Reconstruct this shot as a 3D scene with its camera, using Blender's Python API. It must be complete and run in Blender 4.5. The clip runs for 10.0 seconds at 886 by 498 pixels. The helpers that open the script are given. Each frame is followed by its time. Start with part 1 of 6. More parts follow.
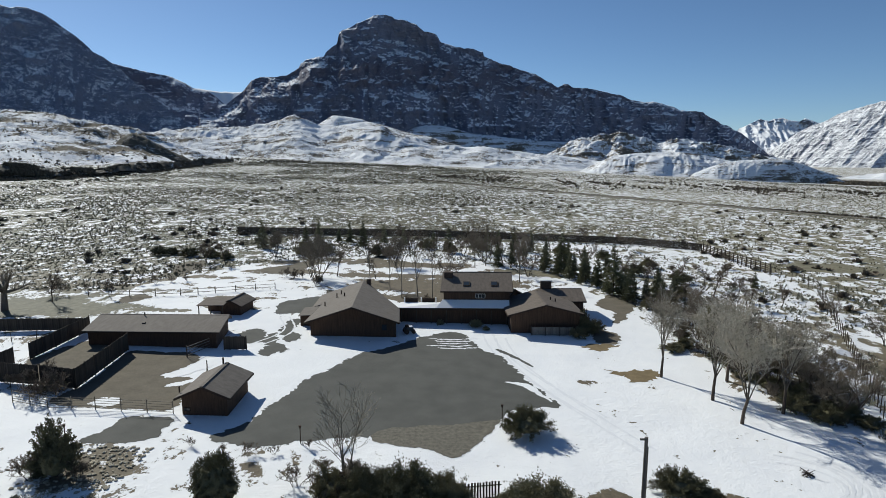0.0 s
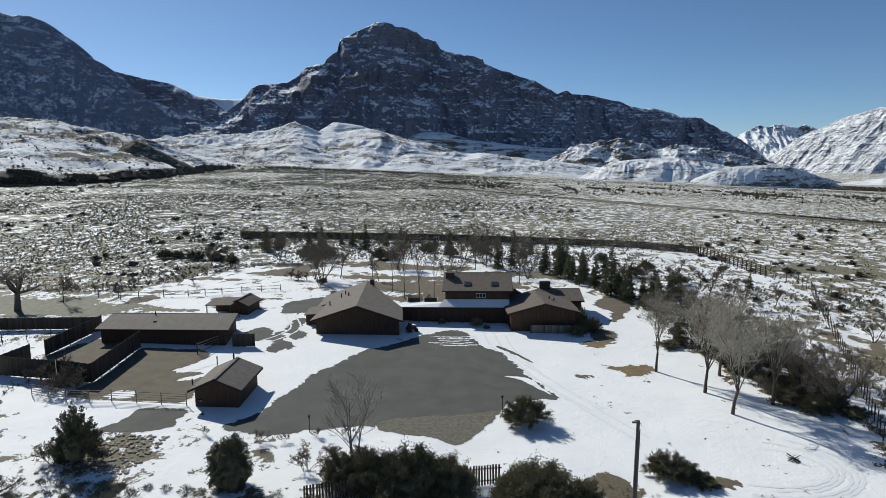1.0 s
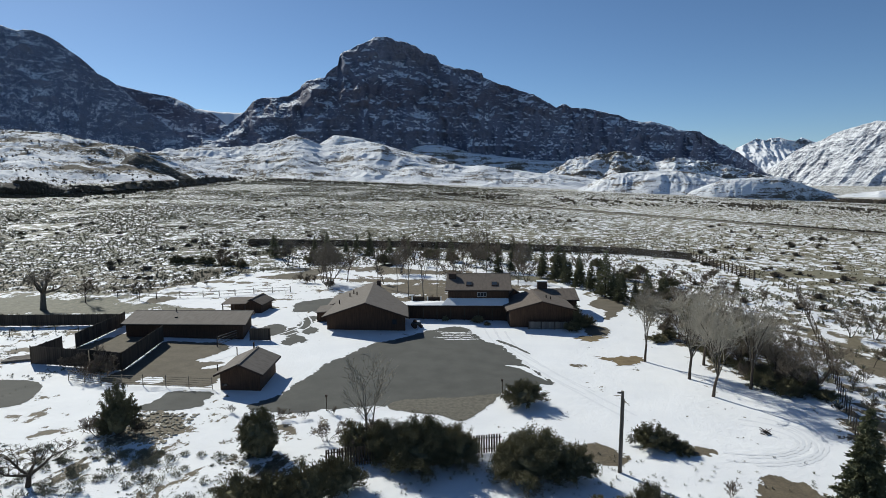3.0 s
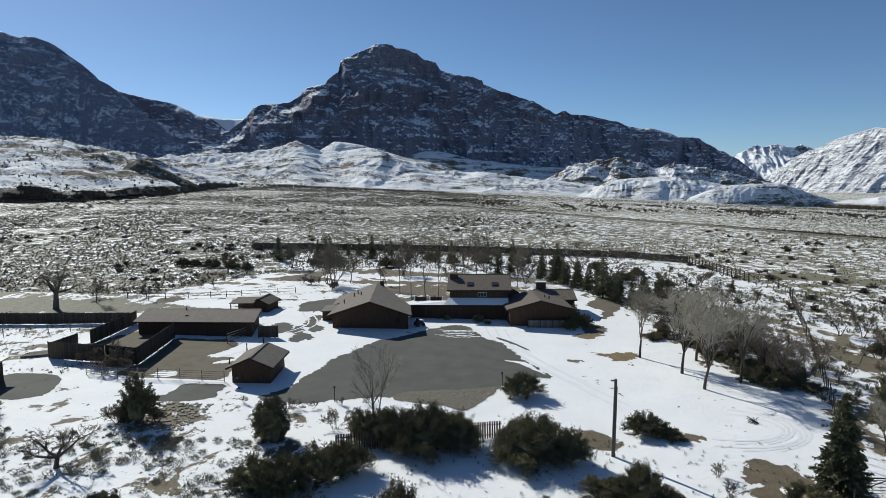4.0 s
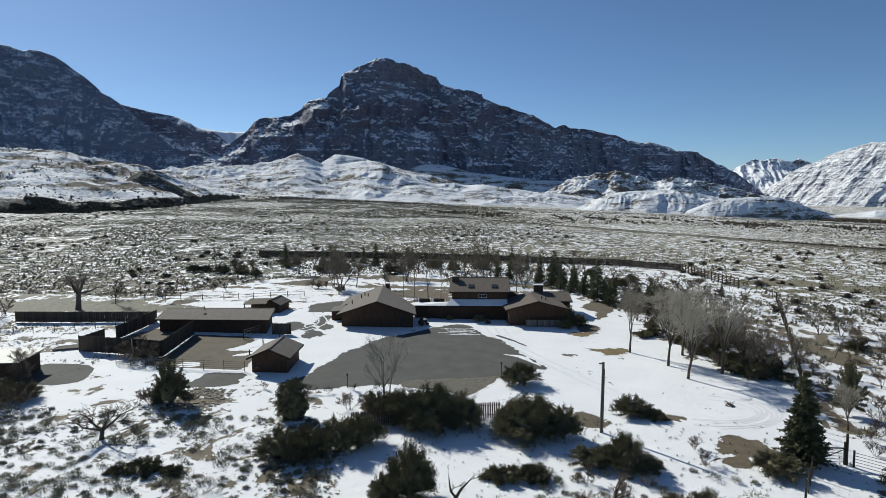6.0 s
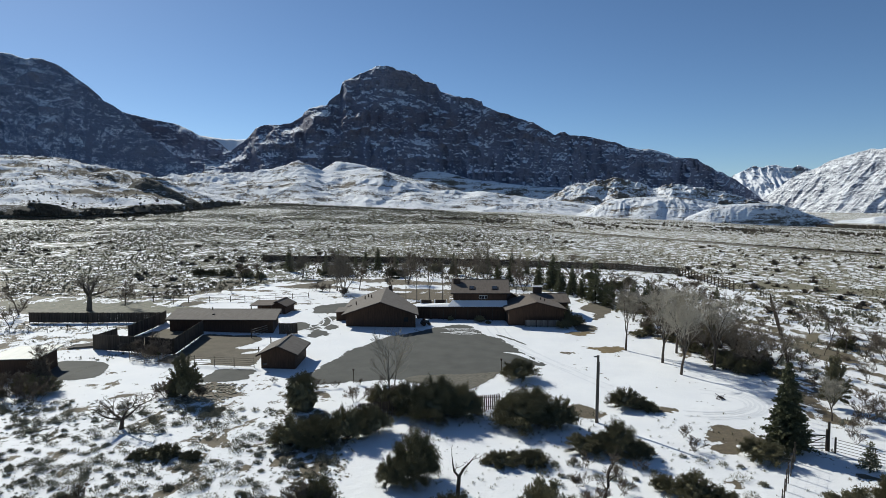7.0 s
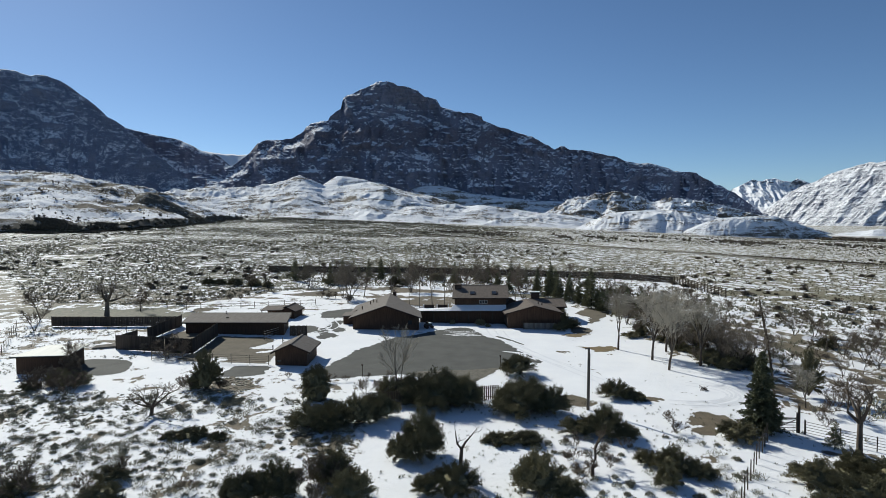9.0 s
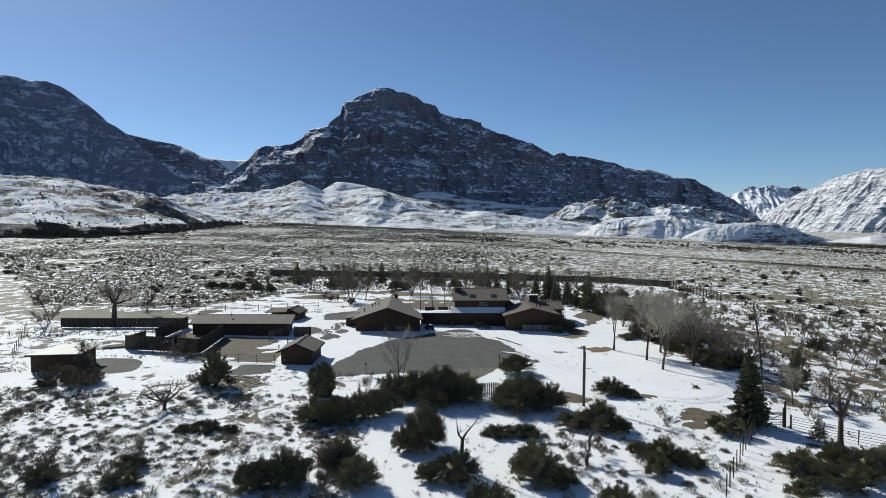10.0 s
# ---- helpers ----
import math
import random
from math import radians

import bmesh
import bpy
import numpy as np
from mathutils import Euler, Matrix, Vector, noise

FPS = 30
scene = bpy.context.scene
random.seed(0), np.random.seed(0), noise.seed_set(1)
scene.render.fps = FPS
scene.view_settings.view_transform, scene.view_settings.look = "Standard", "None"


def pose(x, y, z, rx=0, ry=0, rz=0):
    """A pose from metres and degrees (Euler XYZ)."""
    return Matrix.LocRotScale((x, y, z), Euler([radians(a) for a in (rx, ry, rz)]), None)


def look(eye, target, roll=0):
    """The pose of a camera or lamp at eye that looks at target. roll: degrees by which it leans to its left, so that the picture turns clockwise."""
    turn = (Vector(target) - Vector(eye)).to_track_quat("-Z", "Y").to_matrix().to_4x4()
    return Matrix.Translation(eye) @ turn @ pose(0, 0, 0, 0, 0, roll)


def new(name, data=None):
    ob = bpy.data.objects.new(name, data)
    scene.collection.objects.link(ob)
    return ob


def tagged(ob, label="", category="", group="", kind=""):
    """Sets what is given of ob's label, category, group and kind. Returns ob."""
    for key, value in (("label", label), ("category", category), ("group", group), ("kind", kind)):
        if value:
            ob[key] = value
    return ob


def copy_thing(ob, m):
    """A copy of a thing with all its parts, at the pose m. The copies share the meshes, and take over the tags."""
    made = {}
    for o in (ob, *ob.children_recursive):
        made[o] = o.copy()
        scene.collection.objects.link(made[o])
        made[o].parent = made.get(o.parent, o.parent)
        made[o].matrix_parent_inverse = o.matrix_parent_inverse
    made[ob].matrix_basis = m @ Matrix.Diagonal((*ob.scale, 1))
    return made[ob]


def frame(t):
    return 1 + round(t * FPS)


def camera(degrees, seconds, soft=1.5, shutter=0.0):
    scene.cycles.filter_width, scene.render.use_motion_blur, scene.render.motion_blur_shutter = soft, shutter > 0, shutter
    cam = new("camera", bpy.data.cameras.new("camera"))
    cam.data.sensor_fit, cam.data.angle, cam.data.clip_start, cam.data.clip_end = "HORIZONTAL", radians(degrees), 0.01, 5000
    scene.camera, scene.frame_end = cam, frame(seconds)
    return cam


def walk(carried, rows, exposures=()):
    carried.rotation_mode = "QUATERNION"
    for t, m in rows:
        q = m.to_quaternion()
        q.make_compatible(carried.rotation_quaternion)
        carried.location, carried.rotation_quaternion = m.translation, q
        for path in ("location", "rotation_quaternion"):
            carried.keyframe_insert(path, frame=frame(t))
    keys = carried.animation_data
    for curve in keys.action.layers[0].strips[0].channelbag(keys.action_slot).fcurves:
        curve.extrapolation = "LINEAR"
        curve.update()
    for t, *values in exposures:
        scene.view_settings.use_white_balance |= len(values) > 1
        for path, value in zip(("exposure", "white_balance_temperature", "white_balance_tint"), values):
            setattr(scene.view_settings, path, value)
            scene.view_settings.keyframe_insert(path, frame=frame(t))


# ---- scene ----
cam = camera(71.7, 10.0, soft=0.35)
PATH = [
    (0, (0.63, -0.141, 27.112), (0.504, 1.833, 26.817), -0.5),
    (1, (0.593, -3.078, 26.607), (0.466, -1.101, 26.333), -0.6),
    (2.5, (0.42, -7.855, 25.819), (0.295, -5.874, 25.576), -0.6),
    (4.5, (0.173, -14.674, 24.752), (0.049, -12.688, 24.55), -0.5),
    (5.5, (0.083, -17.992, 24.253), (-0.04, -16.004, 24.072), -0.4),
    (7.5, (-0.022, -24.677, 23.124), (-0.146, -22.685, 22.988), -0.5),
    (9, (0.069, -29.16, 22.33), (-0.056, -27.166, 22.229), -0.6),
    (10, (-0.027, -32.21, 22.019), (-0.149, -30.215, 21.937), -0.5),
]
walk(cam, [(t, look(eye, target, roll)) for t, eye, target, roll in PATH], [(0, 0.24, 6300, 4), (10, 0.29, 6300, 4)])
from mathutils.bvhtree import BVHTree

# ---- light ----
SUN_AZ, SUN_EL = -43.0, 33.0
sun_dir = Vector((math.sin(radians(SUN_AZ)) * math.cos(radians(SUN_EL)), math.cos(radians(SUN_AZ)) * math.cos(radians(SUN_EL)), math.sin(radians(SUN_EL))))
world = bpy.data.worlds.new("winter_sky")
scene.world = world
world.use_nodes = True
wn = world.node_tree.nodes
sky = wn.new("ShaderNodeTexSky")
sky.sky_type, sky.sun_disc = "NISHITA", False
sky.sun_elevation, sky.sun_rotation = radians(SUN_EL), radians(SUN_AZ)
sky.altitude, sky.air_density, sky.dust_density, sky.ozone_density = 2200, 0.86, 0.75, 4.6
world.node_tree.links.new(sky.outputs[0], wn["Background"].inputs[0])
wn["Background"].inputs[1].default_value = 0.073
sun_data = bpy.data.lights.new("sun", "SUN")
sun_data.energy, sun_data.angle, sun_data.color = 4.15, radians(0.53), (1.0, 0.95, 0.87)
sun = new("sun", sun_data)
sun.matrix_world = look(sun_dir * 400, (0, 0, 0))

# ---- materials ----
def V(nt, a, op="ADD", b=None, clamp=False):
    n = nt.nodes.new("ShaderNodeMath")
    n.operation, n.use_clamp = op, clamp
    for i, s in enumerate((a, b)):
        if s is None:
            continue
        if isinstance(s, (int, float)):
            n.inputs[i].default_value = s
        else:
            nt.links.new(s, n.inputs[i])
    return n.outputs[0]


def coords(nt, scale=(1, 1, 1), rot=(0, 0, 0), kind="Object"):
    tc = nt.nodes.new("ShaderNodeTexCoord")
    mp = nt.nodes.new("ShaderNodeMapping")
    mp.inputs["Scale"].default_value = scale
    mp.inputs["Rotation"].default_value = [radians(a) for a in rot]
    nt.links.new(tc.outputs[kind], mp.inputs["Vector"])
    return mp.outputs[0]


def place_coords(nt, scale=(1, 1, 1)):
    g = nt.nodes.new("ShaderNodeNewGeometry")
    mp = nt.nodes.new("ShaderNodeMapping")
    mp.inputs["Scale"].default_value = scale
    nt.links.new(g.outputs["Position"], mp.inputs["Vector"])
    return mp.outputs[0]


def tex_noise(nt, vec, scale, detail=4.0, rough=0.55, distort=0.0):
    n = nt.nodes.new("ShaderNodeTexNoise")
    n.inputs["Scale"].default_value, n.inputs["Detail"].default_value = scale, detail
    n.inputs["Roughness"].default_value, n.inputs["Distortion"].default_value = rough, distort
    nt.links.new(vec, n.inputs["Vector"])
    return n.outputs["Fac"]


def ramp(nt, fac, stops):
    r = nt.nodes.new("ShaderNodeValToRGB")
    el = r.color_ramp.elements
    while len(el) < len(stops):
        el.new(0.5)
    for e, (p, c) in zip(el, stops):
        e.position, e.color = p, (c, c, c, 1) if isinstance(c, (int, float)) else (*c, 1)
    nt.links.new(fac, r.inputs[0])
    return r.outputs[0]


def mix(nt, fac, a, b):
    n = nt.nodes.new("ShaderNodeMix")
    n.data_type = "RGBA"
    for sock, s in ((n.inputs[0], fac), (n.inputs[6], a), (n.inputs[7], b)):
        if isinstance(s, (int, float)):
            sock.default_value = s
        elif isinstance(s, tuple):
            sock.default_value = (*s, 1)
        else:
            nt.links.new(s, sock)
    return n.outputs[2]


def bump(nt, height, strength, distance, bsdf):
    b = nt.nodes.new("ShaderNodeBump")
    b.inputs["Strength"].default_value, b.inputs["Distance"].default_value = strength, distance
    nt.links.new(height, b.inputs["Height"])
    nt.links.new(b.outputs[0], bsdf.inputs["Normal"])


def material(name, rough=0.8, spec=0.3):
    m = bpy.data.materials.new(name)
    m.use_nodes = True
    b = m.node_tree.nodes["Principled BSDF"]
    b.inputs["Roughness"].default_value = rough
    b.inputs["Specular IOR Level"].default_value = spec
    return m, m.node_tree, b


def grainy(name, c1, c2, scale, rough=0.85, bump_d=0.02, stretch=(1, 1, 1), spec=0.2, fine=6.0, per_object=0.0):
    m, nt, b = material(name, rough, spec)
    v = coords(nt, stretch)
    big, small = tex_noise(nt, v, scale), tex_noise(nt, v, scale * fine)
    f = V(nt, V(nt, big, "MULTIPLY", 0.6), "ADD", V(nt, small, "MULTIPLY", 0.4))
    if per_object:
        oi = nt.nodes.new("ShaderNodeObjectInfo")
        f = V(nt, f, "ADD", V(nt, V(nt, oi.outputs["Random"], "SUBTRACT", 0.5), "MULTIPLY", per_object))
    nt.links.new(ramp(nt, f, [(0.32, c1), (0.68, c2)]), b.inputs["Base Color"])
    if bump_d:
        bump(nt, f, 0.6, bump_d, b)
    return m


SNOW = (0.80, 0.82, 0.86)


def attribute(nt, name):
    a = nt.nodes.new("ShaderNodeAttribute")
    a.attribute_name = name
    return a.outputs["Fac"]


def ground_material():
    m, nt, b = material("snowy_ground", 0.8, 0.2)
    v = place_coords(nt)
    far = place_coords(nt, (0.62, 0.42, 1.0))
    n1, n2, n3 = tex_noise(nt, v, 0.16, 5, 0.6), tex_noise(nt, v, 1.1, 5, 0.65), tex_noise(nt, v, 5.0, 4, 0.6)
    tuft = tex_noise(nt, far, 0.55, 4, 0.6, 0.5)
    bare = attribute(nt, "bare")
    # bare runs 0 (full snow) to 1 (no snow)
    wob = V(nt, V(nt, V(nt, n1, "MULTIPLY", 0.1), "ADD", V(nt, n2, "MULTIPLY", 0.2)), "ADD", V(nt, V(nt, n3, "MULTIPLY", 0.13), "ADD", V(nt, tuft, "MULTIPLY", 0.57)))
    edge = V(nt, V(nt, V(nt, wob, "SUBTRACT", 0.5), "MULTIPLY", 3.7), "ADD", bare)
    mask = ramp(nt, edge, [(0.48, 0.0), (0.52, 1.0)])
    grass = ramp(nt, V(nt, V(nt, n2, "MULTIPLY", 0.5), "ADD", V(nt, n3, "MULTIPLY", 0.5)), [(0.3, (0.085, 0.07, 0.05)), (0.5, (0.135, 0.11, 0.076)), (0.7, (0.2, 0.165, 0.11))])
    olive = ramp(nt, n2, [(0.3, (0.15, 0.136, 0.092)), (0.7, (0.28, 0.25, 0.165))])
    sage = ramp(nt, n2, [(0.3, (0.078, 0.078, 0.053)), (0.7, (0.165, 0.155, 0.105))])
    soil = mix(nt, attribute(nt, "olive"), mix(nt, attribute(nt, "sage"), grass, sage), olive)
    snow = ramp(nt, n1, [(0.3, (0.79, 0.795, 0.81)), (0.7, (0.86, 0.86, 0.86))])
    nt.links.new(mix(nt, mask, snow, soil), b.inputs["Base Color"])
    h = V(nt, V(nt, n2, "MULTIPLY", 0.5), "ADD", V(nt, n3, "MULTIPLY", 0.2))
    h = V(nt, h, "SUBTRACT", V(nt, mask, "MULTIPLY", 0.25))
    bump(nt, h, 0.65, 0.24, b)
    return m


def mountain_material(name, rock1, rock2, snow_at, ledge=0.5, speck=1.0, broad=0.6, tree=0.35, cell=1.0, steep=0.5, high=0.0, red=0.0, gully=0.7, lean=50.0):
    """Layered rock under thin snow: snow lies on ledges and gentle ground, trees speckle it."""
    m, nt, b = material(name, 0.9, 0.1)
    v = place_coords(nt)
    lay = place_coords(nt, (0.12, 0.12, 1.0))
    turn = nt.nodes.new("ShaderNodeMapping")
    turn.inputs["Rotation"].default_value = (0, radians(lean), 0)
    nt.links.new(v, turn.inputs["Vector"])
    squeeze = nt.nodes.new("ShaderNodeMapping")
    squeeze.inputs["Scale"].default_value = (1.0, 0.3, 0.2)
    nt.links.new(turn.outputs[0], squeeze.inputs["Vector"])
    fall = squeeze.outputs[0]
    n1, n2, n3 = tex_noise(nt, v, 0.007 * cell, 5, 0.6), tex_noise(nt, v, 0.035 * cell, 6, 0.65), tex_noise(nt, v, 0.16 * cell, 5, 0.7)
    s1 = tex_noise(nt, lay, 0.045 * cell, 6, 0.65)
    gul = tex_noise(nt, fall, 0.045 * cell, 5, 0.65)
    g = nt.nodes.new("ShaderNodeNewGeometry")
    sep = nt.nodes.new("ShaderNodeSeparateXYZ")
    nt.links.new(g.outputs["Normal"], sep.inputs[0])
    up = sep.outputs[2]
    def part_of(x, k):
        return V(nt, V(nt, x, "SUBTRACT", 0.5), "MULTIPLY", k)
    rock = ramp(nt, V(nt, V(nt, s1, "MULTIPLY", 0.6), "ADD", V(nt, n2, "MULTIPLY", 0.4)), [(0.32, rock1), (0.68, rock2)])
    trees = ramp(nt, n3, [(0.42, 1.0), (0.5, 0.0)])
    rock = mix(nt, V(nt, trees, "MULTIPLY", tree), rock, (0.03, 0.035, 0.028))
    f = V(nt, V(nt, up, "MULTIPLY", steep), "ADD", part_of(n1, broad * 1.2))
    f = V(nt, f, "ADD", part_of(n2, 0.7))
    f = V(nt, f, "ADD", part_of(n3, speck * 1.4))
    f = V(nt, f, "ADD", part_of(gul, gully))
    f = V(nt, f, "ADD", part_of(s1, ledge * 1.6))
    posn = nt.nodes.new("ShaderNodeSeparateXYZ")
    nt.links.new(g.outputs["Position"], posn.inputs[0])
    level = V(nt, posn.outputs[2], "ADD", part_of(n1, 160.0))
    if high:
        f = V(nt, f, "ADD", V(nt, V(nt, V(nt, level, "SUBTRACT", 380.0), "MULTIPLY", 0.0045), "MULTIPLY", high))
    if red:
        band = ramp(nt, V(nt, V(nt, level, "SUBTRACT", 240.0), "MULTIPLY", 0.004), [(0.2, 0.0), (0.4, 1.0), (0.78, 1.0), (0.92, 0.0)])
        rock = mix(nt, V(nt, band, "MULTIPLY", red), rock, (0.1, 0.07, 0.066))
        f = V(nt, f, "SUBTRACT", V(nt, band, "MULTIPLY", 0.13))
    mask = ramp(nt, V(nt, f, "SUBTRACT", snow_at - 0.5), [(0.42, 0.0), (0.62, 1.0)])
    nt.links.new(mix(nt, mask, rock, (0.80, 0.81, 0.83)), b.inputs["Base Color"])
    bump(nt, V(nt, V(nt, n2, "MULTIPLY", 1.5), "ADD", V(nt, V(nt, s1, "MULTIPLY", min(1.0, ledge * 2)), "ADD", V(nt, n3, "MULTIPLY", 0.5))), 0.6, 6.0 / cell, b)
    return m


M_GROUND = ground_material()
# blue distance haze is put into the rock colours of these two
M_ROCK_HAZED = mountain_material("dark_cliff_rock_hazed", (0.115, 0.128, 0.185), (0.22, 0.235, 0.305), 1.31, 0.2, 1.7, 0.8, 0.35, 2.3, 1.75, 0.0, 0.35, 1.3)
M_ROCK2_HAZED = mountain_material("forested_rock_hazed", (0.14, 0.162, 0.23), (0.225, 0.25, 0.325), 1.23, 0.15, 2.2, 0.5, 0.4, 2.1, 1.5, 0.0, 0.0, 1.1)
M_SCARP = mountain_material("scrubby_bluff", (0.07, 0.062, 0.05), (0.15, 0.13, 0.1), 0.68, 0.4, 1.2, 1.0, 0.3, 9.0, 0.55, gully=0.3)
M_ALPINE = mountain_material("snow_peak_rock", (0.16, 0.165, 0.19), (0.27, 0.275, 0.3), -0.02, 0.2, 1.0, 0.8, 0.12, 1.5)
# the ridge's bluish shade is mixed into its rock colour
M_EAST_SHADED = mountain_material("snow_ridge_rock_shaded", (0.13, 0.14, 0.175), (0.24, 0.25, 0.29), 0.46, 0.0, 2.0, 1.0, 0.15, 3.0, 0.7, gully=0.8, lean=-55.0)
M_HILL = mountain_material("snowy_foothill", (0.13, 0.11, 0.088), (0.22, 0.185, 0.14), 0.545, 1.3, 1.2, 1.0, 0.25, 1.7, 0.8, gully=0.2)
M_MOUND = mountain_material("smooth_snow_mound", (0.13, 0.11, 0.088), (0.22, 0.185, 0.14), 0.5, 1.3, 1.0, 0.6, 0.25, 2.5, 0.8, gully=0.2)
M_TERRACE = mountain_material("patchy_terrace", (0.12, 0.1, 0.075), (0.2, 0.168, 0.125), 0.53, 1.6, 1.2, 1.0, 0.35, 1.8, 0.65, gully=0.1)
M_ASPHALT = grainy("worn_asphalt", (0.074, 0.074, 0.067), (0.115, 0.114, 0.103), 0.35, 0.9, 0.01, fine=30)
M_GRAVEL = grainy("gravel", (0.09, 0.082, 0.066), (0.2, 0.185, 0.15), 2.5, 0.95, 0.05, fine=4)
M_DIRT = grainy("corral_dirt", (0.11, 0.094, 0.07), (0.165, 0.143, 0.108), 0.6, 0.95, 0.04, fine=8)
M_DRYGRASS = grainy("dead_lawn", (0.13, 0.098, 0.055), (0.24, 0.185, 0.105), 0.9, 0.95, 0.04, fine=8)
M_ROAD = grainy("dirt_road", (0.13, 0.115, 0.085), (0.22, 0.2, 0.155), 0.2, 0.95, 0.03)
M_TRACK = grainy("packed_snow_track", (0.7, 0.71, 0.73), (0.8, 0.8, 0.81), 1.0, 0.8, 0.03)
M_SHINGLE = grainy("brown_shingle", (0.105, 0.085, 0.07), (0.175, 0.145, 0.122), 0.8, 0.9, 0.02, (1, 3, 3), fine=7)
M_SHINGLE2 = grainy("grey_brown_shingle", (0.125, 0.108, 0.094), (0.195, 0.172, 0.15), 0.8, 0.9, 0.02, (1, 3, 3), fine=7)
M_WALL = grainy("dark_stained_siding", (0.04, 0.025, 0.017), (0.1, 0.06, 0.039), 1.2, 0.8, 0.015, (6, 6, 0.5))
M_TRIM = grainy("dark_trim", (0.03, 0.02, 0.014), (0.055, 0.037, 0.027), 2.0, 0.7, 0.005)
M_WOOD = grainy("weathered_board", (0.04, 0.033, 0.026), (0.098, 0.078, 0.06), 1.0, 0.9, 0.01, (5, 5, 0.4), per_object=0.25)
M_GREYWOOD = grainy("grey_weathered_wood", (0.12, 0.105, 0.09), (0.25, 0.225, 0.195), 1.2, 0.9, 0.01, (5, 5, 0.4), per_object=0.25)
M_POST = grainy("dark_post_wood", (0.045, 0.036, 0.028), (0.1, 0.08, 0.062), 2.0, 0.9, 0.01, (4, 4, 0.5))
M_SNOW = grainy("settled_snow", (0.79, 0.795, 0.81), (0.86, 0.86, 0.86), 0.6, 0.8, 0.05, fine=9)
M_POLE = grainy("weathered_pole_wood", (0.075, 0.066, 0.056), (0.16, 0.14, 0.12), 1.2, 0.9, 0.01, (5, 5, 0.4))
M_BARK = grainy("pale_bark", (0.13, 0.115, 0.095), (0.28, 0.255, 0.215), 1.5, 0.9, 0.02, (3, 3, 0.6), per_object=0.3)
M_BARK_D = grainy("dark_bark", (0.05, 0.038, 0.03), (0.12, 0.095, 0.075), 1.5, 0.9, 0.02, (3, 3, 0.6), per_object=0.2)
M_TWIG = grainy("tan_twigs", (0.27, 0.245, 0.2), (0.46, 0.42, 0.345), 1.0, 0.9, 0.0, per_object=0.3)
M_TWIG_M = grainy("grey_brown_twigs", (0.14, 0.12, 0.095), (0.27, 0.235, 0.19), 1.0, 0.9, 0.0, per_object=0.3)
M_BARK_M = grainy("grey_brown_bark", (0.055, 0.046, 0.037), (0.155, 0.133, 0.108), 1.5, 0.9, 0.02, (3, 3, 0.6), per_object=0.3)
M_TWIG_D = grainy("brown_twigs", (0.1, 0.08, 0.06), (0.21, 0.168, 0.13), 1.0, 0.9, 0.0, per_object=0.3)
M_JUNIPER = grainy("juniper_foliage", (0.125, 0.116, 0.066), (0.235, 0.21, 0.122), 0.9, 0.85, 0.0, per_object=0.35, fine=5)
M_SPRUCE = grainy("conifer_needles", (0.105, 0.108, 0.058), (0.205, 0.2, 0.114), 0.8, 0.8, 0.0, per_object=0.35, fine=5)
M_SAGE = grainy("grey_sagebrush", (0.15, 0.15, 0.108), (0.35, 0.33, 0.25), 0.25, 0.95, 0.0, fine=12)
M_BELT = grainy("brown_creek_scrub", (0.07, 0.066, 0.053), (0.19, 0.165, 0.128), 0.05, 0.95, 0.0, fine=12)
M_SCRUB = grainy("dark_scrub", (0.08, 0.067, 0.052), (0.2, 0.165, 0.125), 0.1, 0.95, 0.0, fine=12)
M_BRUSH = grainy("dense_brown_brush", (0.125, 0.104, 0.08), (0.25, 0.21, 0.165), 0.9, 0.95, 0.0, per_object=0.3, fine=5)
M_SAGE_P = grainy("olive_plain_sage", (0.12, 0.116, 0.08), (0.28, 0.255, 0.185), 0.25, 0.95, 0.0, fine=12)
M_STONE = grainy("field_stone", (0.27, 0.24, 0.18), (0.5, 0.45, 0.35), 1.0, 0.9, 0.03, per_object=0.3)
M_METAL = grainy("galvanised_pipe", (0.3, 0.3, 0.3), (0.45, 0.45, 0.45), 3.0, 0.5, 0.0)
M_PIPE = grainy("tan_weathered_pipe", (0.13, 0.11, 0.085), (0.26, 0.225, 0.175), 1.5, 0.8, 0.0)
M_WIRE = grainy("rusty_wire", (0.1, 0.085, 0.07), (0.2, 0.17, 0.15), 3.0, 0.6, 0.0)
M_WHITE = grainy("white_paint", (0.7, 0.7, 0.68), (0.8, 0.8, 0.78), 2.0, 0.6, 0.0)
M_PALEROOF = grainy("pale_metal_roof", (0.36, 0.36, 0.32), (0.5, 0.49, 0.44), 0.6, 0.6, 0.01, (4, 0.4, 1))
M_CHIMNEY = grainy("brown_brick", (0.05, 0.035, 0.028), (0.1, 0.07, 0.055), 4.0, 0.9, 0.01)
M_GLASS, _nt, _b = material("window_glass", 0.05, 0.5)
_b.inputs["Base Color"].default_value = (0.03, 0.035, 0.04, 1)
M_GREENMETAL = grainy("dull_vehicle_paint", (0.04, 0.045, 0.05), (0.07, 0.075, 0.08), 2.0, 0.4, 0.0)

# ---- shape helpers ----
def clamp01(a):
    return np.clip(a, 0.0, 1.0)


def ground_h(x, y):
    x, y = np.asarray(x, float), np.asarray(y, float)
    side = 0.02 + 0.03 * clamp01((y - 150) / 850)
    return 0.45 + 0.012 * (np.minimum(y, 110) - 70) + 0.008 * np.clip(y - 150, 0, 900) + 0.002 * np.clip(y - 110, 0, 40) - side * np.clip(x, -750, 750)


def gz(x, y):
    return float(ground_h(x, y))


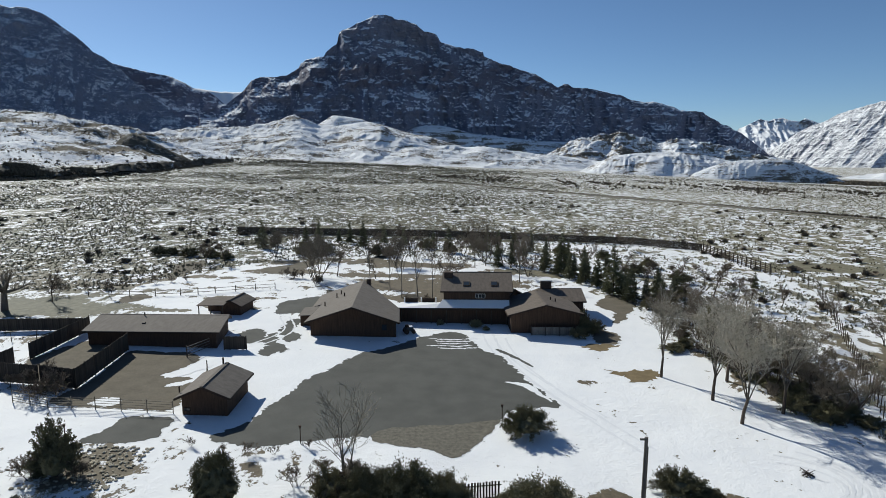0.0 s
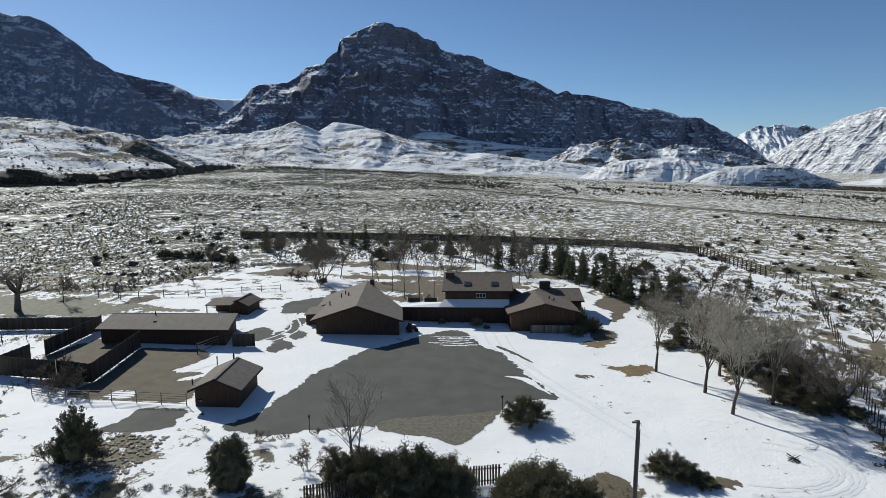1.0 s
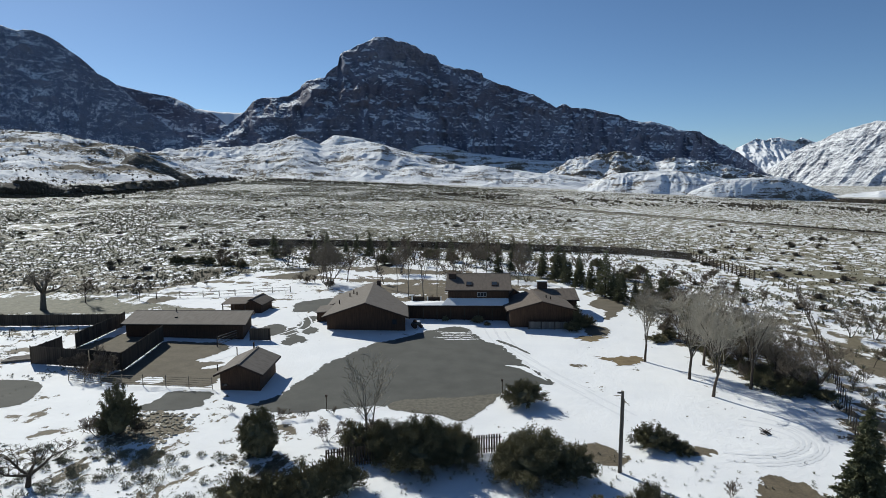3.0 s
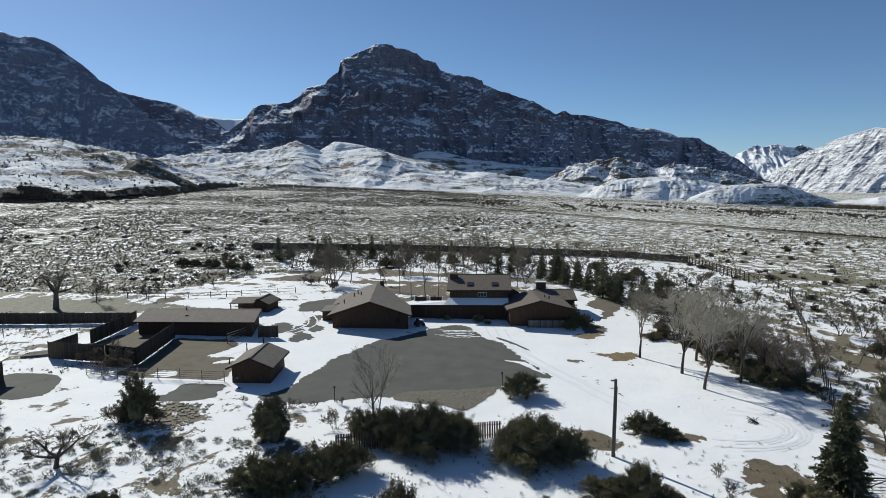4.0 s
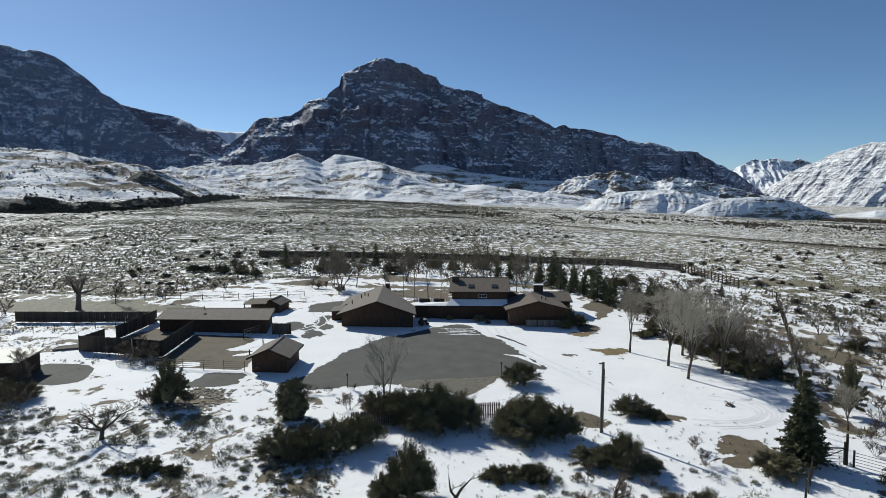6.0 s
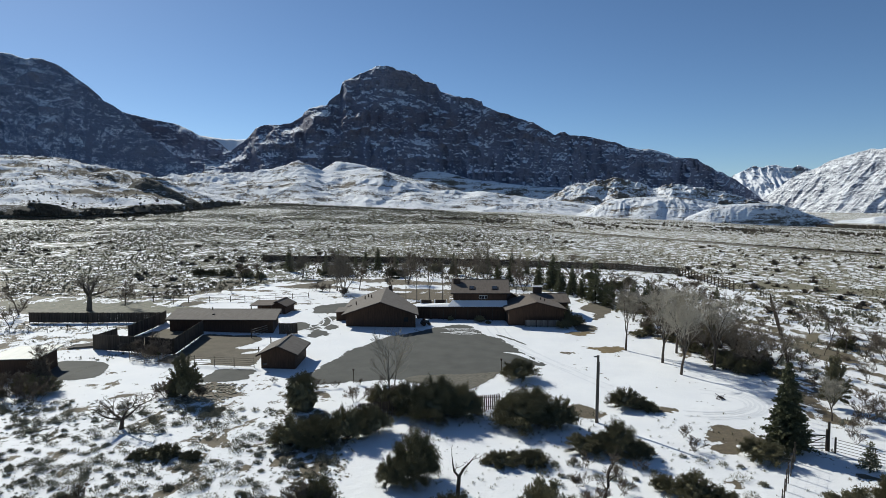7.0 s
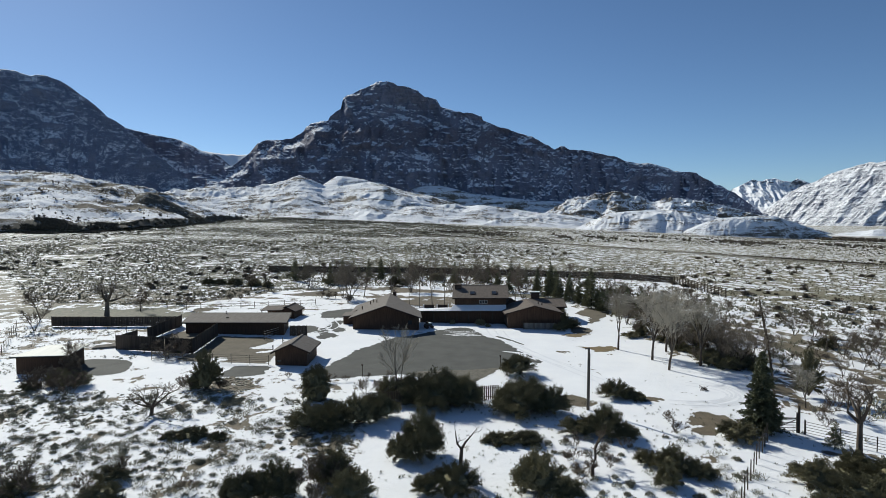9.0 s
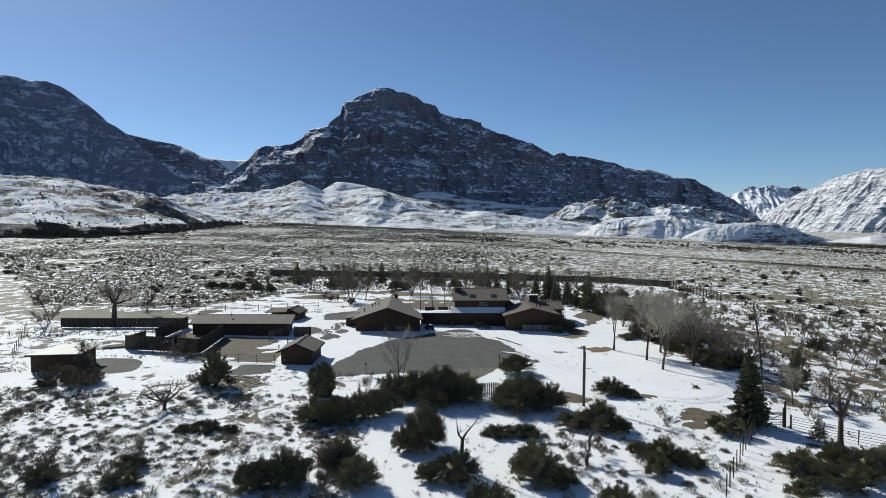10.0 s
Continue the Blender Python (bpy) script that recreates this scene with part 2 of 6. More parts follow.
def mesh_ob(name, verts, faces, mat, parent=None, smooth=False, label=""):
    me = bpy.data.meshes.new(name)
    if isinstance(verts, np.ndarray) and isinstance(faces, np.ndarray):
        k = faces.shape[1]
        me.vertices.add(len(verts))
        me.vertices.foreach_set("co", verts.astype(np.float32).ravel())
        me.loops.add(faces.size)
        me.loops.foreach_set("vertex_index", faces.astype(np.int32).ravel())
        me.polygons.add(len(faces))
        me.polygons.foreach_set("loop_start", np.arange(0, faces.size, k, dtype=np.int32))
        me.update(calc_edges=True)
    else:
        me.from_pydata([tuple(v) for v in verts], [], [tuple(f) for f in faces])
    if smooth:
        me.polygons.foreach_set("use_smooth", np.ones(len(me.polygons), bool))
    me.materials.append(mat)
    ob = new(name, me)
    if parent is not None:
        ob.parent = parent
    if label:
        tagged(ob, label)
    return ob


def part(name, bm, mat, parent=None, label="", smooth=False):
    me = bpy.data.meshes.new(name)
    bmesh.ops.recalc_face_normals(bm, faces=bm.faces)
    bm.to_mesh(me)
    bm.free()
    me.materials.append(mat)
    if smooth:
        me.polygons.foreach_set("use_smooth", np.ones(len(me.polygons), bool))
    ob = new(name, me)
    if parent is not None:
        ob.parent = parent
    if label:
        tagged(ob, label)
    return ob


def thing(name, m, label, category, group="", kind=""):
    ob = new(name)
    ob.empty_display_size = 0.2
    ob.matrix_basis = m
    return tagged(ob, label, category, group, kind)


def box_into(bm, x0, x1, y0, y1, z0, z1, bevel=0.0):
    r = bmesh.ops.create_cube(bm, size=1.0)
    for v in r["verts"]:
        v.co = ((x0 + x1) / 2 + v.co.x * (x1 - x0), (y0 + y1) / 2 + v.co.y * (y1 - y0), (z0 + z1) / 2 + v.co.z * (z1 - z0))
    if bevel:
        es = {e for v in r["verts"] for e in v.link_edges}
        bmesh.ops.bevel(bm, geom=list(es), offset=bevel, segments=1, affect="EDGES")


def box(x0, x1, y0, y1, z0, z1, bevel=0.0):
    bm = bmesh.new()
    box_into(bm, x0, x1, y0, y1, z0, z1, bevel)
    return bm


def bar(p, q, w, h=None):
    """A squared bar from p to q."""
    h = h or w
    bm = bmesh.new()
    p, q = Vector(p), Vector(q)
    d = q - p
    m = Matrix.Translation((p + q) / 2) @ d.to_track_quat("Z", "Y").to_matrix().to_4x4() @ Matrix.Diagonal((w, h, d.length, 1))
    bmesh.ops.create_cube(bm, size=1.0, matrix=m)
    return bm


def log(p, q, r0, r1=None, n=8):
    bm = bmesh.new()
    p, q = Vector(p), Vector(q)
    d = q - p
    m = Matrix.Translation((p + q) / 2) @ d.to_track_quat("Z", "Y").to_matrix().to_4x4()
    bmesh.ops.create_cone(bm, cap_ends=True, segments=n, radius1=r0, radius2=r0 if r1 is None else r1, depth=d.length, matrix=m)
    return bm


def prism(pts, thick):
    """A slab over a flat polygon of 3D points, thickened against its normal."""
    bm = bmesh.new()
    vs = [bm.verts.new(p) for p in pts]
    f = bm.faces.new(vs)
    f.normal_update()
    n = f.normal.copy()
    if n.z < 0:
        n = -n
    low = [bm.verts.new(Vector(p) - n * thick) for p in pts]
    bm.faces.new(low[::-1])
    k = len(vs)
    for i in range(k):
        bm.faces.new((vs[i], low[i], low[(i + 1) % k], vs[(i + 1) % k]))
    return bm


NOISE_TABLES = {}


def vnoise(x, y, seed=0, octaves=4):
    """Value noise over arrays, about -1 to 1."""
    if seed not in NOISE_TABLES:
        NOISE_TABLES[seed] = np.random.RandomState(seed).rand(256, 256) * 2 - 1
    tab = NOISE_TABLES[seed]
    out, amp, tot = np.zeros(np.broadcast(x, y).shape), 1.0, 0.0
    for o in range(octaves):
        xi, yi = np.floor(x).astype(int), np.floor(y).astype(int)
        fx, fy = x - xi, y - yi
        fx, fy = fx * fx * (3 - 2 * fx), fy * fy * (3 - 2 * fy)
        a, b2 = tab[xi % 256, yi % 256], tab[(xi + 1) % 256, yi % 256]
        c, d = tab[xi % 256, (yi + 1) % 256], tab[(xi + 1) % 256, (yi + 1) % 256]
        out = out + amp * ((a * (1 - fx) + b2 * fx) * (1 - fy) + (c * (1 - fx) + d * fx) * fy)
        tot += amp
        x, y, amp = x * 2.03 + 17.3, y * 2.03 + 5.7, amp * 0.5
    return out / tot


def grid_faces(nx, ny):
    i, j = np.meshgrid(np.arange(nx - 1), np.arange(ny - 1), indexing="ij")
    a = (i * ny + j).ravel()
    return np.stack([a, a + ny, a + ny + 1, a + 1], 1)


def in_poly(x, y, poly):
    """Signed distance to a polygon, negative inside."""
    d2, inside = np.full(x.shape, 1e18), np.zeros(x.shape, bool)
    for (x0, y0), (x1, y1) in zip(poly, poly[1:] + poly[:1]):
        ex, ey = x1 - x0, y1 - y0
        t = clamp01(((x - x0) * ex + (y - y0) * ey) / (ex * ex + ey * ey + 1e-9))
        d2 = np.minimum(d2, (x - x0 - t * ex) ** 2 + (y - y0 - t * ey) ** 2)
        cross = ((y0 > y) != (y1 > y)) & (x < (x1 - x0) * (y - y0) / (y1 - y0 + 1e-12) + x0)
        inside ^= cross
    return np.where(inside, -1, 1) * np.sqrt(d2)

# ---- ground ----
def spread(lo, hi, fine_lo, fine_hi, step, growth):
    mid = list(np.arange(fine_lo, fine_hi + step, step))
    up, s = [mid[-1]], step
    while up[-1] < hi:
        s *= growth
        up.append(up[-1] + s)
    dn, s = [mid[0]], step
    while dn[-1] > lo:
        s *= growth
        dn.append(dn[-1] - s)
    return np.array(dn[:0:-1] + mid + up[1:])


YARD = [(-56, 33), (-44, 40), (-26, 41), (-14, 40), (-12, 28), (-10, 10), (24, 10), (30, 33), (36, 42), (38, 60), (31, 72), (30, 90), (26, 108), (22, 124), (10, 135), (0, 150), (-20, 156), (-45, 150), (-58, 135), (-66, 118), (-70, 104), (-72, 92), (-60, 88), (-58, 70), (-68, 56), (-74, 44)]
BARE = [  # x, y, half width, half depth, amount
    (11.2, 45.0, 2.2, 1.8, 1.1), (20.5, 46.6, 2.0, 1.0, 0.9), (25.6, 39.6, 2.4, 2.3, 0.95), (23.3, 36.2, 1.5, 1.0, 1.0),
    (13.5, 71.5, 1.6, 0.6, 0.7),
    (-58, 98.5, 8, 1.4, 0.8), (-52.5, 71, 2.2, 4.5, 0.8), (-14, 122, 10, 6, 1.0), (-26, 114, 4, 1.6, 0.7), 
    (-8, 112, 9, 5, 1.0), (-44, 101, 6, 1.2, 0.7), (-16, 132, 16, 3, 0.8), (-58, 126, 10, 1.6, 0.7), (-50, 146, 12, 2.4, 0.8), (-2, 126, 14, 5, 0.9), (-14, 146, 14, 4, 0.8), (-44, 134, 10, 2.5, 0.8), (-30, 150, 14, 3, 0.8), (-62, 150, 10, 3, 0.7), (10, 140, 8, 4, 0.8), (-20, 120, 5, 3, 0.6),
    (-33, 47.5, 4.4, 4.0, 0.8), (-74, 66, 4, 1.6, 0.6), (-64, 71, 5, 1.4, 0.6),
    (-80, 98, 20, 6, 1.15), (-45, 108, 10, 1.6, 0.6), (-62, 112, 10, 2, 0.5), (40, 52, 3, 5, 0.6), (46, 62, 6, 7, 0.5), (39, 46, 2, 3, 0.6),
    (-46, 27, 3, 2, 0.4), (-31, 23, 3, 2, 0.3), (-17, 22, 1.2, 1.2, 0.8), (38, 80, 7, 12, 0.6), (60, 62, 6, 5, 0.55), (50, 100, 6, 8, 0.5), (56, 82, 4, 7, 0.55), (86, 154, 14, 7, 1.0), (103, 147, 12, 6, 1.0), (80, 140, 6, 3, 0.9), (54, 75, 3.0, 6, 0.95),
]
gx = spread(-4600, 4600, -92, 80, 0.7, 1.09)
gy = spread(-400, 4950, 6, 160, 0.7, 1.05)
X, Y = np.meshgrid(gx, gy, indexing="ij")
near = clamp01(1 - np.hypot(X, Y - 60) / 400)
Z = ground_h(X, Y) + near * (0.10 * vnoise(X / 6, Y / 6, 3, 3) + 0.25 * vnoise(X / 30, Y / 30, 4, 2) * clamp01((in_poly(X, Y, YARD)) / 10))
Z += (1 - near) * 1.2 * vnoise(X / 90, Y / 90, 5, 3) * clamp01((Y - 150) / 200)
d_yard = in_poly(X, Y, YARD)
plain = clamp01(d_yard / 5 + 0.5)
bare = 0.07 + plain * (0.53 + 0.0 - 0.055 * clamp01((X + 20) / 120) + 0.02 * clamp01((Y - 300) / 300) + 0.09 * vnoise(X / 34, Y / 70, 11, 3) - 0.02 * clamp01((Y - 240) / 500))
bare = np.where((Y < 48) & (X < -8), np.minimum(bare, 0.3 + 0.12 * vnoise(X / 3, Y / 3, 12, 3)), bare)
bare = np.where((Y < 45) & (X > 26), np.minimum(bare, 0.22 + 0.1 * vnoise(X / 7, Y / 7, 13, 2)), bare)
back_yard = clamp01((Y - 99) / 8) * (1 - plain) * (1 - 0.7 * clamp01((X + 5) / 10))
bare = bare + back_yard * (0.19 + 0.42 * vnoise(X / 9, Y / 4.5, 16, 3))
bare = bare + (1 - plain) * clamp01((-12 - X) / 4) * clamp01((58 - Y) / 6) * (0.18 + 0.25 * vnoise(X / 4, Y / 4, 17, 3))
bare = np.where((X < -54) & (Y < 92), np.minimum(bare, 0.36 + 0.2 * vnoise(X / 6, Y / 3, 18, 2)), bare)
bare = np.where((X > 18) & (X < 68) & (Y > 95) & (Y < 190), np.minimum(bare, 0.36 + 0.14 * vnoise(X / 12, Y / 12, 19, 3)), bare)
bare = np.where((X > 28) & (Y < 125), np.minimum(bare, 0.31 + 0.13 * clamp01((X - 42) / 10) + 0.12 * vnoise(X / 9, Y / 9, 15, 3)), bare)
bare = np.where((X > -58) & (X < 16) & (Y > 138) & (Y < 188), np.minimum(bare, 0.33 + 0.2 * vnoise(X / 9, Y / 9, 22, 3)), bare)
for cx, cy, rx, ry, amount in BARE:
    q = np.hypot((X - cx) / rx, (Y - cy) / ry) + 0.25 * vnoise(X / 2.5, Y / 2.5, 14, 2)
    bare = np.maximum(bare, amount * clamp01(1.6 - q) )
meadow = clamp01(1.5 - np.hypot((X + 78) / 30, (Y - 101) / 12))
olive = clamp01((Y - 60) / 60) * plain * clamp01(0.15 + (X + 0.1 * Y + 60) / 260 + 0.5 * vnoise(X / 60, Y / 110, 21, 3)) * (1 - meadow)
sage = np.maximum(plain * clamp01((Y - 110) / 40), meadow)
ground = mesh_ob("ground", np.stack([X, Y, Z], -1).reshape(-1, 3), grid_faces(len(gx), len(gy)), M_GROUND, smooth=True)
tagged(ground, "valley floor with patchy melting snow, dead grass and sage", "ground", kind="structure")
for aname, arr in (("bare", bare), ("olive", olive), ("sage", sage)):
    at = ground.data.attributes.new(aname, "FLOAT", "POINT")
    at.data.foreach_set("value", arr.astype(np.float32).ravel())


# ---- hills and mountains ----
def ridge_range(name, crest, foot, run, mat, label, category, seed=0, cols=260, rows=70, jag=8.0, relief=60.0, wave=420.0, power=1.25, back=0.6, dome=False, octaves=6, fall=2.2, decay=0.52, soften=110):
    """A range from its crest line: slopes down to the foot on both sides, cut by ridged gullies."""
    c = np.array(crest, float)
    seg = np.r_[0, np.cumsum(np.hypot(np.diff(c[:, 0]), np.diff(c[:, 1])))]
    u = np.linspace(0, seg[-1], cols)
    cx, cy, cz = (np.interp(u, seg, c[:, k]) for k in range(3))
    foot_z = np.interp(u, [0, seg[-1]], foot)
    span = max(np.max(cz - foot_z), 4)
    near_end = clamp01(np.maximum(cz - foot_z, 0) / span * 4)
    ragged = jag * vnoise(u / 60.0, u * 0 + seed, seed + 1, 4) * near_end
    if dome:
        k = max(3, int(soften / (seg[-1] / cols)))
        smooth_z = np.convolve(np.pad(cz, k, mode="edge"), np.hanning(2 * k + 1) / np.hanning(2 * k + 1).sum(), mode="valid")
        ragged, cz = ragged + cz - smooth_z, smooth_z
    n = np.hypot(cx, cy)
    fx, fy = -cx / n, -cy / n
    hgt = np.maximum(cz - foot_z, 2)
    rn = run * (0.35 + 0.65 * hgt / span)
    out = []
    for sign, m in ((-1, max(8, rows // 5)), (1, rows)):
        s = np.linspace(0, 1, m)
        if sign < 0:
            s = s[:0:-1]
        for t in s:
            p = 0.5 + 0.5 * math.cos(math.pi * t) if dome else (1 - t) ** power
            d = rn * t * (back if sign < 0 else 1)
            z = foot_z + hgt * p + ragged * (1 - t) ** (3 if not dome else 6)
            away, amp, lam = clamp01(d / (wave * 0.4)), relief, wave
            env = away * (1 - 0.75 * t) * near_end
            bend = 0.35 * wave * vnoise(u / wave, d / wave / fall, seed + 12, 2)
            for o in range(octaves):
                r = 1 - 2.0 * np.abs(vnoise((u + bend) / lam, d / lam / (fall if o < 3 else 1.3) + o * 7.7, seed + 20 + o, 1))
                z = z + sign ** 2 * amp * (r - 0.45) * (env if o < 3 else clamp01(env + 0.12))
                amp, lam = amp * decay, lam * 0.5
            out.append(np.stack([cx + sign * fx * d, cy + sign * fy * d, z], -1))
    P = np.stack(out, 1)
    ob = mesh_ob(name, P.reshape(-1, 3), grid_faces(P.shape[0], P.shape[1]), mat, smooth=True)
    return tagged(ob, label, category, kind="structure")


def massif(name, crest, foot, tables, mat, label, seed=0, cols=600, rows=200, relief=40.0, wave=240.0, rough=12.0, jag=6.0, skew=0.0, back=300.0):
    """A mountain from its crest line. Each table (x, rows of drop below the crest and slope in degrees) gives the fall of cliffs, ledges and talus there; between tables the slopes blend."""
    c = np.array(crest, float)
    seg = np.r_[0, np.cumsum(np.hypot(np.diff(c[:, 0]), np.diff(c[:, 1])))]
    u = np.linspace(0, seg[-1], cols)
    cx, cy, cz = (np.interp(u, seg, c[:, k]) for k in range(3))
    foot_z = np.interp(u, [0, seg[-1]], foot)
    cz = np.maximum(cz + jag * vnoise(u / 36.0, u * 0 + seed, seed + 1, 5), foot_z + 4)
    n = np.hypot(cx, cy)
    fx, fy = -cx / n, -cy / n
    ang = radians(skew)
    fx, fy = fx * math.cos(ang) - fy * math.sin(ang), fx * math.sin(ang) + fy * math.cos(ang)
    s = np.linspace(0, 1, rows)
    drop = (cz - foot_z)[:, None] * s[None, :]
    zz = cz[:, None] - drop
    U = np.broadcast_to(u[:, None], drop.shape)
    k = max(3, int(130 / (seg[-1] / cols)))
    win = np.hanning(2 * k + 1)
    level = np.convolve(np.pad(cz, k, mode="edge"), win / win.sum(), mode="valid")
    beds = level[:, None] - zz + 10 * vnoise(U / 240, zz / 90, seed + 3, 3)
    slopes = np.stack([np.interp(beds, [k[0] for k in rows_], [k[1] for k in rows_]) for _, rows_ in tables])
    stops = np.array([t for t, _ in tables], float)
    pos = np.interp(cx, stops, np.arange(len(stops)))[:, None] + 0.18 * vnoise(U / 200, zz / 120, seed + 4, 2)
    pos = np.clip(pos, 0, len(stops) - 1)
    lo = np.minimum(pos.astype(int), max(len(stops) - 2, 0))
    f = pos - lo
    slope = np.take_along_axis(slopes, lo[None], 0)[0] * (1 - f) + np.take_along_axis(slopes, np.minimum(lo + 1, len(stops) - 1)[None], 0)[0] * f
    bed = zz + 0.28 * np.maximum(cx[:, None] + 300, 0)
    slope = slope + rough * vnoise(U / 90, bed / 12, seed + 5, 3) + rough * vnoise(U / 30 + bed / 40, bed / 24, seed + 6, 3)
    step = np.diff(drop, axis=1, prepend=0) / np.tan(np.radians(np.clip(slope, 16, 84)))
    d = np.cumsum(step, axis=1)
    start = np.array([np.interp(cz[i] - level[i], drop[i], d[i]) for i in range(cols)])
    d = d - np.where(cz > level, start, (cz - level) / math.tan(radians(62)))[:, None]
    grow_in = clamp01(drop / 60) * clamp01((zz - foot_z[:, None]) / 60 + 0.25)
    amp, lam = relief, wave
    for o in range(6):
        bend = 0.4 * lam * vnoise(U / lam, zz / lam, seed + 30 + o, 2)
        rdg = 1 - 2.0 * np.abs(vnoise((U + bend) / lam, zz / (lam * (2.6 if o < 2 else 1.2)) + 5.5 * o, seed + 10 + o, 1))
        d = d + amp * (rdg - 0.3) * (grow_in if o < 2 else clamp01(drop / 12))
        amp, lam = amp * 0.55, lam * 0.5
    P = np.stack([cx[:, None] + fx[:, None] * d, cy[:, None] + fy[:, None] * d, zz], -1)
    rear = [np.stack([cx - fx * back * k, cy - fy * back * k, foot_z + (cz - foot_z) * (1 - k) ** 0.8], -1)[:, None, :] for k in (1.0, 0.6, 0.3, 0.1, 0.03)]
    P = np.concatenate(rear + [P], 1)
    ob = mesh_ob(name, P.reshape(-1, 3), grid_faces(P.shape[0], P.shape[1]), mat, smooth=True)
    return tagged(ob, label, "mountain", kind="structure")


FLANK = ((0, 66), (26, 66), (32, 34), (85, 36), (95, 56), (150, 50), (260, 50), (340, 44), (700, 40))
SUMMIT = ((0, 44), (12, 50), (18, 76), (98, 76), (106, 36), (122, 38), (128, 62), (142, 60), (148, 36), (170, 40), (178, 58), (200, 52), (206, 57), (330, 54), (360, 47), (480, 47), (600, 42), (700, 40))
SHOULDER = ((0, 60), (22, 60), (28, 42), (60, 46), (70, 58), (95, 46), (150, 50), (165, 58), (190, 47), (300, 51), (420, 47), (700, 42))
TAIL = ((0, 50), (14, 46), (20, 58), (40, 48), (60, 46), (70, 60), (90, 46), (140, 50), (260, 47), (400, 40))
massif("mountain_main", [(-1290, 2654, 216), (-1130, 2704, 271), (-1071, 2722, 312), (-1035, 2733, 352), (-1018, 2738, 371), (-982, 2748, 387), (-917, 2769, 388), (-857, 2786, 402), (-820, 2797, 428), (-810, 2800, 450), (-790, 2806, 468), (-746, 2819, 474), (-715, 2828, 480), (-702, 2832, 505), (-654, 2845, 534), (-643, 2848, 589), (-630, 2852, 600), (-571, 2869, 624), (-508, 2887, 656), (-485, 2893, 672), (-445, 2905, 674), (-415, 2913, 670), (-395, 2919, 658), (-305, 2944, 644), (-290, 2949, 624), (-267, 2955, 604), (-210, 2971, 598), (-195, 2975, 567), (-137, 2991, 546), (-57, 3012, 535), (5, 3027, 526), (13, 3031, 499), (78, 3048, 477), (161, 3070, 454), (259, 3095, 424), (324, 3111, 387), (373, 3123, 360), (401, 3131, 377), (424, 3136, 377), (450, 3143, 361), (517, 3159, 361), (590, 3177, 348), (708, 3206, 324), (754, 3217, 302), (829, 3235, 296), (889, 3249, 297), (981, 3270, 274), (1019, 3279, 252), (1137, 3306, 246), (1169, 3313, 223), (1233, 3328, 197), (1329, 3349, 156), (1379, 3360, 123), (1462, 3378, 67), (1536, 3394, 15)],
       (50, -70), ((-790, FLANK), (-560, SUMMIT), (-250, SUMMIT), (-60, SHOULDER), (500, SHOULDER), (700, TAIL)), M_ROCK_HAZED, "dark stratified rock peak dusted with snow", 21, 900, 270, 50, 210, 13, 9)
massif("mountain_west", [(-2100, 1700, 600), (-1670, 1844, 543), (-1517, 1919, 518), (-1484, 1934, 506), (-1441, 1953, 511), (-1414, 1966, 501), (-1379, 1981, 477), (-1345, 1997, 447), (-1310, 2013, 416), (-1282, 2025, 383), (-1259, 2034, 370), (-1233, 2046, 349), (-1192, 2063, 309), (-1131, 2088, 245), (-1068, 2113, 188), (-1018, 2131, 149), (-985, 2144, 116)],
       (70, 50), ((-1700, ((0, 46), (40, 52), (120, 47), (300, 44), (600, 40))), (-1100, ((0, 48), (200, 44), (600, 42)))), M_ROCK2_HAZED, "forested dark mountainside with thin snow", 33, 560, 220, 30, 200, 11, 6)
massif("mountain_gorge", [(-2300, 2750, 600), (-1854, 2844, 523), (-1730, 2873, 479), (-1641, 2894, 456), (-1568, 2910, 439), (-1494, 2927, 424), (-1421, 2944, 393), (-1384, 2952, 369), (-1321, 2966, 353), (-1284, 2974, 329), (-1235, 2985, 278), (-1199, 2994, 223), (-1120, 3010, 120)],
       (60, 60), ((-1900, ((0, 34), (30, 36), (45, 62), (70, 44), (110, 60), (140, 44), (400, 42))), (-1300, ((0, 40), (60, 52), (200, 44)))), M_ROCK_HAZED, "rocky canyon side with snowy ledges", 41, 300, 120, 34, 240, 12, 4)
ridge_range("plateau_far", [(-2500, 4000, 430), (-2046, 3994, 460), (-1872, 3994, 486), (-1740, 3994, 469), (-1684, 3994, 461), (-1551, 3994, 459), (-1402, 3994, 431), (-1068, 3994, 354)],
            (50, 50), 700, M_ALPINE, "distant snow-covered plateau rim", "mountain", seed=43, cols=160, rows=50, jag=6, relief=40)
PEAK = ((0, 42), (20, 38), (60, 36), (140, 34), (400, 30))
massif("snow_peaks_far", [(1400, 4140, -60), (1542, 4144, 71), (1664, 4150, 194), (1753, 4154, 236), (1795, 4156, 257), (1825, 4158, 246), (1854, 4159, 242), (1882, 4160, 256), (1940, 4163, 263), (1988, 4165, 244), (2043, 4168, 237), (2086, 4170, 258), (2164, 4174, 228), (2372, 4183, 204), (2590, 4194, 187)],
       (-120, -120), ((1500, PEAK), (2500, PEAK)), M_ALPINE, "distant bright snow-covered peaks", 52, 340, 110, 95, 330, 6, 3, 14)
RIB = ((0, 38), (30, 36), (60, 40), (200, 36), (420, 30))
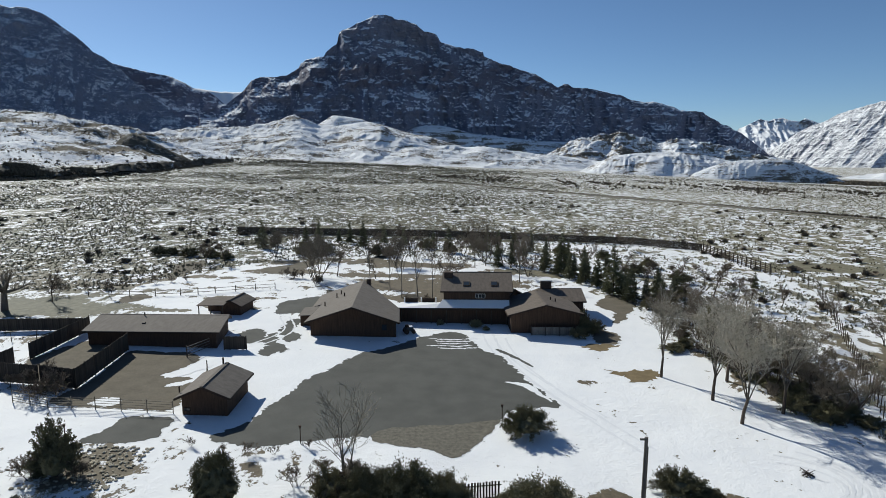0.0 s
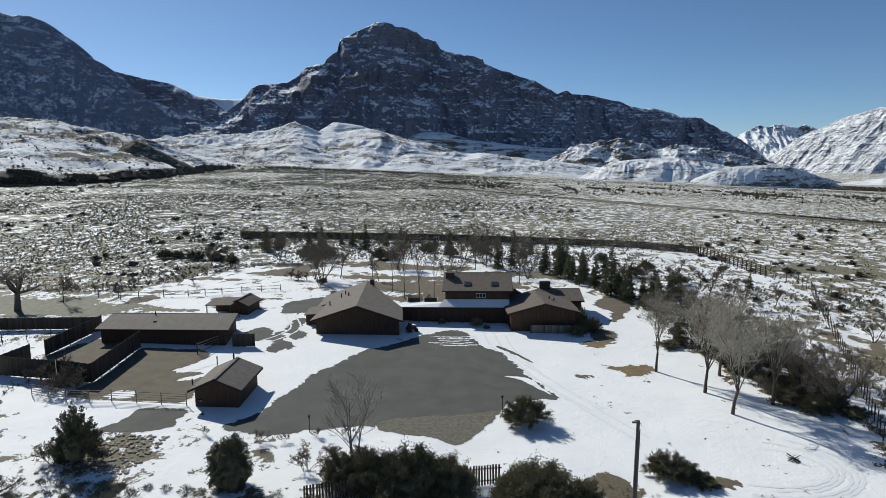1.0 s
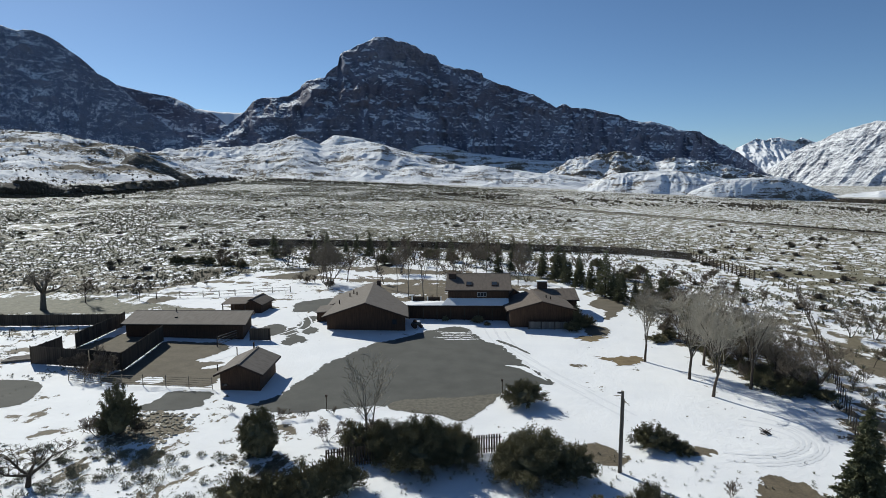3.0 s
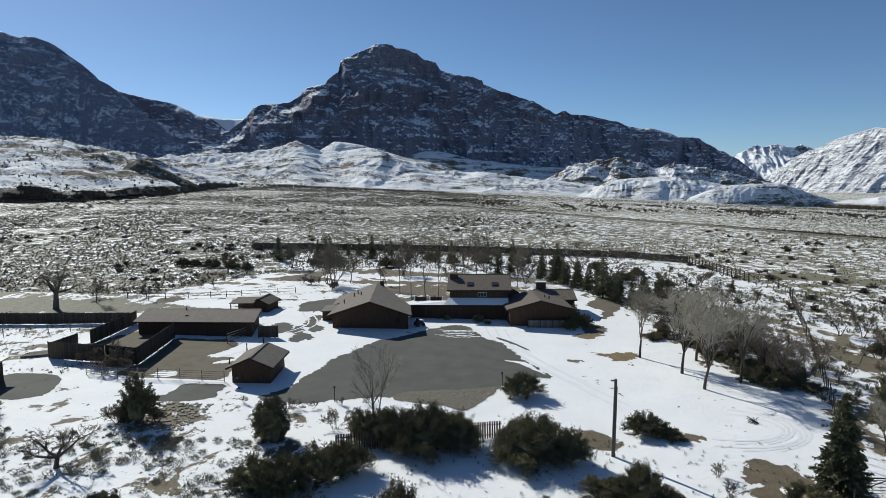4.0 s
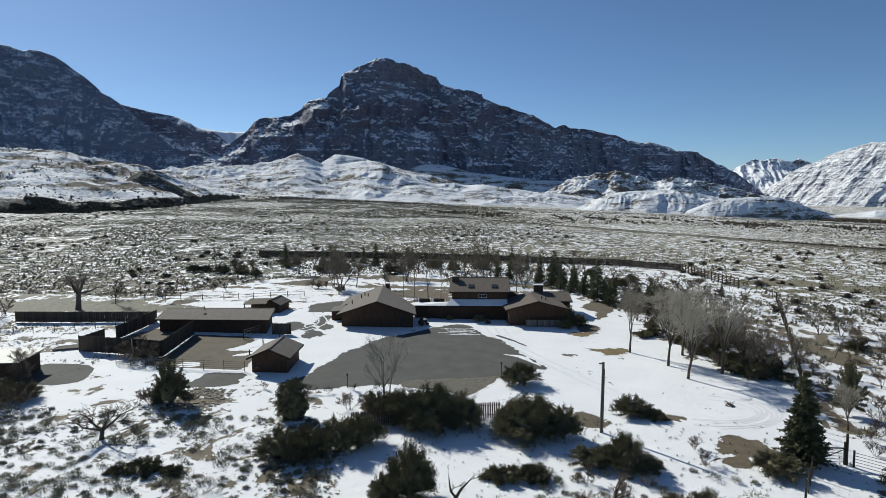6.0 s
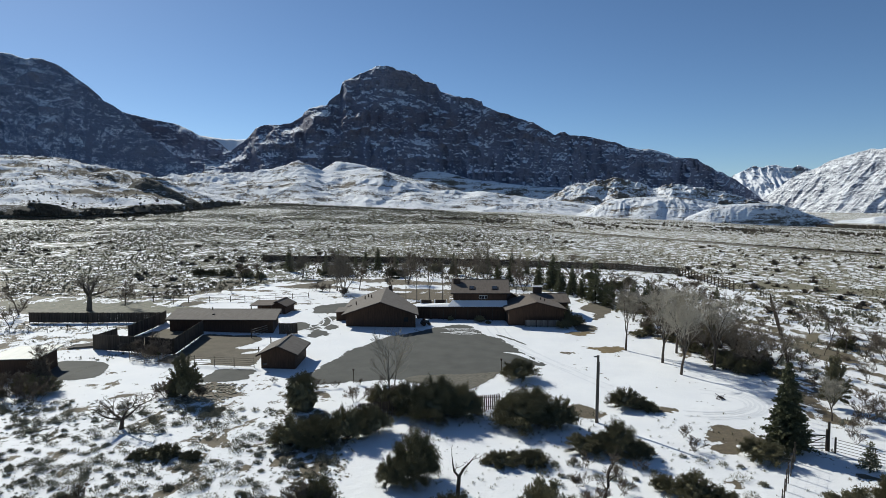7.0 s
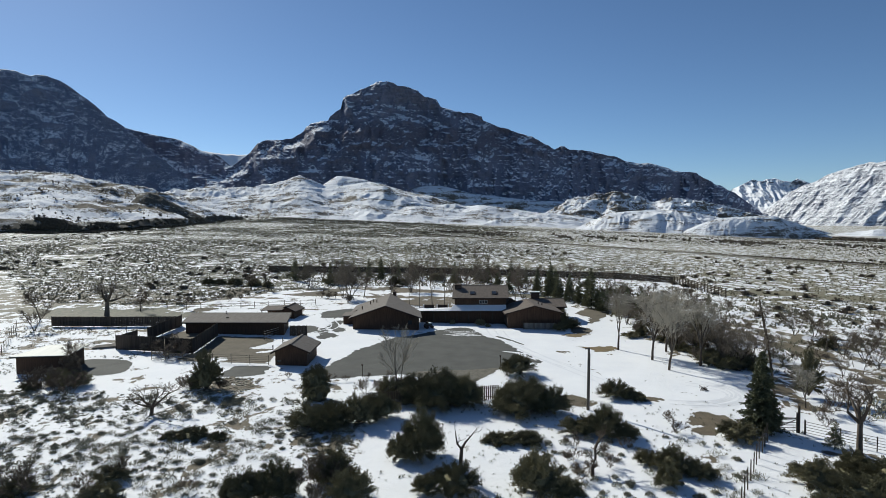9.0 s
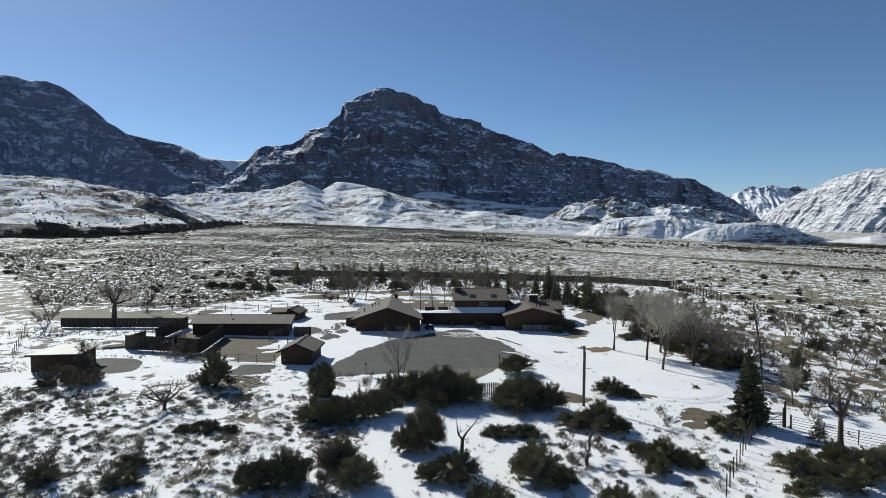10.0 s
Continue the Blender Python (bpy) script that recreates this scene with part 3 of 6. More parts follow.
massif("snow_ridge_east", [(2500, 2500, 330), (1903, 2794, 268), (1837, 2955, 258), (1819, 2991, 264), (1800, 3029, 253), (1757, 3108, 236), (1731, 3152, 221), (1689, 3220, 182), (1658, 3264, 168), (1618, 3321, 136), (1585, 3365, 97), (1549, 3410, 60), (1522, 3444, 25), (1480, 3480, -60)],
       (-95, -95), ((1500, RIB), (2500, RIB)), M_EAST_SHADED, "snowy mountain ridge with rock showing through", 57, 460, 170, 13, 70, 4, 6, -25)
ridge_range("foothill_apron", [(-556, 2600, 31), (-440, 2600, 89), (-348, 2600, 144), (-217, 2600, 168), (-122, 2600, 150), (-51, 2600, 129), (44, 2600, 114), (185, 2600, 97), (348, 2600, 85), (442, 2600, 61), (582, 2600, 25)],
            (30, -20), 240, M_HILL, "shaded snow apron under the rock wall", "hill", seed=61, cols=320, rows=90, jag=3, relief=5, wave=150, dome=True, fall=1.0, decay=0.55)
ridge_range("foothill_knob", [(-470, 1614, 88), (-442, 1614, 105), (-416, 1614, 122), (-388, 1614, 139), (-358, 1614, 136), (-313, 1614, 129), (-269, 1614, 111), (-239, 1614, 96), (-190, 1614, 60)],
            (50, 40), 160, M_HILL, "bare snowy knob behind the foothills", "hill", seed=65, cols=160, rows=80, jag=2, relief=5, wave=70, dome=True, soften=25)
ridge_range("foothill_centre", [(-1000, 1494, 80), (-846, 1494, 91), (-788, 1494, 98), (-729, 1494, 103), (-629, 1494, 102), (-572, 1494, 105), (-522, 1494, 111), (-486, 1494, 120), (-457, 1494, 127), (-422, 1494, 121), (-399, 1494, 110), (-346, 1494, 105), (-276, 1494, 115), (-248, 1494, 109), (-207, 1494, 95), (-166, 1494, 85), (-125, 1494, 73), (-70, 1494, 56), (-2, 1494, 39), (90, 1494, 5)],
            (30, -5), 520, M_HILL, "eroded snow-covered badland foothills", "hill", seed=67, cols=520, rows=170, jag=3, relief=10, wave=130, dome=True, fall=0.9, decay=0.55, soften=35)
ridge_range("foothill_shelf", [(-300, 1394, 60), (-168, 1394, 61), (-66, 1394, 49), (-2, 1394, 50), (62, 1394, 40), (138, 1394, 31), (213, 1394, 24), (263, 1394, 16), (313, 1394, 5), (380, 1394, -14)],
            (16, -16), 380, M_HILL, "long snowy shelf above the plain", "hill", seed=70, cols=320, rows=110, jag=2, relief=6, wave=90, dome=True, fall=1.0, soften=50)
ridge_range("foothill_badland", [(100, 1594, -2), (186, 1594, 44), (228, 1594, 61), (257, 1594, 72), (299, 1594, 77), (321, 1594, 71), (348, 1594, 82), (370, 1594, 73), (398, 1594, 67), (441, 1594, 57), (468, 1594, 65), (496, 1594, 67), (538, 1594, 58), (581, 1594, 49), (623, 1594, 39), (678, 1594, 27), (734, 1594, 17), (803, 1594, 3), (900, 1594, -30)],
            (-8, -35), 330, M_HILL, "crumbling snowy badlands below the ridge", "hill", seed=73, cols=420, rows=120, jag=6, relief=13, wave=70, dome=True, fall=0.8, soften=14)
ridge_range("foothill_east", [(760, 1480, -34), (900, 1500, -20), (1000, 1500, -10), (1250, 1500, -2), (1700, 1500, 6)],
            (-62, -62), 330, M_HILL, "low snowy bench under the far ridge", "hill", seed=74, cols=200, rows=60, jag=3, relief=7, wave=120, dome=True)
ridge_range("foothill_mound", [(150, 1144, -16), (201, 1144, 11), (221, 1144, 19), (241, 1144, 28), (277, 1144, 32), (317, 1144, 33), (358, 1144, 33), (398, 1144, 28), (438, 1144, 19), (479, 1144, 9), (519, 1144, -6), (600, 1144, -34)],
            (-12, -40), 180, M_MOUND, "smooth snowy mound on the valley floor", "hill", seed=71, cols=300, rows=90, jag=1, relief=5, wave=46, dome=True, soften=30)
ridge_range("foothill_mound", [(320, 1044, -26), (351, 1044, -2), (378, 1044, 9), (396, 1044, 15), (419, 1044, 18), (464, 1044, 20), (495, 1044, 20), (518, 1044, 13), (546, 1044, 3), (569, 1044, -7), (592, 1044, -17), (640, 1044, -40)],
            (-22, -42), 90, M_MOUND, "steep shaded snow mound beside a larger one", "hill", seed=72, cols=260, rows=90, jag=1, relief=4, wave=60, dome=True, soften=16)
terrace_west = ridge_range("terrace_west", [(-1350, 1090, 150), (-1018, 1094, 130), (-887, 1094, 118), (-833, 1094, 115), (-779, 1094, 105), (-705, 1094, 92), (-636, 1094, 84), (-599, 1094, 73), (-568, 1094, 60), (-526, 1094, 48), (-464, 1094, 37), (-400, 1094, 26)],
            (15, 13), 980, M_TERRACE, "grassy terrace slope streaked with snow", "hill", seed=77, cols=460, rows=200, jag=3, relief=10, wave=150, dome=True, fall=0.7, soften=60)
# dark soil colour also carries the shade on the bank's steep side
knoll = ridge_range("terrace_knoll", [(-510, 794, 30), (-488, 794, 44), (-475, 794, 56), (-459, 794, 63), (-442, 794, 57), (-425, 794, 48), (-406, 794, 38), (-391, 794, 32), (-370, 794, 20)],
            (26, 20), 60, M_SCARP, "cut bank at the end of the terrace, its shade coloured in", "hill", seed=79, cols=160, rows=60, jag=1.5, relief=3, wave=30, dome=True, soften=8)
BLUFF_FOOT = [(-450, 384), (-347.7, 419), (-331.1, 425.2), (-322.7, 443.8), (-313.8, 464), (-308.8, 493.7), (-318, 553.4), (-317.9, 605.9), (-336.2, 708.2), (-351.9, 827.4), (-382.7, 960)]
BLUFF_RISE = (13.0, 12.5, 11.5, 9.5, 8.0, 6.0, 8.0, 7.5, 8.0, 5.0, 2.0)
bluff = ridge_range("bluff_west", [(x * 1.05, y * 1.05, gz(x, y) + h) for (x, y), h in zip(BLUFF_FOOT, BLUFF_RISE)],
            (14, 24), 24, M_SCARP, "low dark bluff of scrub and old snow", "hill", seed=81, cols=420, rows=50, jag=2.5, relief=2.6, wave=34, power=0.8, back=5.0)


# ---- paved and bare surfaces ----
def patch(name, outline, mat, label, category, lift=0.03, jitter=0.35, seed=1, step=0.22):
    """A thin sheet over the ground inside a rounded, ragged outline."""
    pts = [Vector((*p, 0)) for p in outline]
    k, ring = len(pts), []
    for i in range(k):
        p0, p1, p2, p3 = pts[i - 1], pts[i], pts[(i + 1) % k], pts[(i + 2) % k]
        m = max(2, int((p2 - p1).length / step))
        for j in range(m):
            t = j / m
            q = 0.5 * ((2 * p1) + (p2 - p0) * t + (2 * p0 - 5 * p1 + 4 * p2 - p3) * t * t + (3 * p1 - p0 - 3 * p2 + p3) * t ** 3)
            w = noise.fractal((q.x * 0.5, q.y * 0.5, seed), 0.6, 2.0, 5) * jitter
            w2 = noise.fractal((q.x * 0.5 + 40, q.y * 0.5, seed), 0.6, 2.0, 5) * jitter
            w += noise.fractal((q.x * 2.6, q.y * 2.6, seed + 3), 0.7, 2.0, 4) * jitter * 0.75
            w2 += noise.fractal((q.x * 2.6 + 9, q.y * 2.6, seed + 3), 0.7, 2.0, 4) * jitter * 0.45
            ring.append((q.x + w, q.y + w2))
    bm = bmesh.new()
    vs = [bm.verts.new((x, y, 0)) for x, y in ring]
    es = [bm.edges.new((vs[i], vs[(i + 1) % len(vs)])) for i in range(len(vs))]
    bmesh.ops.triangle_fill(bm, use_beauty=True, edges=es)
    for axis, lines in enumerate((gx, gy)):
        lo, hi = min(p[axis] for p in ring), max(p[axis] for p in ring)
        for c in lines:
            if lo < c < hi:
                co, no = [0, 0, 0], [0, 0, 0]
                co[axis], no[axis] = float(c), 1
                bmesh.ops.bisect_plane(bm, geom=bm.verts[:] + bm.edges[:] + bm.faces[:], plane_co=co, plane_no=no)
    for v in bm.verts:
        x, y = v.co.x, v.co.y
        v.co.z = sheet_z(x, y) + 0.004 + lift * 0.2
    for f in bm.faces:
        if f.normal.z < 0:
            f.normal_flip()
    me = bpy.data.meshes.new(name)
    bm.to_mesh(me)
    bm.free()
    me.materials.append(mat)
    return tagged(new(name, me), label, category, kind="structure")


def sheet_z(x, y):
    """Height of the ground sheet, between the corners of its grid."""
    i = int(np.clip(np.searchsorted(gx, x) - 1, 0, len(gx) - 2))
    j = int(np.clip(np.searchsorted(gy, y) - 1, 0, len(gy) - 2))
    s, t = (x - gx[i]) / (gx[i + 1] - gx[i]), (y - gy[j]) / (gy[j + 1] - gy[j])
    return float((Z[i, j] * (1 - s) + Z[i + 1, j] * s) * (1 - t) + (Z[i, j + 1] * (1 - s) + Z[i + 1, j + 1] * s) * t)


patch("pavement_lot", [(-5.3, 89.9), (-2.3, 89.6), (0.9, 82.4), (3.4, 79.9), (5.9, 71.6), (9.2, 64.2), (6.5, 63.4), (3.7, 62.2), (2.7, 60.2), (1.4, 59.0), (0.3, 57.5), (-5, 57.2), (-9.5, 55.6), (-13.5, 54.8), (-17.6, 53.2), (-20.6, 52.3), (-23.1, 52.8), (-25.3, 54.0), (-23.4, 57.2), (-21.9, 62.7), (-21.0, 65.3), (-20.4, 70.0), (-18.3, 73.4), (-17.0, 77.4), (-14.8, 80.1), (-11.6, 82.9), (-8.8, 86.6)],
      M_ASPHALT, "grey asphalt parking lot edged by melting snow", "parking lot", 0.06, 0.45, 3)
patch("pavement_gravel", [(-10, 55.9), (-8, 57.4), (-3, 58.4), (0.7, 59.6), (2.5, 60.0), (0.5, 55.3), (-0.9, 52.6), (-2.1, 51.8), (-3.7, 52.7), (-5.7, 53.4), (-9.3, 54.2)],
      M_GRAVEL, "gravel verge at the edge of the lot", "gravel", 0.09, 0.3, 5)
patch("ground_corral", [(-46.8, 77.3), (-42, 77.4), (-38.5, 77.2), (-36.2, 75), (-37.0, 71.5), (-38.2, 69.0), (-34.6, 68.6), (-32.8, 66.2), (-32.4, 63), (-32.6, 59.5), (-39, 59.4), (-46, 60.2), (-45.6, 66), (-46.4, 72)],
      M_DIRT, "bare brown dirt inside the corral", "dirt", 0.08, 0.3, 7)
patch("pavement_pad", [(-37.2, 52.2), (-36.2, 55.0), (-35.6, 57.4), (-31.2, 57.6), (-30.6, 55.5), (-30.5, 53.2), (-33.5, 52.0)], M_ASPHALT, "dark wet ground in front of the corral", "bare ground", 0.07, 0.3, 9)
patch("pavement_drive", [(-50.9, 51.4), (-50.2, 53.7), (-51.2, 56.4), (-52.6, 58.8), (-57.0, 59.8), (-60.0, 58.2), (-58, 53), (-54, 50.6)], M_ASPHALT, "dark bare ground by the pale-roofed shed", "bare ground", 0.07, 0.3, 11)
patch("snow_streak", [(-37.8, 68.6), (-35.8, 69.4), (-33.6, 72.6), (-34.6, 73.4), (-37.0, 71.0)], M_SNOW, "streak of old snow in the corral", "snow", 0.12, 0.3, 13)
patch("snow_streak", [(-36.0, 65.6), (-34.4, 66.2), (-33.0, 68.0), (-33.8, 68.2), (-35.8, 66.6)], M_SNOW, "streak of old snow in the corral", "snow", 0.12, 0.3, 14)
patch("snow_streak", [(-41.6, 59.9), (-39.0, 60.0), (-38.6, 61.4), (-40.4, 62.2), (-41.8, 61.2)], M_SNOW, "patch of old snow by the rail fence", "snow", 0.12, 0.4, 15)
for k in range(5):
    a, c = random.uniform(-1.6, 1.0), random.uniform(-1.4, 0.8)
    w = random.uniform(0.16, 0.4)
    yk = 82.6 + k * 1.05
    patch("snow_streak", [(-6.0 + a, yk), (-3.4, yk - 0.3), (-0.6 + c, yk + 0.3), (-0.6 + c, yk + 0.3 + w), (-3.2, yk - 0.1 + w * 0.6), (-6.0 + a, yk + 0.1 + w * 0.4)], M_SNOW, "thin tyre-cut streak of snow on asphalt", "snow", 0.1, 0.3, 20 + k)
patch("snow_streak", [(3.4, 70.6), (5.4, 69.2), (7.2, 66.6), (8.6, 65.2), (7.6, 67.2), (6.0, 70.2)], M_SNOW, "thin streak of snow along the lot", "snow", 0.1, 0.2, 31)
patch("asphalt_sliver", [(2.6, 82.4), (4.8, 79.6), (7.0, 76.4), (7.3, 76.7), (5.2, 80.0), (3.0, 82.9)], M_ASPHALT, "sliver of bare asphalt beside the drive", "asphalt", 0.07, 0.15, 33)
patch("ground_lawn", [(16.4, 75.6), (18.0, 75.4), (20.4, 76.4), (22.8, 76.0), (23.4, 74.6), (21.4, 73.4), (19.2, 71.6), (18.6, 73.4)], M_DRYGRASS, "bare tan lawn patch in the snow", "grass", 0.07, 0.9, 35)

YARD_PATCHES = [
    # pen dirt also stands in for the shadow of the board wall
    ("ground_pen", M_DIRT, "bare trodden dirt and painted wall shade inside the board pen", [(-57.2, 69.0), (-57.2, 77.0), (-54.2, 81.6), (-49.4, 79.6), (-47.4, 71.0), (-47.6, 66.0), (-52.0, 66.2)]),
    ("ground_drive", M_ASPHALT, "bare gravelly drive behind the hall", [(-35.4, 103.3), (-34.4, 106.7), (-28.4, 111.0), (-27.7, 106.9), (-28.7, 99.9), (-33.6, 98.2)]),
    ("ground_drive", M_ASPHALT, "curved bare track between hall and stable", [(-29.7, 87.6), (-30.4, 92.3), (-29.8, 95.1), (-27.2, 95.0), (-27.7, 92.9), (-28.5, 91.2), (-28.0, 88.4), (-27.0, 87.9), (-25.8, 85.4), (-26.5, 83.6), (-27.8, 83.7)]),
    ("ground_drive", M_ASPHALT, "bare track worn through the snow", [(-31.0, 85.5), (-30.1, 87.6), (-28.3, 82.8), (-26.3, 80.9), (-26.0, 78.6), (-27.4, 78.7), (-27.9, 76.9), (-29.3, 78.2), (-29.9, 81.8)]),
    ("ground_drive", M_ASPHALT, "bare wet ground at the stable end", [(-35.2, 88.8), (-33.0, 88.8), (-31.1, 85.9), (-31.0, 83.1), (-32.7, 82.3), (-35.1, 86.1)]),
    ("ground_pasture", M_DIRT, "strip of bare brown pasture in snow", [(-50.8, 135.7), (-46.8, 140.9), (-40.9, 147.4), (-39.7, 143.8), (-41.7, 133.7), (-46.8, 131.0)]),
    ("ground_pasture", M_DIRT, "strip of bare brown pasture in snow", [(-60.0, 141.4), (-58.0, 152.7), (-54.1, 151.3), (-52.9, 143.6), (-54.1, 138.0), (-57.3, 135.4)]),
    ("ground_pasture", M_DIRT, "strip of bare brown pasture in snow", [(-65.4, 105.9), (-63.1, 108.8), (-60.5, 106.9), (-61.0, 103.8), (-63.5, 102.3)]),
    ("ground_pasture", M_DIRT, "strip of bare brown pasture in snow", [(-71.5, 138.2), (-67.7, 144.8), (-64.7, 138.2), (-65.3, 129.6), (-68.8, 131.7)]),
    ("ground_pasture", M_DIRT, "strip of bare brown pasture in snow", [(-32.7, 147.9), (-29.3, 153.0), (-24.9, 159.3), (-24.1, 153.8), (-27.7, 147.1), (-31.5, 144.3)]),
    ("ground_drive", M_DIRT, "bare drive behind the east house", [(21.5, 110.4), (25.3, 118.3), (28.0, 117.0), (29.7, 113.7), (27.2, 107.1), (23.2, 98.0), (22.0, 98.8), (23.2, 104.3), (21.8, 106.9)]),
    ("ground_drive", M_DIRT, "bare drive beside the east house", [(18.2, 94.6), (19.8, 93.7), (21.3, 90.3), (20.3, 86.7), (17.1, 87.4)]),
    ("ground_lawn", M_DRYGRASS, "tan dead grass in front of the house", [(15.2, 85.3), (17.3, 86.6), (20.1, 85.8), (16.7, 83.1)]),
]
for k, (pname, pmat, plabel, ring) in enumerate(YARD_PATCHES):
    patch(pname, ring, pmat, plabel, "bare ground", 0.03 + 0.004 * k, 0.6, 50 + k, 0.25)

# ---- buildings ----
def gable(name, m, width, length, eave, ridge, label, category, wall=M_WALL, roof=M_SHINGLE, over=0.7, thick=0.18, group=""):
    """A gabled building: the ridge runs along local y from 0; the base at z = 0."""
    b = thing(name, m, label, category, group)
    w, l = width / 2 - over, length - over
    up = (ridge - eave) / (width / 2)
    def z_at(x):
        return ridge - up * abs(x) - thick * 1.05
    for nm, y in (("wall_front", over), ("wall_back", l - 0.2)):
        bm = bmesh.new()
        prof = [(-w, -1), (w, -1), (w, z_at(w)), (0, z_at(0)), (-w, z_at(w))]
        a = [bm.verts.new((x, y, z)) for x, z in prof]
        c = [bm.verts.new((x, y + 0.2, z)) for x, z in prof]
        bm.faces.new(a)
        bm.faces.new(c[::-1])
        for i in range(5):
            bm.faces.new((a[i], c[i], c[(i + 1) % 5], a[(i + 1) % 5]))
        part(nm, bm, wall, b)
    for nm, s in (("wall_side", -1), ("wall_side", 1)):
        x0, x1 = sorted((s * w, s * (w - 0.2)))
        part(nm, box(x0, x1, over + 0.2, l - 0.2, -1, z_at(w) - 0.02), wall, b)
    for s in (-1, 1):
        part("roof_slope", prism([(0, 0, ridge), (s * width / 2, 0, eave), (s * width / 2, length, eave), (0, length, ridge)], thick), roof, b)
        part("fascia", bar((s * (width / 2 + 0.02), 0.02, eave - 0.14), (s * (width / 2 + 0.02), length - 0.02, eave - 0.14), 0.05, 0.2), M_TRIM, b)
        part("rake_board", bar((s * 0.02, -0.03, ridge - 0.14), (s * width / 2, -0.03, eave - 0.14), 0.05, 0.22), M_TRIM, b)
    part("ridge_cap", prism([(-0.18, 0, ridge + 0.02), (0.18, 0, ridge + 0.02), (0.18, length, ridge + 0.02), (-0.18, length, ridge + 0.02)], 0.04), roof, b)
    return b


def vent(parent, x, y, z, h=0.45):
    part("roof_vent", log((x, y, z - 0.2), (x, y, z + h), 0.1, 0.1), M_TRIM, parent)


def door(parent, x0, x1, y, z0, z1, mat=M_TRIM):
    d = part("door", box(x0, x1, y - 0.05, y, z0, z1, 0.01), mat, parent)
    part("handle", box(x1 - 0.16, x1 - 0.1, y - 0.1, y - 0.05, z0 + 0.95, z0 + 1.05), M_METAL, d)
    return d


def window(parent, x0, x1, y, z0, z1, frame_mat=M_TRIM):
    f = bmesh.new()
    for a in ((x0, x1, z0, z0 + 0.07), (x0, x1, z1 - 0.07, z1), (x0, x0 + 0.07, z0 + 0.07, z1 - 0.07), (x1 - 0.07, x1, z0 + 0.07, z1 - 0.07)):
        box_into(f, a[0], a[1], y - 0.07, y, a[2], a[3])
    w = part("window", f, frame_mat, parent)
    part("pane", box(x0 + 0.07, x1 - 0.07, y - 0.03, y - 0.005, z0 + 0.07, z1 - 0.07), M_GLASS, w)


# big gabled hall, its back end cut askew
def hall():
    z0 = 0.95
    b = thing("gabled_hall", pose(0, 0, z0), "large brown-shingled hall with dark board walls", "building")
    R, E, T = 5.95 - z0, 3.44 - z0, 0.2
    fa, ra = (-18.05, 84.9), (-20.0, 104.6)
    fl, fr = (-25.35, 85.5), (-11.3, 85.9)
    rr = (-12.4, 94.2)
    nl, nl2, rl = (-25.6, 96.8), (-27.3, 97.0), (-28.0, 106.0)
    def lift(p, h):
        return (p[0], p[1], h)
    part("roof_slope", prism([lift(fa, R), lift(fr, E), lift(rr, E + 0.0), lift(ra, R)], T), M_SHINGLE2, b)
    part("roof_slope", prism([lift(fa, R), lift(fl, E), lift(nl, E), lift(ra, R)], T), M_SHINGLE2, b)
    part("roof_slope", prism([lift(ra, R - 0.05), lift(nl, E - 0.02), lift(nl2, E - 0.55), lift(rl, E - 0.55)], T), M_SHINGLE2, b)
    part("rake_board", bar((fa[0], fa[1] - 0.04, R - 0.16), (fr[0], fr[1] - 0.04, E - 0.14), 0.06, 0.24), M_TRIM, b)
    part("rake_board", bar((fa[0], fa[1] - 0.04, R - 0.16), (fl[0], fl[1] - 0.04, E - 0.14), 0.06, 0.24), M_TRIM, b)
    part("fascia", bar((fr[0] + 0.03, fr[1], E - 0.14), (rr[0] + 0.03, rr[1], E - 0.14), 0.06, 0.22), M_TRIM, b)
    part("fascia", bar((fl[0] - 0.03, fl[1], E - 0.14), (nl[0] - 0.03, nl[1], E - 0.14), 0.06, 0.22), M_TRIM, b)
    bm = bmesh.new()
    prof = [(-24.7, 86.5, -1.2), (-12.0, 86.9, -1.2), (-12.0, 86.9, E + 0.02), (-18.1, 86.4, R - 0.35), (-24.7, 86.5, E + 0.02)]
    prof = [(x, 86.6 + (x + 24.7) * 0.03, z) for x, _, z in prof]
    a, c = [bm.verts.new(p) for p in prof], [bm.verts.new((p[0], p[1] + 0.25, p[2])) for p in prof]
    bm.faces.new(a)
    bm.faces.new(c[::-1])
    for i in range(5):
        bm.faces.new((a[i], c[i], c[(i + 1) % 5], a[(i + 1) % 5]))
    part("wall_front", bm, M_WALL, b)
    part("wall_side", prism([(-24.7, 86.9, E - 0.25), (-24.5, 86.9, E - 0.25), (-26.0, 104, E - 0.25), (-26.2, 104, E - 0.25)], E + 1), M_WALL, b)
    part("wall_side", prism([(-12.0, 87.2, E - 0.25), (-12.2, 87.2, E - 0.25), (-13.2, 93.8, E - 0.25), (-13.0, 93.8, E - 0.25)], E + 1), M_WALL, b)
    part("wall_back", prism([(-13.2, 94.0, E - 0.3), (-13.0, 94.3, E - 0.3), (-20.1, 104.2, E - 0.3), (-26.2, 104.4, E - 0.3), (-26.2, 104.1, E - 0.3), (-20.3, 104.0, E - 0.3)], E + 1), M_WALL, b)
    part("annex_roof", prism([(-27.9, 91.2, E - 0.5), (-25.2, 91.2, E - 0.3), (-25.8, 96.6, E - 0.3), (-28.4, 96.6, E - 0.5)], 0.12), M_SHINGLE2, b)
    part("annex_wall", box(-27.7, -25.0, 91.6, 96.2, -1.0, E - 0.64), M_WALL, b)
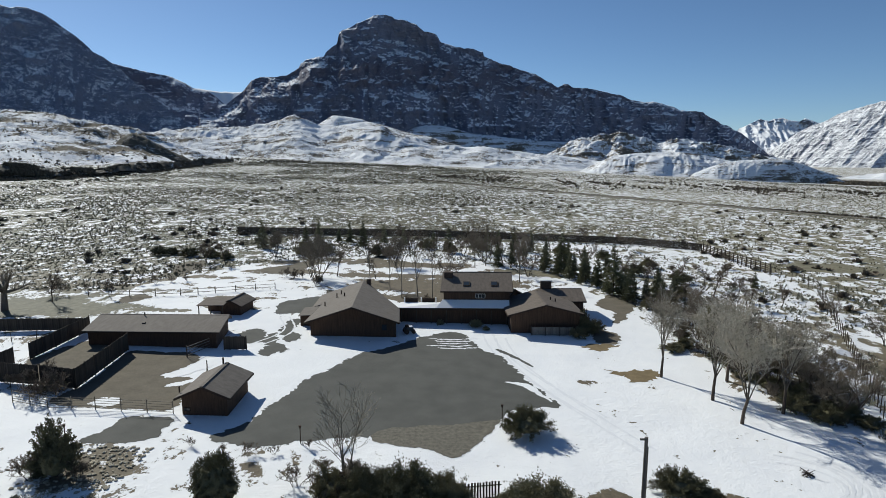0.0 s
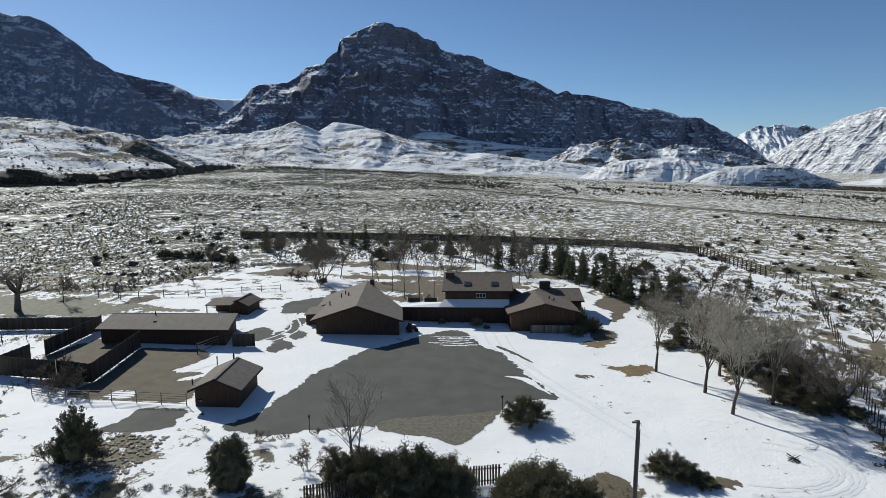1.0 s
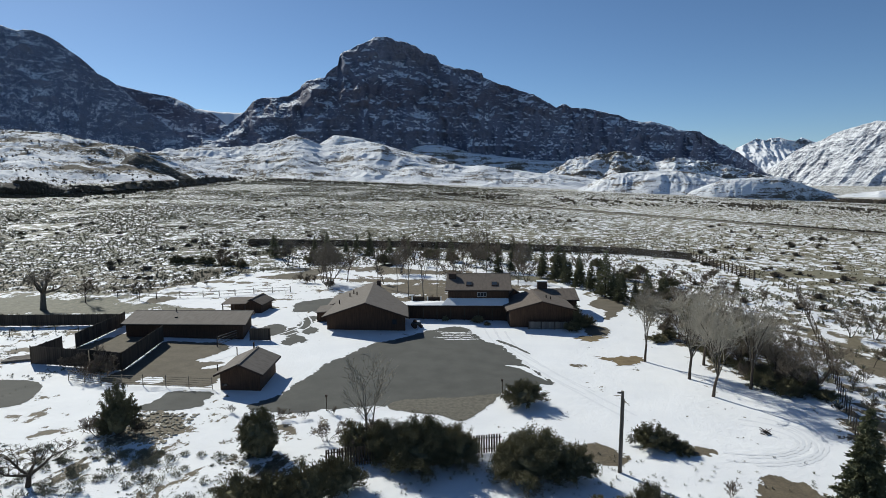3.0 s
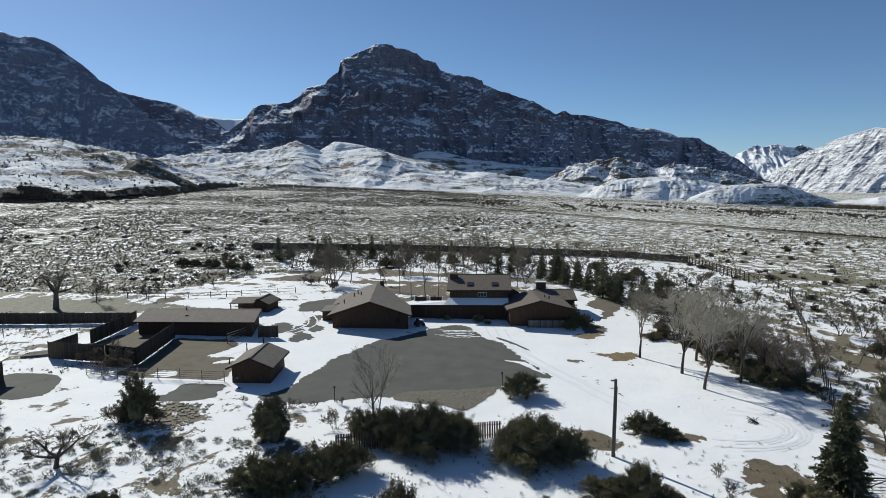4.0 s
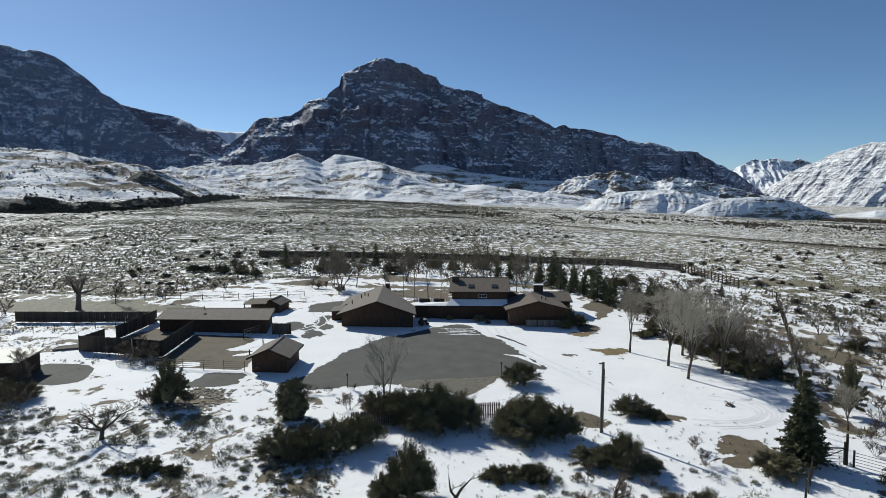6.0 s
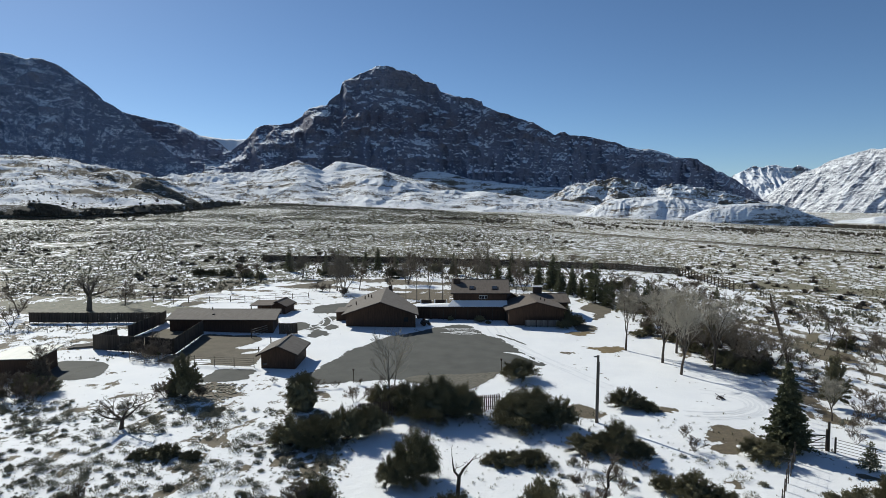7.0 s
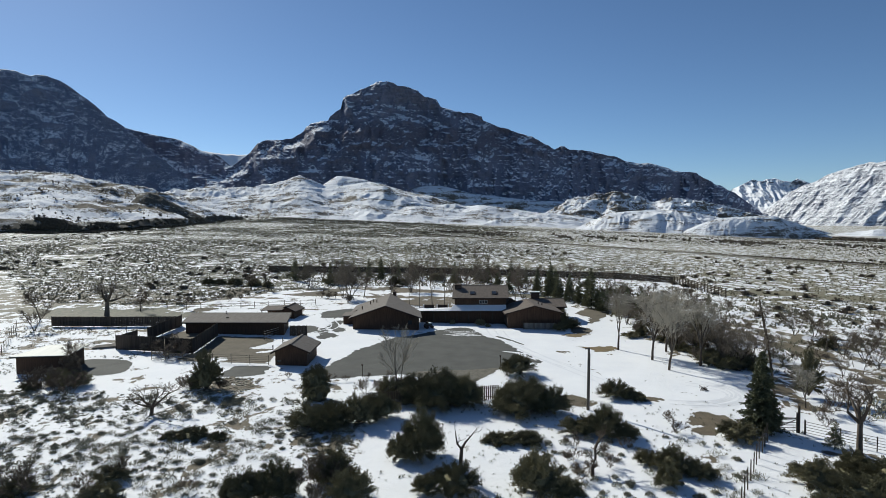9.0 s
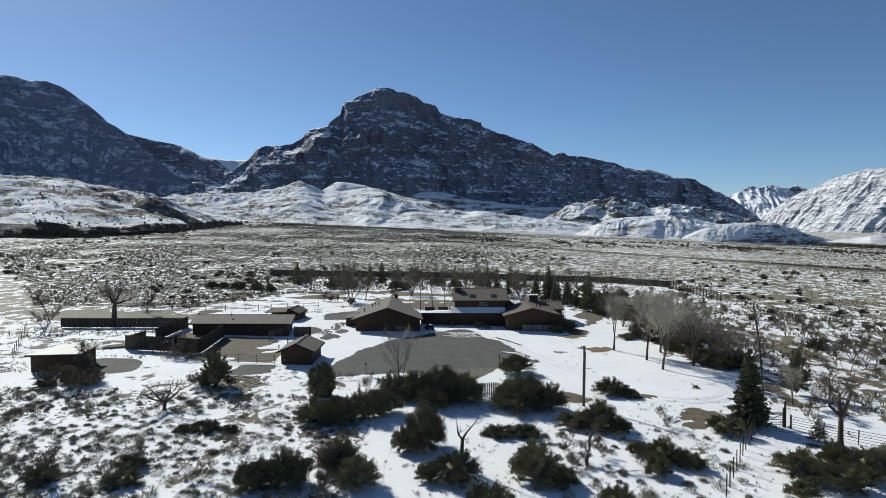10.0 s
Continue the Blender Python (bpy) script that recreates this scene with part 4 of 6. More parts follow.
    for vx, vy in ((-23.2, 97.5), (-22.8, 99.0), (-21.6, 96.0), (-24.2, 93.5)):
        f = (vx + 18.05 + 0.1 * (vy - 85)) / -7.3
        vent(b, vx, vy, R - (R - E) * f, 0.5)
    part("chimney", box(-19.2, -18.5, 102.6, 103.3, 3.0, 5.5, 0.03), M_CHIMNEY, b)
    window(b, -14.1, -13.3, 86.9, 1.0, 1.9)
    return b


hall()

# long low stable
stable = gable("stable", pose(-35.2, 85.3, 1.25, 0, 0, 90), 12.6, 19.6, 2.5, 3.3, "long low stable with a grey-brown shingle roof", "stable", roof=M_SHINGLE2, over=0.6)
for piece in stable.children:
    for v in piece.data.vertices:
        v.co.y += 0.17 * (v.co.x + 6.3)
        if v.co.x > 0.3:
            v.co.z -= 0.055 * v.co.x * (v.co.z > 1.2)
            v.co.x *= 0.5
part("roof_vent", box(-3.6, -3.2, 12.0, 12.4, 2.6, 3.0, 0.02), M_TRIM, stable)
part("roof_vent", log((-0.6, 13.6, 3.0), (-0.6, 13.6, 3.75), 0.08), M_TRIM, stable)
shed = gable("tack_shed", pose(-27.95, 58.0, 0.85, 0, 0, 3), 5.8, 7.6, 2.1, 3.35, "small brown shed with a gabled shingle roof", "shed", over=0.55, roof=M_SHINGLE2)
part("flue", log((-0.5, 7.6, 3.0), (-0.5, 7.6, 3.9), 0.1), M_TRIM, shed)
part("flue", log((-2.9, 1.4, 2.2), (-2.9, 1.4, 2.9), 0.08), M_TRIM, shed)
window(shed, -2.2, -1.5, 0.55, 0.5, 0.9)
out = gable("outbuilding", pose(-41.0, 96.2, 1.5, 0, 0, -3), 4.3, 5.8, 1.65, 2.7, "small dark outbuilding behind the stable", "shed", over=0.4)
leanto = thing("lean_to", pose(-43.6, 96.9, 1.5), "open lean-to roof beside the outbuilding", "shed")
part("roof", prism([(-2.2, -2.2, 2.1), (2.3, -2.2, 2.2), (2.3, 2.0, 2.6), (-2.2, 2.0, 2.5)], 0.12), M_SHINGLE, leanto)
for px in (-2.0, 0.0, 2.0):
    part("post", box(px - 0.07, px + 0.07, -2.0, -1.86, -0.3, 2.05), M_POST, leanto)
part("wall_back", box(-2.1, 2.2, 1.7, 1.85, -0.3, 2.4), M_WALL, leanto)

# lodge with porch roof under snow
lodge = gable("lodge", pose(5.6, 102.2, 0.8, 0, 0, 90), 12.4, 11.6, 5.1, 7.1, "two-storey brown lodge with skylights in its roof", "house", over=0.5)
for sx in (2.4, 6.9):
    z = 7.1 - 2.0 * (4.6 / 6.2) + 0.05
    sk = part("skylight", prism([(-3.4, sx, 7.1 - 2 * 3.4 / 6.2 - 0.0 + 0.15), (-4.7, sx, 7.1 - 2 * 4.7 / 6.2 + 0.15), (-4.7, sx + 1.1, 7.1 - 2 * 4.7 / 6.2 + 0.15), (-3.4, sx + 1.1, 7.1 - 2 * 3.4 / 6.2 + 0.15)][::-1], 0.2), M_TRIM, lodge)
    part("pane", prism([(-3.5, sx + 0.1, 7.1 - 2 * 3.5 / 6.2 + 0.17), (-4.6, sx + 0.1, 7.1 - 2 * 4.6 / 6.2 + 0.17), (-4.6, sx + 1.0, 7.1 - 2 * 4.6 / 6.2 + 0.17), (-3.5, sx + 1.0, 7.1 - 2 * 3.5 / 6.2 + 0.17)][::-1], 0.02), M_GLASS, sk)
part("chimney", box(-2.2, -0.9, 9.8, 11.2, 4.5, 7.4, 0.04), M_CHIMNEY, lodge)
lodge_window = part("window", box(-5.78, -5.7, 4.4, 6.0, 3.9, 4.6), M_WHITE, lodge)
for q in range(3):
    part("pane", box(-5.8, -5.78, 4.45 + q * 0.52, 4.92 + q * 0.52, 3.95, 4.55), M_GLASS, lodge_window)

conn = thing("connecting_wing", pose(0, 0, 0.8), "low dark connecting wing under a snowy roof", "building")
part("wall_front", box(-12.6, 4.9, 95.4, 95.6, -1, 2.3), M_WALL, conn)
part("fascia", box(-12.6, 5.0, 94.75, 94.85, 2.28, 2.6), M_TRIM, conn)
part("roof", prism([(-12.6, 94.85, 2.55), (-5.8, 94.85, 2.55), (-5.8, 98.6, 2.6), (-12.6, 98.6, 2.6)], 0.2), M_SHINGLE, conn)
part("porch_roof", prism([(-5.8, 94.85, 2.55), (5.0, 94.85, 2.55), (5.0, 96.5, 3.55), (-5.8, 96.5, 3.55)], 0.2), M_SHINGLE, conn)
for i in range(8):
    px = -12.2 + i * 2.4
    part("porch_post", box(px - 0.08, px + 0.08, 94.9, 95.06, -0.8, 2.3), M_POST, conn)
sn = thing("roof_snow", pose(0, 0, 0.8), "settled snow lying on the porch roof", "snow")
part("snow_sheet", prism([(-13.2, 94.8, 2.66), (-6.6, 94.8, 2.66), (-5.0, 96.45, 3.2), (-6.4, 98.4, 2.72), (-12.4, 98.4, 2.72), (-14.2, 96.4, 2.7)], 0.08), M_SNOW, sn)
part("snow_sheet", prism([(-6.6, 94.8, 2.66), (5.05, 94.8, 2.66), (5.05, 96.4, 3.63), (-5.7, 96.4, 3.63)], 0.08), M_SNOW, sn)
trel = thing("trellis", pose(0, 0, 0.8), "dark trellis boxes with white posts on the wing", "trellis")
for i, px in enumerate((-12.2, -9.4, -7.0)):
    part("post", box(px, px + 0.2, 98.2, 98.4, 2.3, 3.5), M_WHITE, trel)
for px in (-12.0, -9.2):
    part("panel", box(px + 0.05, px + 2.1, 98.25, 98.35, 2.5, 3.4), M_TRIM, trel)

# right-hand house
rhouse = gable("gabled_house", pose(10.35, 90.6, 0.45, 0, 0, 5), 11.6, 10.6, 3.1, 4.62, "brown single-storey house with a low gabled roof", "house", over=0.6)
vent(rhouse, 1.6, 5.0, 4.3, 0.4)
vent(rhouse, 2.3, 4.6, 4.1, 0.4)
link = gable("link_house", pose(6.2, 100.6, 0.6, 0, 0, 60), 6.0, 9.0, 3.4, 4.7, "shingled link between lodge and house", "house", over=0.3)
east = gable("east_wing", pose(17.6, 103.8, 0.4, 0, 0, 92), 9.2, 7.4, 3.2, 4.4, "brown east wing with patches of snow on its roof", "house", over=0.4)
chim = thing("chimney_stack", pose(11.6, 104.0, 0.5), "broad brick chimney with a pale cap", "chimney")
part("stack", box(-0.9, 0.9, -0.6, 0.6, -0.5, 5.6, 0.05), M_CHIMNEY, chim)
part("cap", box(-1.0, 1.0, -0.7, 0.7, 5.6, 5.75, 0.02), M_WHITE, chim)

# pale-roofed shed by the drive
pale = thing("loafing_shed", pose(-63.8, 50.3, 1.45, 0, 0, 10.8), "dark board shed with a pale snow-dusted metal roof", "shed")
part("roof", prism([(-0.5, -0.6, 2.62), (6.9, -0.6, 2.55), (7.0, 6.2, 2.78), (1.4, 6.2, 2.82)], 0.12), M_PALEROOF, pale)
part("fascia", bar((-0.5, -0.58, 2.46), (6.9, -0.58, 2.39), 0.06, 0.16), M_TRIM, pale)
part("wall_front", box(0, 6.4, 0, 0.2, -0.6, 2.4), M_WALL, pale)
part("wall_side", box(6.2, 6.4, 0.2, 5.6, -0.6, 2.42), M_WALL, pale)
part("wall_back", box(1.8, 6.2, 5.4, 5.6, -0.6, 2.6), M_WALL, pale)
part("wall_side", prism([(0, 0.2, 2.42), (0.2, 0.2, 2.42), (2.0, 5.5, 2.42), (1.8, 5.5, 2.42)], 3.0), M_WALL, pale)

# ---- fences and poles ----
def along(p, q, step):
    p, q = Vector(p), Vector(q)
    n = max(1, round((q - p).length / step))
    return [p.lerp(q, i / n) for i in range(n + 1)]


def board_fence(line, h, label, mat=M_WOOD, step=2.4, group="", rails_only=0, gap=0.0, joined=False, thick=1.0, post_mat=M_POST):
    """Posts with solid boarding, or rails, between them, along a line on the ground."""
    o = thing("fence", pose(line[0][0], line[0][1], 0), label, "fence", group)
    ox, oy = line[0]
    board = None
    for a, b in zip(line, line[1:]):
        pts = along((*a, 0), (*b, 0), step)
        for p in pts:
            g = gz(p.x, p.y)
            part("post", log((p.x - ox, p.y - oy, g - 0.4), (p.x - ox, p.y - oy, g + h + 0.12), 0.08 * thick, 0.07 * thick, 6), post_mat, o)
        for p, q in zip(pts, pts[1:]):
            g0, g1 = gz(p.x, p.y), gz(q.x, q.y)
            if rails_only:
                for r in range(rails_only):
                    z = h * (r + 0.75) / rails_only
                    part("rail", bar((p.x - ox, p.y - oy, g0 + z), (q.x - ox, q.y - oy, g1 + z), 0.05 * thick, 0.075 * thick), mat, o)
            else:
                d = (q - p)
                k = max(3, round(d.length / 0.3))
                bm = bmesh.new() if joined else None
                if not joined and board is None:
                    b2 = bmesh.new()
                    bmesh.ops.create_cube(b2, size=1.0)
                    board = bpy.data.meshes.new("board")
                    b2.to_mesh(board)
                    b2.free()
                    board.materials.append(mat)
                for i in range(k):
                    s = p + d * ((i + 0.5) / k)
                    gg = g0 + (g1 - g0) * (i + 0.5) / k
                    w = d.length / k * (1 - gap)
                    m = Matrix.Translation((s.x - ox, s.y - oy, gg + h / 2 + 0.05)) @ Matrix.Rotation(math.atan2(d.y, d.x), 4, "Z") @ Matrix.Diagonal((w * 0.97, 0.03 + 0.012 * (i % 2), h * (0.95 + 0.05 * ((i * 7) % 3) / 2), 1))
                    if joined:
                        bmesh.ops.create_cube(bm, size=1.0, matrix=m)
                    else:
                        bo = new("board", board)
                        bo.parent = o
                        bo.matrix_basis = m
                if joined:
                    tagged(part("board_panel", bm, mat, o), kind="stuff")
    return o


board_fence([(-82.5, 83.0), (-72, 84.0), (-58.5, 86.0)], 1.9, "tall weathered grey board fence behind the paddock", M_WOOD, 2.6, gap=0.03)
board_fence([(-57.8, 72.9), (-58.3, 86.0)], 2.2, "dark board pen wall beside the stable", M_WOOD)
board_fence([(-59.2, 66.0), (-58.8, 71.4)], 2.1, "dark board pen wall with snow behind", M_WOOD)
board_fence([(-59.0, 65.6), (-50.6, 64.8)], 2.4, "dark board pen front by the drive", M_WOOD)
board_fence([(-50.4, 64.9), (-45.6, 64.0), (-47.4, 77.6)], 2.4, "dark solid board corral wall", M_WOOD)
board_fence([(-50.0, 60.0), (-45.0, 58.6), (-40.0, 58.9), (-31.4, 58.6)], 1.35, "thin grey pipe rail corral fence with gate", M_PIPE, 2.6, rails_only=5, thick=0.62, post_mat=M_PIPE)
board_fence([(-34.6, 79.0), (-31.6, 79.3)], 1.9, "short dark board fence at the stable end", M_WOOD)
board_fence([(-31.6, 67.0), (-33.2, 70.6)], 1.4, "grey rail gate panel propped open", M_GREYWOOD, 3.6, rails_only=4)
board_fence([(-38.2, 75.6), (-36.6, 80.6)], 1.5, "grey rail panel by the stable door", M_GREYWOOD, 3.6, rails_only=4)
board_fence([(-79, 194.4), (-21.8, 196.5), (9.5, 194), (46.8, 188.5), (63.4, 177.5)], 2.2, "long dark snow fence beyond the trees", M_WOOD, 4.0, gap=0.08, joined=True)
board_fence([(63.6, 176.8), (67.6, 144.6)], 2.3, "weathered slatted snow fence on the plain", M_WOOD, 2.0, rails_only=5, thick=2.0)
board_fence([(-72, 106.5), (-64, 106.4), (-55.6, 108.8), (-50, 111.2), (-40, 116)], 1.2, "thin grey rail fence across the snowy paddock", M_GREYWOOD, 4.0, rails_only=2)
board_fence([(8.1, 89.9), (14.4, 90.3)], 1.25, "weathered board fence in front of the house", M_GREYWOOD, 2.0)


def picket_fence(a, b, h, label):
    o = thing("picket_fence", pose(a[0], a[1], 0), label, "fence")
    me = None
    p, q = Vector((*a, 0)), Vector((*b, 0))
    d = q - p
    for r in (0.35, h - 0.35):
        part("rail", bar((0, 0.06, gz(*a) + r), (d.x, d.y + 0.06, gz(*b) + r), 0.05, 0.09), M_WOOD, o)
    n = round(d.length / 0.24)
    for i in range(n):
        s = p + d * (i / n)
        if me is None:
            bm = bmesh.new()
            box_into(bm, -0.075, 0.075, -0.012, 0.012, 0, h, 0.0)
            me = bpy.data.meshes.new("picket")
            bm.to_mesh(me)
            bm.free()
            me.materials.append(M_WOOD)
        k = new("picket", me)
        k.parent = o
        k.matrix_basis = pose(s.x - a[0], s.y - a[1], gz(s.x, s.y) + random.uniform(-0.04, 0.04), random.uniform(-2, 2), random.uniform(-1.5, 1.5), math.degrees(math.atan2(d.y, d.x)))
    return o


picket_fence((-13.2, 40.6), (-5.2, 43.2), 1.75, "weathered picket fence half hidden by junipers")
picket_fence((-4.6, 43.6), (2.2, 45.2), 1.75, "weathered picket fence between two junipers")


def wire_fence(line, h, label, step=3.0, wires=4, mat=M_POST, gauge=0.007, strand=M_WIRE, post_r=0.055):
    o = thing("wire_fence", pose(line[0][0], line[0][1], 0), label, "fence")
    ox, oy = line[0]
    for a, b in zip(line, line[1:]):
        pts = along((*a, 0), (*b, 0), step)
        for p in pts:
            g = gz(p.x, p.y)
            lean = random.uniform(-0.06, 0.06)
            part("post", log((p.x - ox, p.y - oy, g - 0.3), (p.x - ox + lean, p.y - oy, g + h), post_r, post_r * 0.9, 6), mat, o)
        for r in range(wires):
            z = h * (r + 0.7) / wires
            part("wire", bar((pts[0].x - ox, pts[0].y - oy, gz(pts[0].x, pts[0].y) + z), (pts[-1].x - ox, pts[-1].y - oy, gz(pts[-1].x, pts[-1].y) + z), gauge), strand, o)
    return o


wire_fence([(20.0, 18.6), (25.1, 27.7), (30.6, 36.6)], 1.9, "dark wooden post and wire fence", 1.9)
wire_fence([(31.0, 37.2), (33.4, 42.0), (41.4, 60.5), (48.9, 78.2), (68.6, 126.0)], 2.0, "long dark tall post fence running out along the drive", 1.75, 6, gauge=0.009, strand=M_POST, post_r=0.065)
wire_fence([(68.6, 126.0), (70.4, 135.0), (68.8, 142.0), (67.8, 144.4)], 1.9, "post and wire fence joining the snow fence", 3.0)
wire_fence([(33.7, 36.1), (38.4, 32.0), (50.0, 24.0)], 1.4, "pipe rail fence in the snow", 3.4, 5, gauge=0.035, strand=M_POST)
wire_fence([(-73.0, 58.5), (-88.0, 81.0)], 1.5, "wire paddock fence in the snow", 3.0)
wire_fence([(-60, 82), (-74, 76), (-86, 74)], 1.3, "thin wire fence across the paddock", 3.0)


def h_brace(x, y, rz, label):
    o = thing("fence_brace", pose(x, y, gz(x, y), 0, 0, rz), label, "fence brace")
    for px in (-1.2, 1.2):
        part("post", log((px, 0, -0.4), (px, 0, 2.1), 0.11, 0.1, 8), M_POST, o)
    part("rail", log((-1.2, 0, 1.5), (1.2, 0, 1.5), 0.07, 0.07, 6), M_POST, o)
    part("brace", log((-1.2, 0, 0.3), (1.2, 0, 1.4), 0.05, 0.05, 6), M_POST, o)


h_brace(31.9, 36.55, -2, "heavy wooden gate brace beside the spruce")
gate = thing("field_gate", pose(33.5, 36.2, gz(33.5, 36.2)), "dark wooden gate post and rails in snow", "gate")
part("post", log((-0.25, 0.25, -0.4), (-0.25, 0.25, 2.9), 0.13, 0.12, 8), M_POST, gate)
part("post", log((0.2, -0.1, -0.4), (0.2, -0.1, 1.5), 0.1, 0.09, 8), M_POST, gate)
for k in range(5):
    z = 0.25 + 0.28 * k
    part("rail", log((-2.9, 0.35, z), (-0.3, 0.28, z), 0.03, 0.03, 6), M_POST, gate)
pole = thing("utility_pole", pose(12.3, 42.1, gz(12.3, 42.1)), "bare grey wooden utility pole", "pole")
part("shaft", log((0, 0, -0.8), (0.12, 0, 7.3), 0.17, 0.13, 10), M_POLE, pole)
part("cross_arm", box(-0.34, 0.16, -0.1, 0.02, 7.1, 7.24, 0.02), M_GREYWOOD, pole)
part("conduit", log((0.16, -0.05, -0.2), (0.26, -0.05, 6.6), 0.03, 0.03, 6), M_POLE, pole)


def yard_post(x, y, h, label):
    o = thing("yard_light", pose(x, y, gz(x, y)), label, "lamp post")
    part("post", log((0, 0, -0.2), (0, 0, h), 0.05, 0.05, 8), M_POST, o)
    part("head", log((0, 0, h), (0, 0, h + 0.28), 0.09, 0.15, 8), M_TRIM, o)


yard_post(2.7, 58.9, 1.9, "short dark lamp post at the lot's edge")
yard_post(-38.2, 51.6, 1.6, "short dark lamp post in the snow")
yard_post(-16.4, 53.4, 1.5, "short dark post at the lot's edge")
fire = thing("brush_pile", pose(28.7, 51.2, gz(28.7, 51.2)), "small dark brush pile in the snow", "brush")
for i in range(14):
    a = random.uniform(0, 6.28)
    part("stick", log((math.cos(a) * 0.6, math.sin(a) * 0.5, 0), (-math.cos(a) * 0.5, random.uniform(-0.4, 0.4), random.uniform(0.2, 0.7)), 0.04, 0.02, 5), M_BARK_D, fire)
cart = thing("yard_tractor", pose(-10.2, 89.2, gz(-10.2, 89.2), 0, 0, 20), "small dark snow-dusted garden tractor by the hall", "tractor")
part("body", box(-0.9, 0.5, -0.4, 0.4, 0.45, 0.95, 0.08), M_GREENMETAL, cart)
part("seat", box(-0.7, -0.2, -0.25, 0.25, 0.95, 1.35, 0.06), M_TRIM, cart)
part("snow_cap", box(-0.1, 0.45, -0.3, 0.3, 0.95, 1.1, 0.05), M_SNOW, cart)
for wx, wy, r in ((-0.6, -0.5, 0.4), (-0.6, 0.5, 0.4), (0.5, -0.45, 0.28), (0.5, 0.45, 0.28)):
    part("wheel", log((wx, wy - 0.1, r), (wx, wy + 0.1, r), r, r, 14), M_TRIM, cart)
lumber = thing("lumber_pile", pose(-61.0, 67.6, gz(-61, 67.6), 0, 0, 25), "pile of old grey lumber dusted with snow", "lumber")
for i in range(14):
    y0 = -1.2 + (i % 7) * 0.34
    part("plank", box(-2.4 + random.uniform(-0.4, 0.4), 2.2 + random.uniform(-0.4, 0.4), y0, y0 + 0.26, 0.1 + 0.12 * (i // 7), 0.19 + 0.12 * (i // 7)), M_GREYWOOD, lumber)


# ---- plants ----
def tubes(segs, sides=5):
    """Tapered tubes for (p, q, r0, r1) rows, as arrays."""
    P = np.array([s[0] for s in segs], float)
    Q = np.array([s[1] for s in segs], float)
    R0, R1 = np.array([s[2] for s in segs]), np.array([s[3] for s in segs])
    d = Q - P
    d /= np.linalg.norm(d, axis=1, keepdims=True) + 1e-9
    ref = np.where(np.abs(d[:, 2:3]) > 0.9, [[1.0, 0, 0]], [[0, 0, 1.0]])
    a = np.cross(d, ref)
    a /= np.linalg.norm(a, axis=1, keepdims=True) + 1e-9
    b = np.cross(d, a)
    vs, n = [], len(segs)
    for k in range(sides):
        t = 2 * math.pi * k / sides
        o = a * math.cos(t) + b * math.sin(t)
        vs += [P + o * R0[:, None], Q + o * R1[:, None]]
    V3 = np.stack(vs, 1)
    base = np.arange(n)[:, None] * (2 * sides)
    follows = np.r_[False, np.all(np.abs(P[1:] - Q[:-1]) < 1e-6, axis=1)][:, None]
    start, low = np.where(follows, base - 2 * sides, base), np.where(follows, 1, 0)
    f = []
    for k in range(sides):
        j = (k + 1) % sides
        f.append(np.concatenate([start + 2 * k + low, start + 2 * j + low, base + 2 * j + 1, base + 2 * k + 1], 1))
    f = np.concatenate(f, 0)
    used, f = np.unique(f, return_inverse=True)
    return V3.reshape(-1, 3)[used], f.reshape(-1, 4)


def limb_parts(segs, bark, o):
    """Each main limb of a tree as a part of its own."""
    run = []
    for s in segs + [None]:
        if s is None or (run and not np.allclose(run[-1][1], s[0])):
            v, f = tubes(run, 6)
            mesh_ob("limb", v, f, bark, o, smooth=True)
            run = []
        run.append(s)


def grow(rng, p, d, length, r, level, top, segs, kids, bend, droop):
    n = 4 if level == 0 else 3 if level < 3 else 2
    pts = [np.array(p, float)]
    d = np.array(d, float)
    for i in range(n):
        d = d + rng.normal(0, bend, 3) + np.array([0, 0, droop[level]])
        d /= np.linalg.norm(d)
        q = pts[-1] + d * length / n
        r0, r1 = r * (1 - 0.75 * i / n), r * (1 - 0.75 * (i + 1) / n)
        segs[level].append((pts[-1], q, max(r0, 0.017), max(r1, 0.012)))
        pts.append(q)
    if level == top:
        return
    k = kids[level]
    for c in range(k):
        t = rng.uniform(0.28, 1.0) if level else rng.uniform(0.3, 1.0)
        i = min(n - 1, int(t * n))
        base = pts[i] + (pts[i + 1] - pts[i]) * (t * n - i)
        az, tilt = rng.uniform(0, 6.283), rng.uniform(0.35, 0.85)
        side = np.array([math.cos(az), math.sin(az), 0.1])
        nd = d * math.cos(tilt) + side * math.sin(tilt)
        grow(rng, base, nd, length * rng.uniform(0.42, 0.62) * (1.15 - 0.4 * t), r * 0.42 * (1.1 - 0.5 * t), level + 1, top, segs, kids, bend * 1.2, droop)


